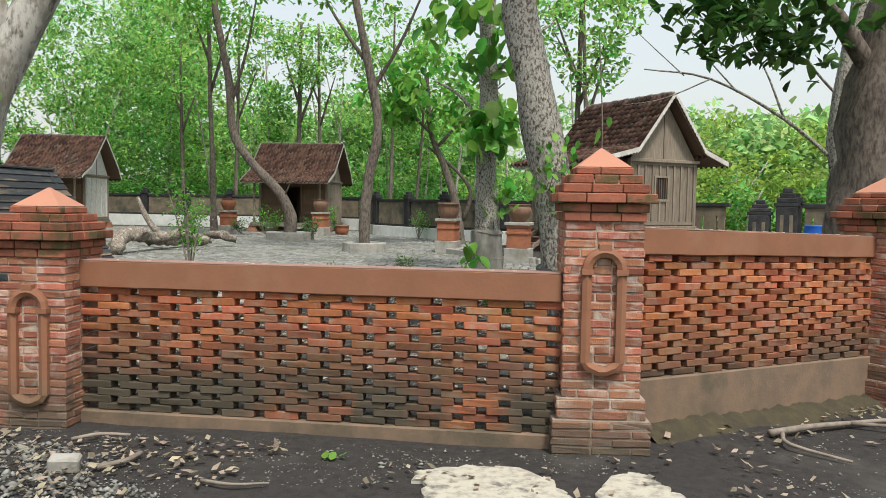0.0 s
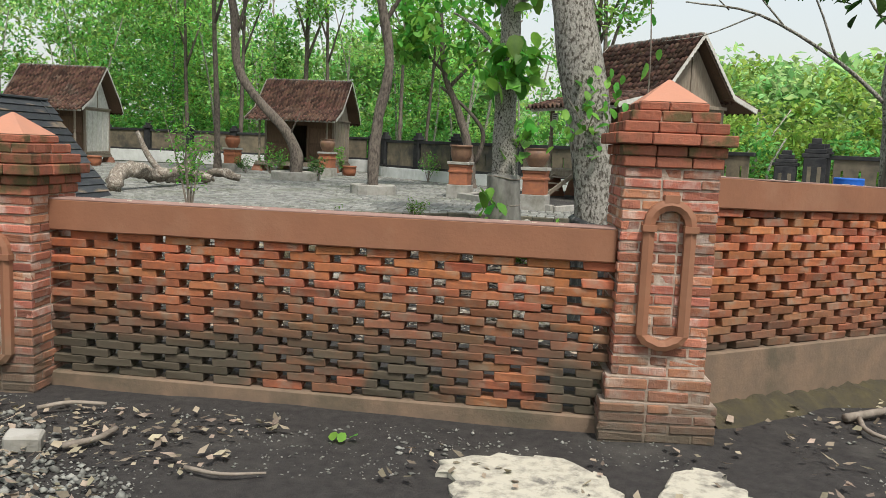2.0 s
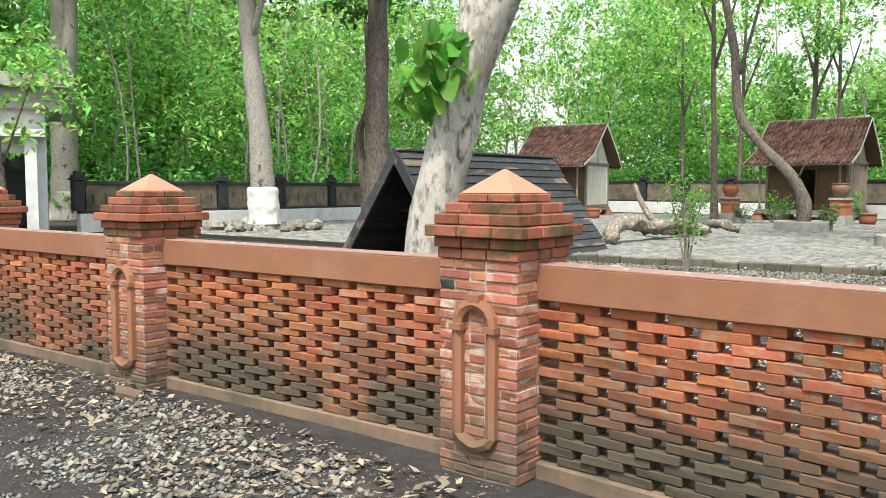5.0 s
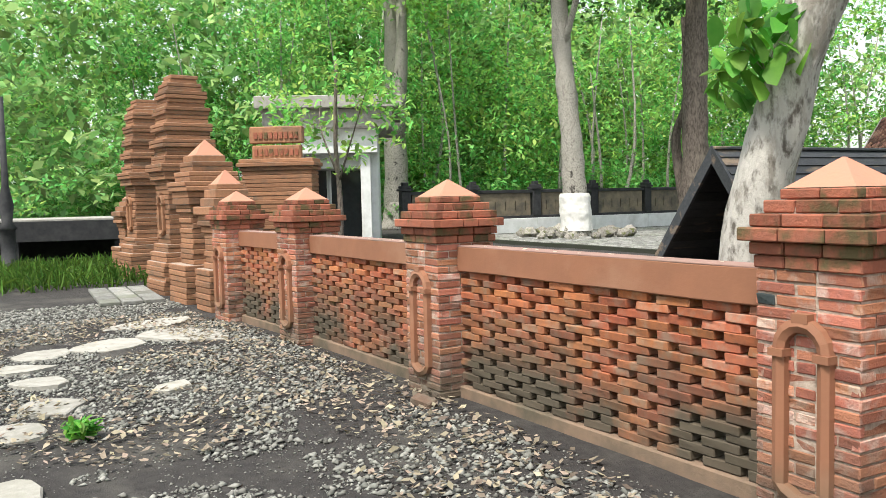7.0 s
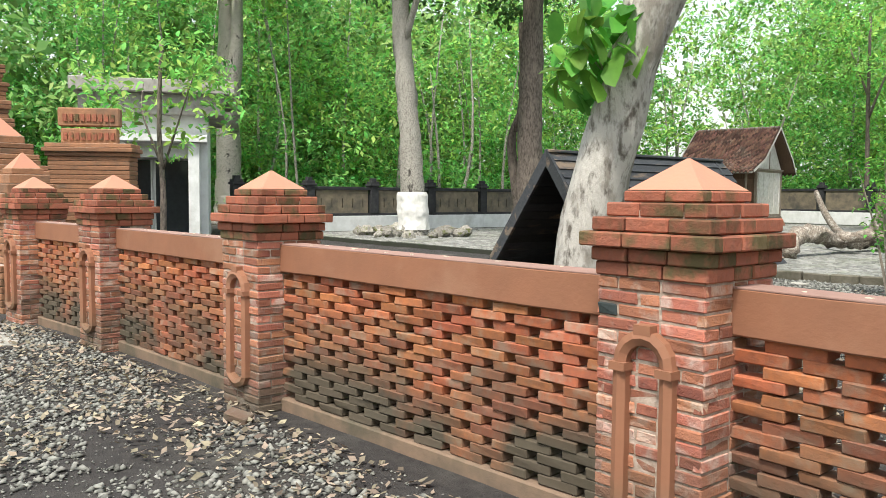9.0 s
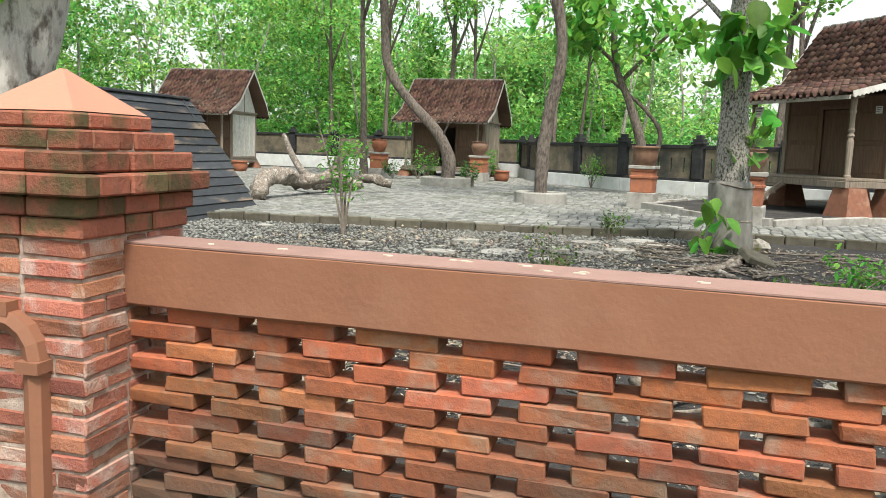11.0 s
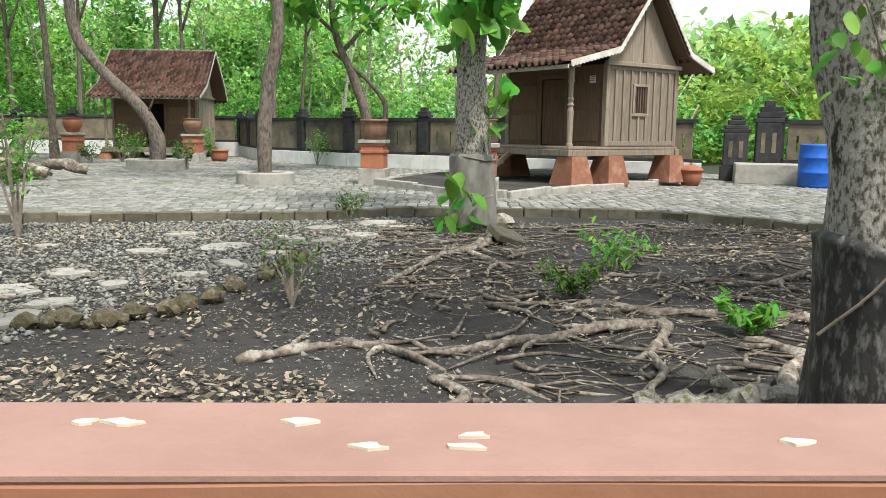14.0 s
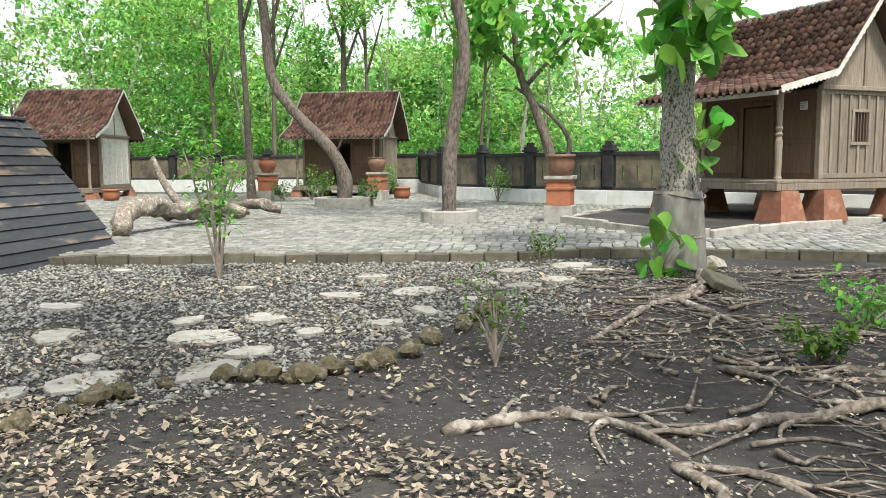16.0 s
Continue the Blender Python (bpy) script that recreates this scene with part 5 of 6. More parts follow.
# ---- pots on pedestals ----
def pedestal(x, y, turn=0.0, w=0.62, h=1.0):
    t = thing("pedestal", pose(x, y, PAVE_Z - 0.01, 0, 0, turn), "square brick pedestal with a concrete foot", "pedestal", "pot pedestals")
    part("foot", boxes((-w / 2, w / 2, -w / 2, w / 2, -0.02, h * 0.36), bevel=0.012), M_CONC, t, "pale concrete foot")
    part("shaft", boxes((-w * 0.42, w * 0.42, -w * 0.42, w * 0.42, h * 0.362, h * 0.86), bevel=0.01), M_POT, t, "terracotta brick shaft")
    for k, (a, z0, z1) in enumerate(((0.46, 0.70, 0.76), (0.45, 0.862, 0.92), (0.5, 0.922, 1.0))):
        part("moulding", boxes((-w * a, w * a, -w * a, w * a, h * z0, h * z1), bevel=0.008), M_POT if k < 2 else M_CONC, t)
    return PAVE_Z - 0.01 + h


def pot(x, y, z, r, h, mat, label, barrel=False):
    b = bmesh.new()
    if barrel:
        prof = [(r * 0.78, 0), (r * 0.95, h * 0.3), (r, h * 0.6), (r * 0.97, h * 0.85), (r * 1.06, h * 0.87), (r * 1.06, h), (r * 0.92, h), (r * 0.9, h * 0.82)]
    else:
        prof = [(r * 0.5, 0), (r * 0.62, h * 0.06), (r * 0.9, h * 0.4), (r, h * 0.68), (r * 0.88, h * 0.85), (r * 0.8, h * 0.9), (r * 0.95, h * 0.96), (r * 0.95, h), (r * 0.78, h), (r * 0.7, h * 0.85)]
    lathe(b, prof, 24)
    t = thing("plant_pot", pose(x, y, z), label, "pot", "pots")
    part("body", b, mat, t, smooth=True)
    return t


for x, y, r, h, mat, lab, bar in ((-2.42, 23.45, 0.3, 0.46, M_POTDARK, "brown stained barrel pot on a brick pedestal", True), (-0.3, 20.1, 0.3, 0.44, M_POTDARK, "dark round pot on a pedestal beside the house steps", False),
                             (-13.0, 33.6, 0.32, 0.5, M_POT, "terracotta round pot on a brick pedestal", False), (-8.95, 33.6, 0.32, 0.52, M_POTDARK, "brown round pot on a pedestal by the small house", False)):
    z = pedestal(x, y, -10)
    pot(x, y, z + 0.002, r, h, mat, lab, bar)
pot(-8.35, 35.0, PAVE_Z, 0.3, 0.42, M_POT, "plain terracotta pot standing on the paving", True)
pot(-18.9, 33.2, PAVE_Z, 0.3, 0.42, M_POT, "terracotta pot standing on the paving by the house", True)
zp = pedestal(-20.9, 32.4, 0, 0.6, 0.7)
pot(-20.9, 32.4, zp + 0.002, 0.34, 0.5, M_POTDARK, "dark glazed round jar on a low pedestal")

jar = thing("water_jar", pose(5.0, 23.65, PAVE_Z) @ Matrix.Scale(0.68, 4), "terracotta jar with a domed lid on the paving", "jar")
b = bmesh.new()
lathe(b, [(0.27, 0), (0.36, 0.2), (0.38, 0.36), (0.36, 0.46), (0.4, 0.48), (0.4, 0.52), (0.3, 0.52)], 24)
part("body", b, M_POT, jar, smooth=True)
b = bmesh.new()
lathe(b, [(0.43, 0.522), (0.43, 0.55), (0.33, 0.64), (0.14, 0.7), (0.045, 0.71), (0.065, 0.76), (0.02, 0.79)], 24)
part("lid", b, M_POT, jar, "domed terracotta lid", True)

drum = thing("barrel", pose(7.9, 23.45, PAVE_Z) @ Matrix.Scale(0.93, 4), "blue plastic barrel standing on the paving", "barrel")
b = bmesh.new()
lathe(b, [(0.38, 0), (0.4, 0.04), (0.41, 0.35), (0.425, 0.37), (0.41, 0.39), (0.41, 0.72), (0.425, 0.74), (0.41, 0.76), (0.4, 1.02), (0.41, 1.05), (0.39, 1.08), (0.36, 1.08)], 28)
part("body", b, M_BLUE, drum, smooth=True)
ledge = thing("low_ledge", pose(7.4, 24.85, PAVE_Z - 0.01, 0, 0, -20), "low rendered grey ledge below the black wall", "ledge")
part("block", boxes((-0.8, 2.6, -0.5, 0.5, 0, 0.5), bevel=0.02), M_CONC, ledge)


# ---- tree rings of concrete ----
def tree_ring(x, y, r, h):
    b = bmesh.new()
    n = 14
    prof = [(r, 0), (r, h * 0.9), (r - 0.02, h), (r - 0.14, h), (r - 0.16, h * 0.9), (r - 0.16, 0)]
    rings = []
    for i in range(n + 1):
        w = 2 * math.pi * (i * 0.96) / n
        rings.append([b.verts.new((q * math.cos(w), q * math.sin(w), z)) for q, z in prof])
    for A, B in zip(rings, rings[1:]):
        for k in range(len(prof) - 1):
            b.faces.new((A[k], B[k], B[k + 1], A[k + 1]))
    b.faces.new(rings[0]), b.faces.new(rings[-1][::-1])
    bmesh.ops.recalc_face_normals(b, faces=b.faces)
    t = thing("tree_ring", pose(x, y, PAVE_Z - 0.01, 0, 0, 20), "cracked round concrete kerb round a tree", "tree ring", "tree rings")
    part("ring", b, M_CONC, t)
    c = bmesh.new()
    lathe(c, [(r - 0.1, 0.0), (r - 0.1, h * 0.7), (0.3, h * 0.85)], 18)
    part("soil", c, M_SOIL, t, "dark soil")


tree_ring(-4.83, 23.15, 0.64, 0.27)
tree_ring(-8.95, 29.3, 0.88, 0.3)


# ---- fallen log with twisted limbs ----
log = thing("fallen_log", pose(-10.35, 20.7, PAVE_Z) @ Matrix.Diagonal((0.9, 0.8, 0.9, 1)), "weathered grey fallen tree trunk lying on the paving", "log")
b = bmesh.new()
tube(b, [(0.1, -2.0, 0.1), (-0.1, -1.5, 0.4), (0.0, -0.6, 0.52), (0.0, 0.6, 0.36), (0.0, 2.0, 0.3), (0.1, 3.4, 0.25), (0.3, 4.6, 0.18)], 0.19, 0.14, 14, 1.0, 7, 3, 2.0)
part("trunk", b, M_ROOT, log, smooth=True)
for pts, r0, r1 in (([(0.0, 1.6, 0.35), (-0.5, 2.0, 0.6), (-1.0, 2.4, 1.05), (-1.4, 2.7, 1.6)], 0.16, 0.07), ([(0.1, 2.6, 0.3), (0.25, 2.8, 0.7), (0.4, 2.9, 1.15)], 0.2, 0.16), ([(0.0, 1.0, 0.36), (0.7, 1.3, 0.5), (1.5, 1.4, 0.3)], 0.17, 0.12), ([(0.2, 3.8, 0.25), (0.9, 3.6, 0.42), (1.6, 3.8, 0.25)], 0.15, 0.12)):
    b = bmesh.new()
    tube(b, pts, r0, r1, 10, 0.8, 6, r0 * 30, 2.0)
    part("limb", b, M_ROOT, log, smooth=True)

# ---- steps, notices at the large house ----
st = thing("wooden_steps", HOUSE @ pose(-0.55, -1.25, 0.4) , "short grey wooden steps leaning on the porch", "steps")
for s in (-0.42, 0.42):
    b = bmesh.new()
    box(b, s - 0.03, s + 0.03, -0.75, 0.2, 0, 0.13, bevel=0.008, m=None)
    for v in b.verts:
        v.co.z += (v.co.y + 0.75) * 0.66
    part("stringer", b, M_WOOD, st)
for k in range(3):
    part("tread", boxes((-0.45, 0.45, -0.6 + k * 0.25, -0.4 + k * 0.25, 0.17 + k * 0.17, 0.2 + k * 0.17)), M_WOOD, st)
for lx, ly, lz, w, hh, nm in ((-1.3, -1.09, 2.6, 0.3, 0.24, "white paper notice hanging from the porch beam"), (1.25, -0.045, 2.62, 0.18, 0.16, "small white paper notice on the front wall")):
    nt = thing("notice", HOUSE @ pose(lx, ly, lz), nm, "notice", "paper notices")
    part("sheet", boxes((-w / 2, w / 2, -0.008, 0.0, -hh / 2, hh / 2)), M_PAPER, nt)
    for k in range(3):
        part("text_bar", boxes((-w * 0.38, w * (0.36 - 0.1 * k), -0.011, -0.0085, hh * (0.28 - 0.25 * k), hh * (0.36 - 0.25 * k))), M_BLACKWALL, nt, "grey line of small print")


# ---- sheeting round the trunks ----
def sleeve(name, x, y, rings, mat, label, seed, slant=0.0):
    """A crumpled sheet round a trunk, its upper hem slanting down towards +x."""
    b = bmesh.new()
    n, rows = 56, 30
    top, foot = rings[-1][2], rings[0][2]
    rr = []
    for j in range(rows + 1):
        z = foot + (top - foot) * j / rows
        cx, cy, r = (float(np.interp(z, [q[2] for q in rings], [q[i] for q in rings])) for i in (0, 1, 3))
        up = (z - foot) / (top - foot)
        ring = []
        for k in range(n):
            w = 2 * math.pi * k / n
            c, s = math.cos(w), math.sin(w)
            broad = noise.noise(Vector((c * 2.2, s * 2.2, seed + z * 1.2)))
            crease = 1 - 2.4 * abs(noise.noise(Vector((c * 3.4 + z * 1.5, s * 3.4 - z * 1.2, seed * 2 + z * 3.0))))
            fine = noise.noise(Vector((c * 9, s * 9, seed * 3 + z * 12)))
            q = r * (1.02 + 0.05 * broad + 0.05 * crease + 0.025 * fine)
            ring.append(b.verts.new((cx + q * c, cy + q * s, z - slant * up * up * (c + 0.25) * r + 0.012 * up * fine)))
        rr.append(ring)
    for A, B in zip(rr, rr[1:]):
        for k in range(n):
            b.faces.new((A[k], A[(k + 1) % n], B[(k + 1) % n], B[k]))
    t = thing(name, pose(x, y, 0), label, "sheeting", "trunk sheeting")
    part("sheet", b, mat, t, smooth=True)
    return t


sleeve("plastic_sheet", 0.45, 8.5, [(0, 0, 0.0, 0.37), (0, 0, 0.12, 0.335), (-0.01, 0, 0.4, 0.30), (-0.03, 0, 0.7, 0.28), (-0.05, 0, 0.9, 0.27), (-0.055, 0, 0.95, 0.275), (-0.056, 0, 0.97, 0.24)], M_BLACKSHEET, "black plastic sheet wrapped round a tree foot", 3, 0.3)
tw = sleeve("plastic_sheet", -0.85, 16.0, [(0, 0, 0.2, 0.33), (0, 0, 0.5, 0.305), (-0.01, 0, 0.9, 0.30), (-0.02, 0, 1.12, 0.29), (-0.02, 0, 1.16, 0.275)], M_PLASTIC, "torn grey plastic sheet tied round a trunk", 8)
for z in (1.1, 0.62):
    b = bmesh.new()
    tube(b, [(0.31 * math.cos(a), 0.31 * math.sin(a), z + 0.03 * math.sin(2 * a)) for a in np.linspace(0, 6.28, 13)], 0.012, 0.012, 5, 0, 2)
    part("wire", b, M_TWIG, tw, "rusty tie wire")
sleeve("cloth_wrap", -22.0, 17.9, [(-0.02, 0, 0.42, 0.49), (-0.04, 0, 0.7, 0.46), (-0.06, 0, 1.0, 0.48), (-0.09, 0, 1.3, 0.46), (-0.1, 0, 1.5, 0.47), (-0.11, 0, 1.6, 0.43)], M_WRAP, "white cloth tied round a tree trunk", 5)
hangw = thing("vine", pose(0.39, 8.5, 0), "thin woody vine hanging beside the grey trunk", "vine")
b = bmesh.new()
tube(b, [(-0.32, -0.12, 0.55), (-0.1, -0.27, 0.85), (0.22, -0.25, 1.35), (0.36, -0.1, 2.2), (0.3, -0.15, 3.4)], 0.008, 0.006, 6, 0.2, 5)
part("stem", b, M_TWIG, hangw)
b = leaf_mesh("leaves", np.array([(0.36, -0.16, 1.75), (0.28, -0.3, 1.9), (0.4, -0.1, 2.1), (0.3, -0.2, 2.35), (0.42, -0.2, 2.5), (-0.05, -0.3, 1.85), (0.35, -0.2, 2.8), (0.25, -0.2, 3.0), (0.45, -0.1, 1.95)]) , 0.15, 0.7, 0.9)
wrap("leaves", b, M_LEAF, hangw)

# leafy shoots on trunks
for (x, y, z, n, s, rad, lab) in ((-0.85, 15.75, 3.05, 96, 0.36, 0.6, "large heart-shaped leaves growing from the trunk"), (-0.6, 15.8, 1.75, 14, 0.3, 0.3, "young broad leaves sprouting from the trunk"), (-1.1, 15.55, 0.3, 22, 0.3, 0.36, "broad-leaved shoots at the tree foot"), (-5.66, 7.5, 2.6, 84, 0.24, 0.36, "tuft of bright young leaves on the pale trunk"), (0.22, 8.25, 1.9, 70, 0.09, 0.3, "fine drooping leaves on the grey trunk")):
    sh = thing("leaf_shoot", pose(x, y, z), lab, "plant", "leafy shoots")
    bm = bmesh.new()
    for k in range(4):
        a = k * 1.7
        tube(bm, [(0, 0.05, -0.1), (0.12 * math.cos(a), 0.12 * math.sin(a), 0.08), (rad * 0.7 * math.cos(a), rad * 0.7 * math.sin(a), 0.2)], 0.006, 0.003, 5, 0, 2)
    part("stem", bm, M_TWIG, sh)
    wrap("leaves", leaf_mesh("leaves", clumps([(0, -0.05, 0), (0.1, -0.1, 0.25), (-0.1, 0, -0.15)], rad, n // 3 + 1), s, 0.72, 0.7), M_LEAF, sh)

# saplings, weeds and shrubs
def sapling(x, y, h, spread, n, size, mat, label, seed):
    r = np.random.default_rng(seed)
    z = gz(x, y) if y < 16.5 else PAVE_Z
    t = thing("sapling", pose(x, y, z - 0.01), label, "plant", "small plants")
    tips = []
    for k in range(6):
        bm = bmesh.new()
        a = r.uniform(0, 6.3)
        top = Vector((math.cos(a) * spread * r.uniform(0.2, 1), math.sin(a) * spread * r.uniform(0.2, 1), h * r.uniform(0.55, 1)))
        tube(bm, [(0, 0, 0), top * 0.45 + Vector((0, 0, h * 0.08)), top], 0.012 + h * 0.006, 0.003, 5, 0.1, 3)
        part("stem", bm, M_TWIG, t)
        tips += [top * f for f in (0.5, 0.7, 0.85, 1.0)]
    wrap("leaves", leaf_mesh("leaves", clumps([tuple(q) for q in tips], spread * 0.4, n), size, 0.45, 0.2), mat, t)


sapling(-6.5, 14.9, 2.0, 0.55, 20, 0.09, M_LEAF, "thin sapling with small leaves at the paving edge", 1)
sapling(-2.75, 11.4, 0.75, 0.28, 9, 0.05, M_GRASS, "thin grey-green weed in the bare soil", 2)
sapling(0.3, 12.8, 0.45, 0.38, 8, 0.09, M_LEAF, "bushy green weed among the roots", 3)
sapling(-0.4, 11.6, 0.4, 0.25, 9, 0.08, M_GRASS, "small pale green weed among the roots", 4)
sapling(0.7, 10.5, 0.28, 0.22, 7, 0.1, M_LEAF, "seedling with round green leaves", 5)
sapling(-6.95, 2.5, 0.13, 0.12, 4, 0.1, M_LEAF, "low broad-leaved weed in the lane gravel", 7)
sapling(-2.6, 16.4, 0.5, 0.25, 9, 0.06, M_GRASS, "thin weed by the kerb", 6)
for i, (x, y, h, s) in enumerate(((-8.1, 29.2, 0.8, 0.4), (-9.9, 29.9, 1.3, 0.55), (-11.3, 33.4, 1.0, 0.6), (-14.4, 33.2, 1.7, 0.9), (-12.2, 33.0, 0.7, 0.45), (-8.6, 34.9, 1.2, 0.35), (-9.6, 34.4, 0.6, 0.45), (-4.6, 32.6, 1.3, 0.5), (-17.5, 21.0, 1.4, 0.9), (-19.0, 22.5, 1.8, 1.1))):
    sapling(x, y, h, s, 11, 0.10, M_LEAF if i % 2 else M_LEAFDARK, "leafy green shrub beside the paving", 10 + i)

# ---- roots over the bare soil ----
def root(pts, r0, r1, seed, parent):
    b = bmesh.new()
    p = [(x, y, gz(x, y) + r0 * 0.15 + 0.03 * noise.noise(Vector((x * 5, y * 5, seed)))) for x, y in pts]
    q = [Vector(p[0])]
    for a, c in zip(p, p[1:]):
        a, c = Vector(a), Vector(c)
        side = Vector((a.y - c.y, c.x - a.x, 0)) * 0.3 * noise.noise(Vector((a.x * 7, a.y * 7, seed + 2)))
        q += [a.lerp(c, 0.5) + side + Vector((0, 0, 0.02 * RNG.random())), c]
    q[-1].z -= r0 * 0.8
    tube(b, q, r0 * 0.85, r1 * 0.6, 9, 0.95, 7, seed, 7.0)
    o = part("root", b, M_ROOT, parent, smooth=True)
    for j, v in enumerate(q[1:-1]):
        if RNG.random() < 0.6:
            a = math.atan2(q[j + 2].y - v.y, q[j + 2].x - v.x) + RNG.choice([-1, 1]) * RNG.uniform(0.4, 1.0)
            L = RNG.uniform(0.3, 0.8)
            sb = bmesh.new()
            tube(sb, [v, v + Vector((math.cos(a) * L * 0.5 + RNG.normal(0, .05), math.sin(a) * L * 0.5 + RNG.normal(0, .05), -0.005)), v + Vector((math.cos(a) * L, math.sin(a) * L, -r0 * 0.5))], r0 * 0.5, 0.006, 7, 0.9, 5, seed + j, 7.0)
            part("root", sb, M_ROOT, parent, smooth=True)
    return o


roots = thing("tree_roots", Matrix(), "tangle of grey surface roots on dark soil", "roots")
for i, (pts, a, c) in enumerate((([(-2.9, 9.83), (-2.28, 10.23), (-1.97, 10.14), (-1.58, 9.68)], 0.05, 0.045), ([(0.15, 10.75), (-0.8, 10.29), (-1.33, 10.11), (-1.97, 10.02)], 0.055, 0.03), ([(-1.79, 8.68), (-1.49, 9.16), (-1.66, 9.52), (-1.03, 9.12)], 0.05, 0.025), ([(-0.2, 8.95), (-0.73, 8.52), (-1.25, 8.14), (-1.6, 7.7)], 0.065, 0.05),
                                 ([(-0.75, 8.45), (-1.0, 8.45), (-1.25, 8.53), (-1.63, 8.54)], 0.04, 0.02), ([(-0.6, 15.9), (-0.72, 14.75), (-1.42, 13.56), (-2.11, 12.1)], 0.075, 0.03), ([(-0.7, 14.9), (-1.08, 13.92), (-0.51, 12.39)], 0.06, 0.03), ([(1.4, 10.85), (0.42, 11.07), (-0.19, 11.51), (-0.68, 10.94)], 0.06, 0.03),
                                 ([(0.15, 10.72), (-0.19, 9.98), (-0.56, 9.11)], 0.06, 0.03), ([(3.07, 13.1), (2.19, 12.66), (1.33, 12.02)], 0.06, 0.03), ([(0.4, 8.4), (0.9, 9.4), (0.6, 10.6)], 0.08, 0.04), ([(0.3, 8.5), (1.1, 10.0), (1.9, 11.6), (2.3, 12.7)], 0.08, 0.03), ([(2.6, 11.0), (1.6, 10.7), (0.9, 10.2)], 0.06, 0.02))):
    root(pts, a, c, i * 1.3, roots)
rr = np.random.default_rng(21)
b = bmesh.new()
for k in range(700):
    x, y = rr.uniform(-2.2, 4.2), rr.uniform(8.2, 16.2)
    if x < -1.2 and y < 11.5 and rr.random() < 0.7:
        continue
    a, L = rr.normal(0.35, 0.8), rr.uniform(0.25, 1.1)
    p = [(x + L * f * math.cos(a) + 0.07 * rr.normal(), y + L * f * math.sin(a) + 0.07 * rr.normal(), gz(x, y) + 0.012 + 0.02 * rr.random()) for f in (0, 0.33, 0.66, 1)]
    tube(b, p, 0.005 + 0.024 * rr.random() ** 2, 0.004, 5, 0.4, 2, k)
tagged(part("root_mat", b, M_ROOT, roots, smooth=True), kind="stuff")

# ---- stones: mossy border, rubble pile, flagstones ----
def rock(name, x, y, s, mat_label, label, cat, group, k, z=None, flat=1.0):
    me = (MOSSY if "moss" in label else ROCKS)[k % 5]
    o = new(name, me)
    o.matrix_basis = pose(x, y, (gz(x, y) if z is None else z) + s * 0.2 * flat, 0, 0, k * 77) @ Matrix.Diagonal((s, s * 0.8, s * flat, 1))
    return tagged(o, label, cat, group)


MOSSY = [me.copy() for me in ROCKS]
for me in ROCKS:
    me.materials.append(M_STONE)
for me in MOSSY:
    me.materials.append(M_MOSSROCK)
k = 0
for (x0, y0), (x1, y1), n in (((-5.4, 9.6), (-4.75, 10.7), 5), ((-4.75, 10.7), (-4.0, 10.75), 6), ((-4.0, 10.75), (-3.4, 11.5), 7), ((-3.4, 11.5), (-2.85, 13.7), 9)):
    for i in range(n):
        f = (i + rr.random() * 0.5) / n
        k += 1
        rock("edging_stone", x0 + (x1 - x0) * f + rr.normal(0, 0.05), y0 + (y1 - y0) * f + rr.normal(0, 0.05), rr.uniform(0.1, 0.24), M_STONE, "rough mossy stone edging the gravel", "stone", "edging stones", k)
for i in range(130):
    x, y = rr.uniform(-0.75, 1.0), rr.uniform(8.1, 9.3)
    k += 1
    if math.hypot(x - 0.45, y - 8.5) < 0.5 or y > 9.1 + 0.2 * x:
        continue
    rock("rubble_stone", x, y, rr.uniform(0.1, 0.21), M_STONE, "pale pitted rubble stone in a loose pile", "stone", "rubble pile", k, 0.0 if i < 80 else 0.09)
rock("boulder", 1.35, 9.9, 0.55, M_STONE, "large moss-covered boulder near the tree", "stone", "boulders", 3)
rock("boulder", 1.7, 9.2, 0.45, M_STONE, "large moss-covered boulder near the tree", "stone", "boulders", 4)
rock("boulder", -0.4, 16.2, 0.35, M_STONE, "brown round stone by the tree foot", "stone", "boulders", 2)
for i in range(26):
    a = rr.uniform(0, 6.28)
    rock("planting_stone", -22.0 + rr.uniform(1.0, 2.0) * math.cos(a), 17.9 + rr.uniform(1.0, 2.0) * math.sin(a), rr.uniform(0.3, 0.6), M_STONE, "pale rounded stone round the wrapped tree", "stone", "planting stones", i, PAVE_Z)
blk = thing("concrete_block", pose(-0.55, 14.6, 0.2, 24, 18, 30), "broken grey concrete slab leaning at the tree foot", "block")
part("slab", boxes((-0.22, 0.22, -0.15, 0.15, -0.05, 0.05), bevel=0.015), M_KERB, blk)


def flag(x, y, r, seed, z, mat, label, group):
    b = bmesh.new()
    rg = np.random.default_rng(seed)
    n = 9
    ph = rg.uniform(0, 6.3)
    pts = [(r * rg.uniform(0.75, 1.15) * math.cos(2 * math.pi * i / n + ph), 0.72 * r * rg.uniform(0.75, 1.15) * math.sin(2 * math.pi * i / n + ph)) for i in range(n)]
    lo = [b.verts.new((px, py, -0.03)) for px, py in pts]
    hi = [b.verts.new((px, py, 0.012)) for px, py in pts]
    tp = [b.verts.new((px * 0.93, py * 0.93, 0.02 + rg.normal(0, 0.003))) for px, py in pts]
    for i in range(n):
        j = (i + 1) % n
        b.faces.new((lo[i], lo[j], hi[j], hi[i]))
        b.faces.new((hi[i], hi[j], tp[j], tp[i]))
    b.faces.new(tp)
    o = link("flagstone", b, mat)
    o.matrix_basis = pose(x, y, z, rg.normal(0, 1.5), rg.normal(0, 1.5), rg.uniform(0, 360))
    tagged(o, label, "flagstone", group)


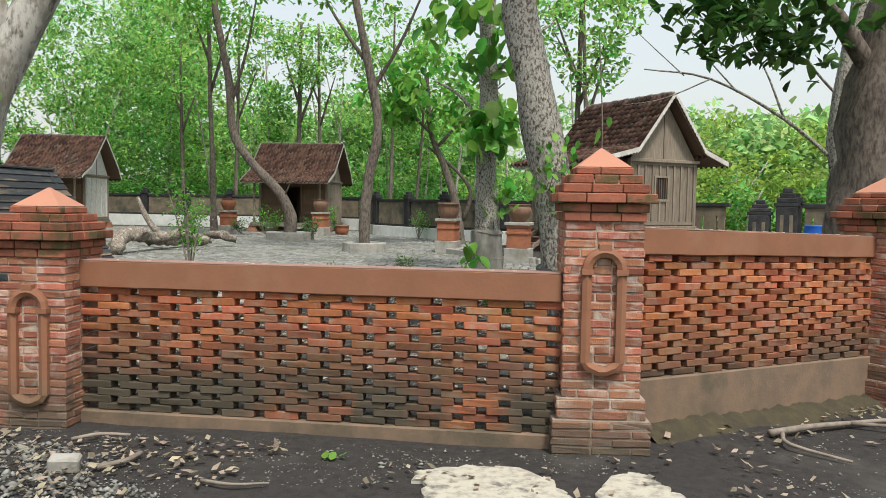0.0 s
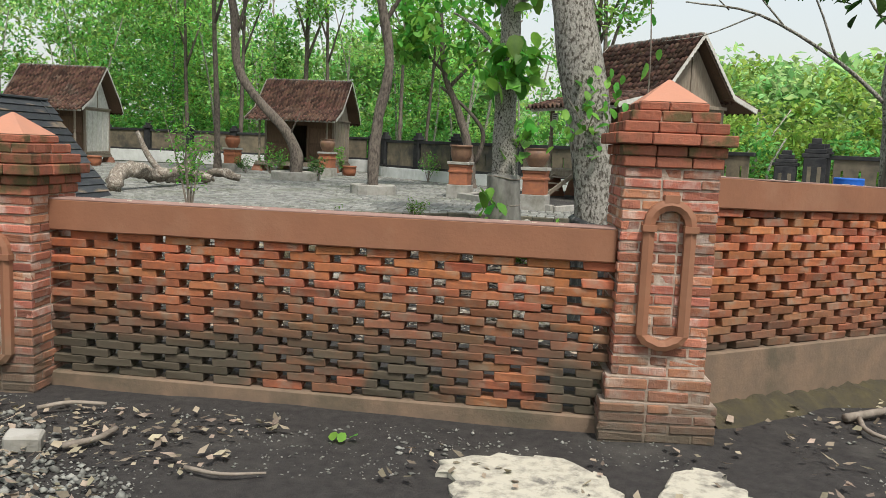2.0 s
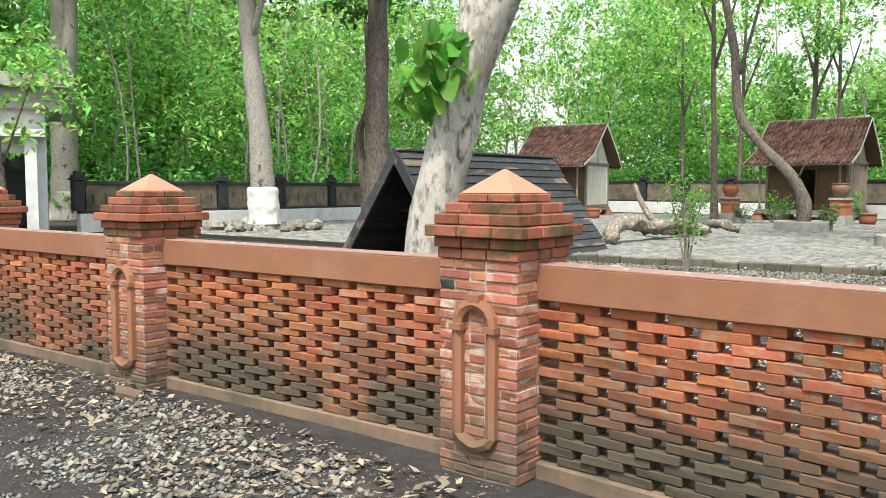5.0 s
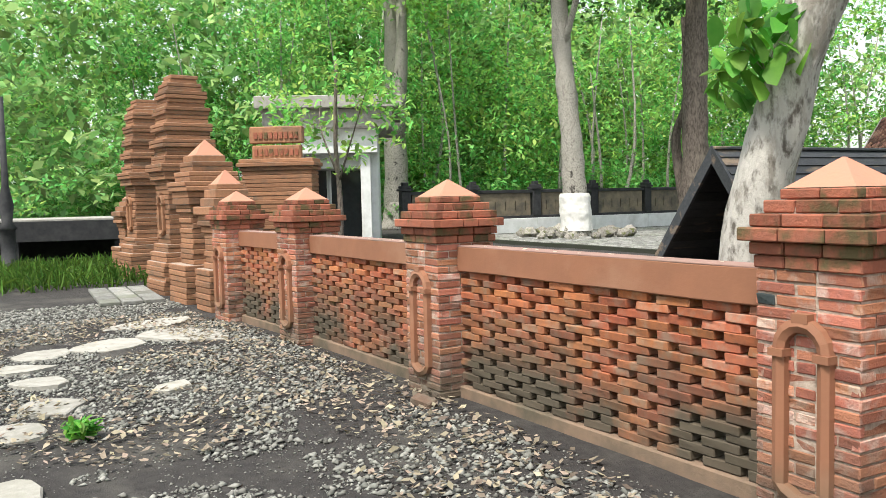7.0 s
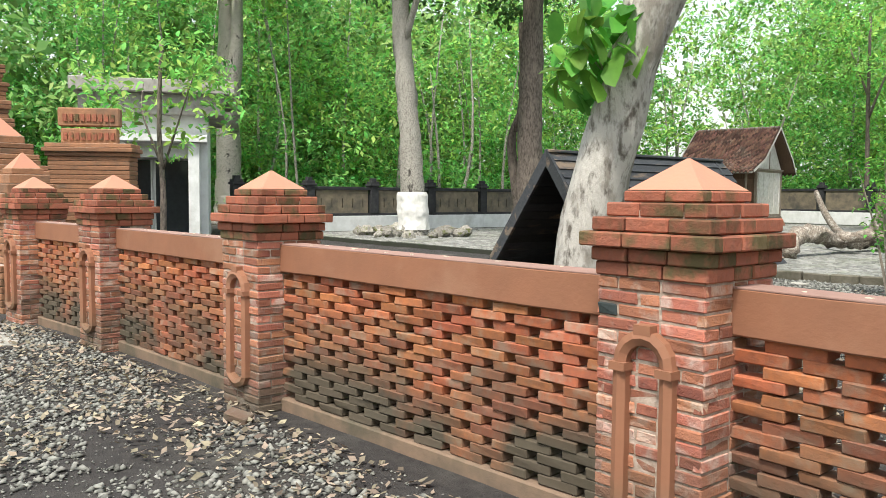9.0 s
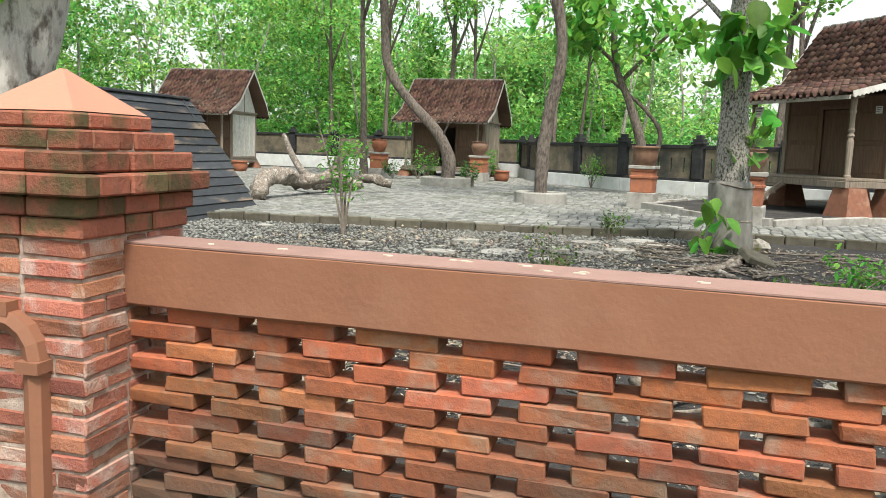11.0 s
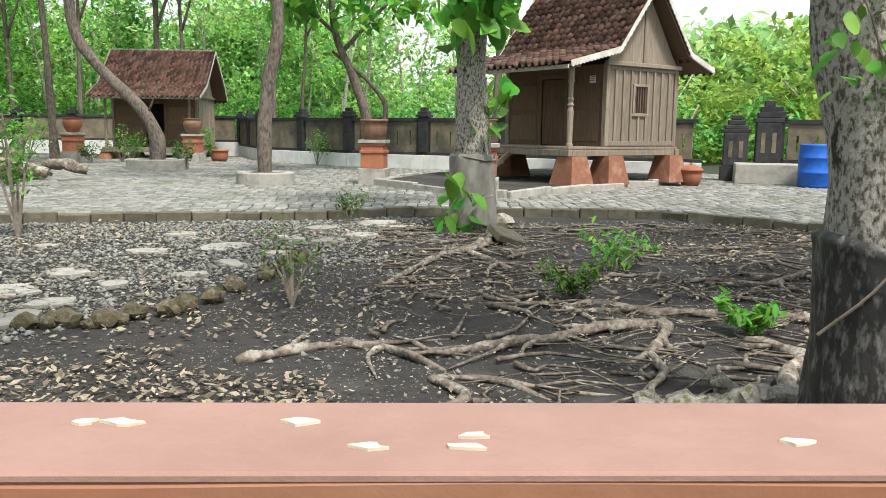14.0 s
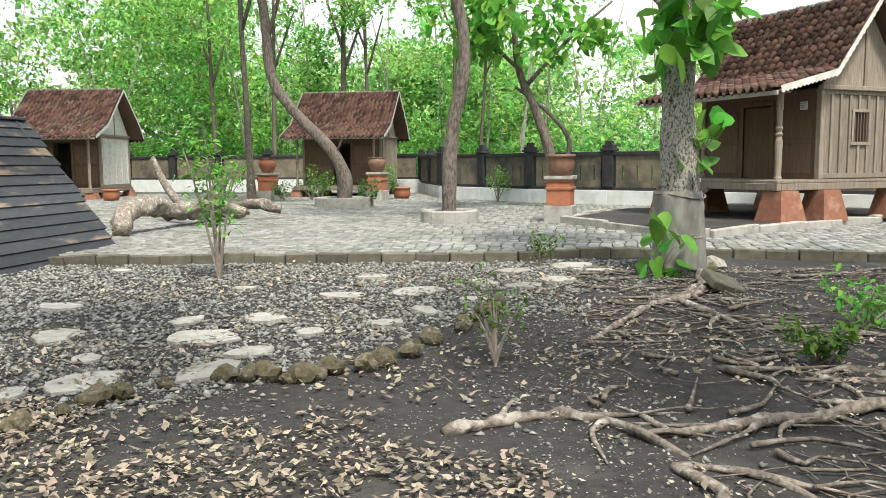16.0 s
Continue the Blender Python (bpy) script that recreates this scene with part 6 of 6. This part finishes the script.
for i, (x, y) in enumerate(((-4.44, 12.2), (-4.7, 11.5), (-4.8, 10.9), (-5.9, 11.1), (-7.4, 13), (-5.55, 10.5), (-3.85, 12.6), (-4.65, 13.9), (-3.9, 14.2), (-3.2, 14.9), (-2.9, 15.9), (-8.1, 15.4), (-5.9, 10.2), (-2.35, 15.2), (-3.2, 13.8), (-2.7, 14.7), (-2.2, 16.5), (-3.6, 13.2), (-5.05, 12.7), (-5.3, 11.9), (-5.75, 12.5), (-6.6, 11.8), (-5.9, 14.2), (-4.6, 15.2), (-1.9, 16.1), (-6.7, 10.6))):
    flag(x, y, 0.15 + 0.2 * ((i * 37) % 11) / 11, i, gz(x, y), M_FLAG, "pale flat stepping stone set in gravel", "yard stepping stones")
for i, (x, y, r) in enumerate(((-9.8, 2.15, 0.3), (-9.05, 2.3, 0.33), (-8.0, 2.35, 0.34), (-7.3, 2.1, 0.26), (-6.0, 2.1, 0.26), (-10.5, 2.35, 0.35), (-8.2, 3.3, 0.2), (-11.0, 3.9, 0.7), (-10.7, 3.0, 0.5), (-12.2, 3.7, 0.6))):
    flag(x, y, r, 50 + i, 0.0, M_FLAG, "pale stepping stone in the gravel of the lane", "lane stepping stones")

# two broken pieces of a cement patch at the pillar foot
def cement(pts, label):
    b = bmesh.new()
    ring = []
    for (x0, y0), (x1, y1) in zip(pts, pts[1:] + pts[:1]):
        for f in (0, 0.2, 0.4, 0.6, 0.8):
            x, y = x0 + (x1 - x0) * f, y0 + (y1 - y0) * f
            ring.append((x + 0.08 * noise.noise(Vector((x * 11, y * 11, 0))), y + 0.08 * noise.noise(Vector((x * 11, y * 11, 5)))))
    lo, mid = [b.verts.new((x, y, -0.03)) for x, y in ring], [b.verts.new((x, y, 0.008)) for x, y in ring]
    cx, cy = sum(x for x, y in ring) / len(ring), sum(y for x, y in ring) / len(ring)
    hi = [b.verts.new((cx + (x - cx) * 0.95, cy + (y - cy) * 0.93, 0.02)) for x, y in ring]
    for i in range(len(ring)):
        j = (i + 1) % len(ring)
        b.faces.new((lo[i], lo[j], mid[j], mid[i]))
        b.faces.new((mid[i], mid[j], hi[j], hi[i]))
    b.faces.new(hi)
    bmesh.ops.recalc_face_normals(b, faces=b.faces)
    tagged(link("cement_patch", b, M_PATCH), label, "cement patch", "cement patches")


cement([(-0.62, 4.72), (-0.3, 4.85), (0.02, 4.9), (0.2, 4.72), (0.3, 4.45), (0.42, 4.2), (0.1, 4.1), (-0.25, 4.05), (-0.5, 4.25), (-0.52, 4.5)], "broken cream cement patch on the lane")
cement([(0.5, 4.62), (0.62, 4.85), (0.8, 4.9), (0.86, 4.72), (0.98, 4.55), (0.9, 4.3), (0.6, 4.2), (0.5, 4.4)], "small broken cement patch by the pillar foot")

# ---- gravel, litter ----
def zone(n, x0, x1, y0, y1, keep):
    p = np.stack([RNG.uniform(x0, x1, n), RNG.uniform(y0, y1, n)], 1)
    return p[[keep(x, y) for x, y in p]]


def patchy(x, y, s, cut):
    return noise.noise(Vector((x * s, y * s, 1.7))) + 0.5 * noise.noise(Vector((x * s * 3, y * s * 3, 9))) > cut


def fence_y(x):
    ks = [PIL[k] for k in order]
    for a, c in zip(ks, ks[1:]):
        if a[0] <= x <= c[0]:
            return a[1] + (c[1] - a[1]) * (x - a[0]) / (c[0] - a[0])
    return 4.6 if x < -12 else 9.7


def gravel(name, pts, lo, hi, label, mat, flat=0.6):
    z = np.array([gz(x, y) - 0.012 + 0.018 * noise.noise(Vector((x * 0.9, y * 0.9, 0))) for x, y in pts])
    s = RNG.uniform(0, 1, len(pts)) ** 2.2 * (hi - lo) + lo
    tagged(wrap(name, scatter_stones(name, pts, z, s, flat), mat), label, "gravel", kind="stuff")


gravel("lane_gravel", zone(40000, -15, -1.6, 0.5, 5.0, lambda x, y: y < fence_y(x) - 0.22 and patchy(x, y, 0.5, -0.02 + (x + 6) * 0.06 if x > -6 else -0.28)), 0.008, 0.036, "grey crushed gravel on the lane", M_GRAVEL)
gravel("lane_grit", zone(3500, -3, 6, 2.5, 8.0, lambda x, y: y < fence_y(x) - 0.3 and patchy(x, y, 0.7, 0.12)), 0.006, 0.022, "scattered grit on the lane", M_GRAVEL)


def yard_gravel(x, y):
    lim = -2.85 - (13.7 - y) * 0.45 if y > 10.7 else -4.3 - (10.7 - y) * 0.9
    return x < lim + 0.25 * noise.noise(Vector((x, y, 3))) and y < edge_y(x) - 0.1 and y > fence_y(x) + 0.3


gravel("yard_gravel", zone(42000, -10, -1.2, 8.2, 17.3, lambda x, y: yard_gravel(x, y) or (y > 13.2 and y < edge_y(x) - 0.1 and patchy(x, y, 0.9, -0.1))), 0.009, 0.04, "grey river gravel in the yard", M_GRAVEL)
gravel("soil_grit", zone(9000, -4.5, 4.5, 7.5, 17, lambda x, y: patchy(x, y, 0.8, 0.05) and y < edge_y(x) - 0.1), 0.008, 0.03, "small stones scattered over the soil", M_GRAVEL)


def litter(name, pts, size, label, mat):
    c = np.array([(x, y, gz(x, y) + 0.014 + 0.02 * RNG.random()) for x, y in pts])
    n = len(c)
    s = size * RNG.uniform(0.5, 1.4, n)
    a = RNG.uniform(0, 6.28, n)
    t1, t2 = RNG.normal(0, 0.28, n), RNG.normal(0, 0.35, n)
    d = np.stack([np.cos(a), np.sin(a), t1], 1) * (s * 0.5)[:, None]
    e = np.stack([-np.sin(a), np.cos(a), t2], 1) * (s * 0.27)[:, None]
    up = np.zeros((n, 3))
    up[:, 2] = s * RNG.uniform(0.02, 0.16, n)
    v = np.stack([c - d + up, c - 0.2 * d - e + up * 0.6, c + d + up, c - 0.2 * d + e + up * 0.6, c - 0.1 * d], 1)
    v[:, :, 2] = np.maximum(v[:, :, 2], c[:, None, 2] - 0.01)
    f = np.array([(0, 1, 4), (1, 2, 4), (2, 3, 4), (3, 0, 4)])
    tagged(wrap(name, quads(name, v.reshape(-1, 3), (f[None] + 5 * np.arange(n)[:, None, None]).reshape(-1, 3)), mat), label, "leaf litter", kind="stuff")


litter("lane_leaves", zone(9500, -13, -1.5, 1.0, 5.1, lambda x, y: y < fence_y(x) - 0.2 and patchy(x, y, 0.6, 0.0 - 0.4 * (y > fence_y(x) - 1.3))), 0.058, "dry fallen leaves on the lane", M_LITTER)
litter("lane_leaves_by_wall", zone(1500, -1.5, 6.0, 4.4, 8.6, lambda x, y: y < fence_y(x) - 0.3 and patchy(x, y, 0.9, 0.1)), 0.06, "a few dry leaves along the wall", M_LITTER)
litter("yard_leaves", zone(9000, -7.5, 4.2, 7.0, 16.5, lambda x, y: y < edge_y(x) - 0.15 and patchy(x, y, 0.55, -0.05)), 0.062, "dry fallen leaves over the soil", M_LITTER)
litter("leaf_heap", zone(8000, -6.6, -2.0, 6.4, 10.3, lambda x, y: patchy(x, y, 0.9, -0.15) and math.hypot(x + 4.3, y - 8.4) < 2.2), 0.05, "thick drift of pale dry leaves", M_LITTER)

litter("soil_chips", zone(15000, -6.5, 4.2, 7.2, 16.5, lambda x, y: y < edge_y(x) - 0.15 and patchy(x, y, 0.9, -0.12)), 0.03, "small pale chips of bark and leaf on the soil", M_CHIP)
gravel("fine_grit", zone(26000, -13, 3.5, 1.2, 5.4, lambda x, y: y < fence_y(x) - 0.3 and patchy(x, y, 1.3, -0.25 + max(0, (x + 3) * 0.09))), 0.004, 0.013, "fine grit over the lane", M_GRAVEL)
gravel("yard_grit", zone(16000, -5.5, 3.0, 7.0, 13.0, lambda x, y: patchy(x, y, 1.1, 0.0)), 0.004, 0.012, "fine grit over the yard soil", M_GRAVEL)

# mossy earth bank at the foot of the fence
for k, (p, q, off) in enumerate(((PIL["B"], PIL["C"], 0.34), (PIL["C"], PIL["D"], 0.34))):
    d = Vector((q[0] - p[0], q[1] - p[1], 0)).normalized()
    nrm = Vector((d.y, -d.x, 0))
    L = math.hypot(q[0] - p[0], q[1] - p[1])
    wid = 0.3
    vs, fs, N, K = [], [], 60, 7
    for i in range(N + 1):
        for j in range(K + 1):
            f = j / K
            s = 0.35 + (L - 0.7) * i / N
            w = wid * (0.8 + 0.5 * noise.noise(Vector((s * 1.7, k, 2))))
            c = Vector((p[0], p[1], 0)) + d * s + nrm * (0.07 + w * f)
            hgt = 0.08 * math.cos(f * math.pi / 2) * (1 + 0.6 * noise.noise(Vector((c.x * 6, c.y * 6, 1)))) + 0.02 * noise.noise(Vector((c.x * 15, c.y * 15, 4))) * (1 - f)
            vs.append((c.x, c.y, gz(c.x, c.y) + hgt - 0.028 * f + 0.002))
    for i in range(N):
        for j in range(K):
            a = i * (K + 1) + j
            fs.append((a, a + 1, a + K + 2, a + K + 1))
    tagged(wrap("mossy_bank", quads("mossy_bank", vs, fs), M_MOSS, smooth=True), "low bank of mossy earth along the fence foot", "earth bank", "mossy banks")

# twigs and dead branches
def twig(pts, r0, r1, label, forks=()):
    t = thing("fallen_branch", Matrix(), label, "branch", "fallen branches")
    def lie(line):
        return [(x, y, z + gz(x, y)) for x, y, z in line]
    b = bmesh.new()
    tube(b, lie(pts), r0, r1, 7, 0.3, 4, r0 * 90)
    part("stem", b, M_TWIG, t, smooth=True)
    for p, a, c in forks:
        b = bmesh.new()
        tube(b, lie(p), a, c, 6, 0.3, 3, a * 90)
        part("side_twig", b, M_TWIG, t, smooth=True)


twig([(1.85, 6.05, 0.03), (2.2, 6.3, 0.05), (2.57, 6.58, 0.04), (3.05, 6.8, 0.05), (3.5, 7.0, 0.03)], 0.03, 0.015, "forked dead branch lying on the lane", [([(1.95, 6.1, 0.03), (1.9, 5.75, 0.04), (2.25, 5.55, 0.02)], 0.02, 0.01), ([(2.6, 6.6, 0.04), (3.0, 6.5, 0.06), (3.4, 6.35, 0.03)], 0.018, 0.008)])
twig([(-2.95, 4.92, 0.03), (-2.8, 5.0, 0.05), (-2.62, 5.08, 0.03)], 0.014, 0.01, "short dead stick by the fence foot")
twig([(-2.5, 4.44, 0.02), (-2.38, 4.55, 0.03), (-2.36, 4.72, 0.03)], 0.018, 0.014, "short dead stick on the lane")
twig([(-1.8, 4.33, 0.015), (-1.6, 4.28, 0.02), (-1.4, 4.35, 0.015)], 0.012, 0.006, "thin bent twig on the lane")
twig([(-5.4, 8.6, 0.05), (-5.2, 8.2, 0.07), (-4.9, 7.7, 0.06)], 0.05, 0.04, "thick dead branch in the leaf drift")
twig([(-3.3, 8.5, 0.03), (-2.9, 8.7, 0.05), (-2.4, 8.75, 0.03)], 0.01, 0.006, "dead twig on the soil")
bb = thing("broken_brick", pose(-6.5, 4.85, 0.03, 8, 12, 35), "broken piece of red brick by a pillar foot", "brick")
part("brick_piece", boxes((-0.09, 0.09, -0.055, 0.055, -0.03, 0.03), bevel=0.008), M_PBRICK, bb)
cob = thing("broken_block", pose(-2.7, 4.43, 0.03, 5, 3, 20), "small broken concrete block on the gravel", "block")
part("block", boxes((-0.09, 0.09, -0.06, 0.06, -0.04, 0.05), bevel=0.012), M_CONC, cob)
lf = thing("green_leaf", pose(-1.16, 4.88, 0.0), "fresh green leaf lying on the lane", "leaf")
wrap("blade", leaf_mesh("blade", np.array([(0, 0, 0.025), (0.06, 0.02, 0.03), (-0.05, 0.01, 0.025)]), 0.1, 0.7, 0.0), M_LEAF, lf)

# ---- brick gate at the end of the fence ----
M_GBRICK = material("gate_brick", (0.33, 0.165, 0.09), 0.9, (0.25, 0.13, 0.075), 16, third=(0.14, 0.10, 0.07), third_scale=1.2, third_amount=(0.52, 0.72), spread=0.25, bump=0.5)


def courses(t, levels, wd, mat, course=0.085):
    """Brick courses of given half widths, each a block with a shadow joint."""
    for z0, z1, hw, hd in levels:
        n = max(1, round((z1 - z0) / course))
        for k in range(n):
            a, b = z0 + (z1 - z0) * k / n, z0 + (z1 - z0) * (k + 1) / n
            j = RNG.normal(0, 0.006)
            part("brick_course", boxes((-hw + j, hw + j, -hd + j, hd + j, a + 0.004, b - 0.004), bevel=0.008), mat, t)
        part("core", boxes((-hw + 0.02, hw - 0.02, -hd + 0.02, hd - 0.02, z0, z1)), M_MORTAR, t)


def tower(x, y, turn, h, w, d, label):
    t = thing("gate_tower", pose(x, y, 0, 0, 0, turn), label, "gate tower", "brick gate")
    lv = [(-0.1, 0.55, w * 0.72, d * 0.72), (0.55, 0.72, w * 0.64, d * 0.64), (0.72, 0.86, w * 0.57, d * 0.57), (0.86, h * 0.52, w * 0.5, d * 0.5)]
    z = h * 0.52
    ws = [0.6, 0.66, 0.56, 0.5, 0.58, 0.48, 0.54, 0.46, 0.5, 0.42, 0.46, 0.38, 0.3]
    n = len(ws)
    for i, q in enumerate(ws):
        z1 = z + h * 0.48 / n
        lv.append((z, z1, w * q, d * q))
        z = z1
    courses(t, lv, w, M_GBRICK)
    f = part("niche_frame", arch_frame(0.3, 0.75, 0.06, 0.06), M_GBRICK, t, "raised brick niche")
    f.matrix_basis = Matrix.Translation((0, -d * 0.5 - 0.0, 1.35))


tower(-16.1, 4.85, 8, 3.8, 0.72, 0.8, "tall stepped red brick split-gate tower")
tower(-19.4, 4.7, 8, 3.75, 0.72, 0.8, "far stepped red brick split-gate tower")


def wing(x, y, h, w):
    t = thing("gate_pillar", pose(x, y, 0, 0, 0, 8), "stepped brick gate pillar with a pale pyramid cap", "pillar", "brick gate")
    courses(t, [(-0.1, 0.6, w * 0.62, w * 0.8), (0.6, h * 0.55, w * 0.45, w * 0.55), (h * 0.55, h * 0.6, w * 0.52, w * 0.6), (h * 0.6, h * 0.68, w * 0.6, w * 0.68), (h * 0.68, h * 0.74, w * 0.68, w * 0.74), (h * 0.74, h * 0.8, w * 0.56, w * 0.6), (h * 0.8, h * 0.86, w * 0.46, w * 0.5), (h * 0.86, h * 0.9, w * 0.36, w * 0.4)], w, M_GBRICK)
    b = bmesh.new()
    frustum(b, w * 0.6, w * 0.7, h * 0.9, 0.01, 0.01, h)
    part("pyramid_top", b, M_APEX, t, "faded plaster pyramid")


wing(-14.4, 4.9, 2.57, 0.66)
wing(-13.15, 4.92, 2.04, 0.5)
wing(-21.0, 4.6, 1.9, 0.6)

# brick screen wall with a sign on top
sw = thing("screen_wall", pose(-17.4, 7.0, 0, 0, 0, 58), "brick screen wall with a worn plaster face", "wall")
courses(sw, [(-0.1, 2.18, 0.72, 0.3), (2.18, 2.26, 0.76, 0.34), (2.26, 2.34, 0.8, 0.38), (2.34, 2.42, 0.76, 0.34)], 1, M_GBRICK)
sg = thing("wall_sign", pose(-17.4, 7.0, 2.42, 0, 0, 58), "red brick sign with two lines of raised letters", "sign")
part("board", boxes((-0.55, 0.45, -0.1, 0.1, 0, 0.28), (-0.6, 0.5, -0.1, 0.1, 0.32, 0.66), bevel=0.02), M_GBRICK, sg)
for r in range(2):
    for k in range(9):
        part("letter_bar", boxes((-0.5 + k * 0.105, -0.43 + k * 0.105, -0.125, -0.101, 0.07 + r * 0.34, 0.2 + r * 0.34)), M_CAP, sg)

# white ticket building
wb = thing("white_building", pose(-26.2, 11.5, 0.0, 0, 0, 66) @ Matrix.Diagonal((1, 1, 1.1, 1)), "small white building with a flat grey roof and glazed door", "building")
part("wall", boxes((-2.0, -1.2, 0, 4.2, 0, 2.75), (0.9, 1.3, 0, 4.2, 0, 2.75), (-1.2, 0.9, 0.9, 4.2, 0, 2.75), (-1.2, 0.9, 0, 0.9, 2.35, 2.75), bevel=0.01), M_WHITEWALL, wb)
part("roof", boxes((-2.5, 2.1, -0.9, 4.7, 4.05, 4.4), (-2.3, 1.8, -0.6, 4.4, 3.5, 4.05), bevel=0.02), M_CONC, wb, "flat grey concrete roof")
part("fascia_band", boxes((-2.0, 1.3, -0.1, 4.2, 2.75, 3.5), bevel=0.01), M_WHITEWALL, wb, "pale fascia over the door")
for s in (-1.2, 0.9):
    part("porch_column", boxes((s - 0.16, s + 0.16, -0.5, -0.15, 0, 2.75), bevel=0.01), M_WHITEWALL, wb, "white square column")
part("porch_slab", boxes((-1.5, 1.3, -0.7, 0.0, 2.76, 2.95), bevel=0.01), M_WHITEWALL, wb)
for a, c in ((-1.1, -0.45), (-0.3, 0.8)):
    d = part("glazed_door", boxes((a, c, 0.84, 0.88, 0.05, 2.3)), M_GLASS, wb, "dark glazed door leaf")
    part("door_frame", boxes((a - 0.05, a, 0.82, 0.885, 0, 2.35), (c, c + 0.05, 0.82, 0.885, 0, 2.35)), M_WHITEWALL, d)

# paved threshold, low dark shelter and lamp post beyond the gate
tp = thing("threshold_paving", Matrix(), "small square of grey paving before the gate", "paving")
for i in range(5):
    for j in range(3):
        part("slab", boxes((-17.0 + i * 0.5, -16.53 + i * 0.5, 3.25 + j * 0.33, 3.55 + j * 0.33, 0, 0.06), bevel=0.01), M_PAVER, tp)
ls = thing("low_shelter", pose(-27, 2.5, 0, 0, 0, 80), "low dark shelter with a grey sheet roof", "shelter")
part("roof", boxes((-6, 6, -1.5, 1.5, 1.15, 1.22), bevel=0.015), M_CONC, ls, "flat grey roof")
part("fascia", boxes((-6, 6, -1.52, -1.4, 0.62, 1.15)), M_BLACKWALL, ls)
for k in range(5):
    part("post", boxes((-5.5 + k * 2.6, -5.3 + k * 2.6, -1.4, -1.2, 0, 1.15)), M_BLACKWALL, ls)
part("back", boxes((-6, 6, 1.3, 1.4, 0, 1.15)), M_BLACKWALL, ls)
lp = thing("lamp_post", pose(-23.3, 1.95, 0), "slender dark green lamp post", "lamp post")
b = bmesh.new()
lathe(b, [(0.26, 0), (0.26, 0.15), (0.17, 0.2), (0.17, 1.0), (0.23, 1.05), (0.12, 1.2), (0.17, 1.6), (0.08, 2.1), (0.06, 4.2)], 14)
part("post", b, M_BLACKWALL, lp, smooth=True)
gr = np.stack([RNG.uniform(-24, -17.5, 2600), RNG.uniform(-1, 4.6, 2600)], 1)
c = np.concatenate([gr, RNG.uniform(0.05, 0.22, (2600, 1))], 1)
tagged(wrap("grass_tuft", leaf_mesh("grass_tuft", c, 0.34, 0.08, -1.2), M_GRASS), "long green grass beside the lane", "grass", kind="stuff")

# ---- pieces of the paving, last ----
paving()
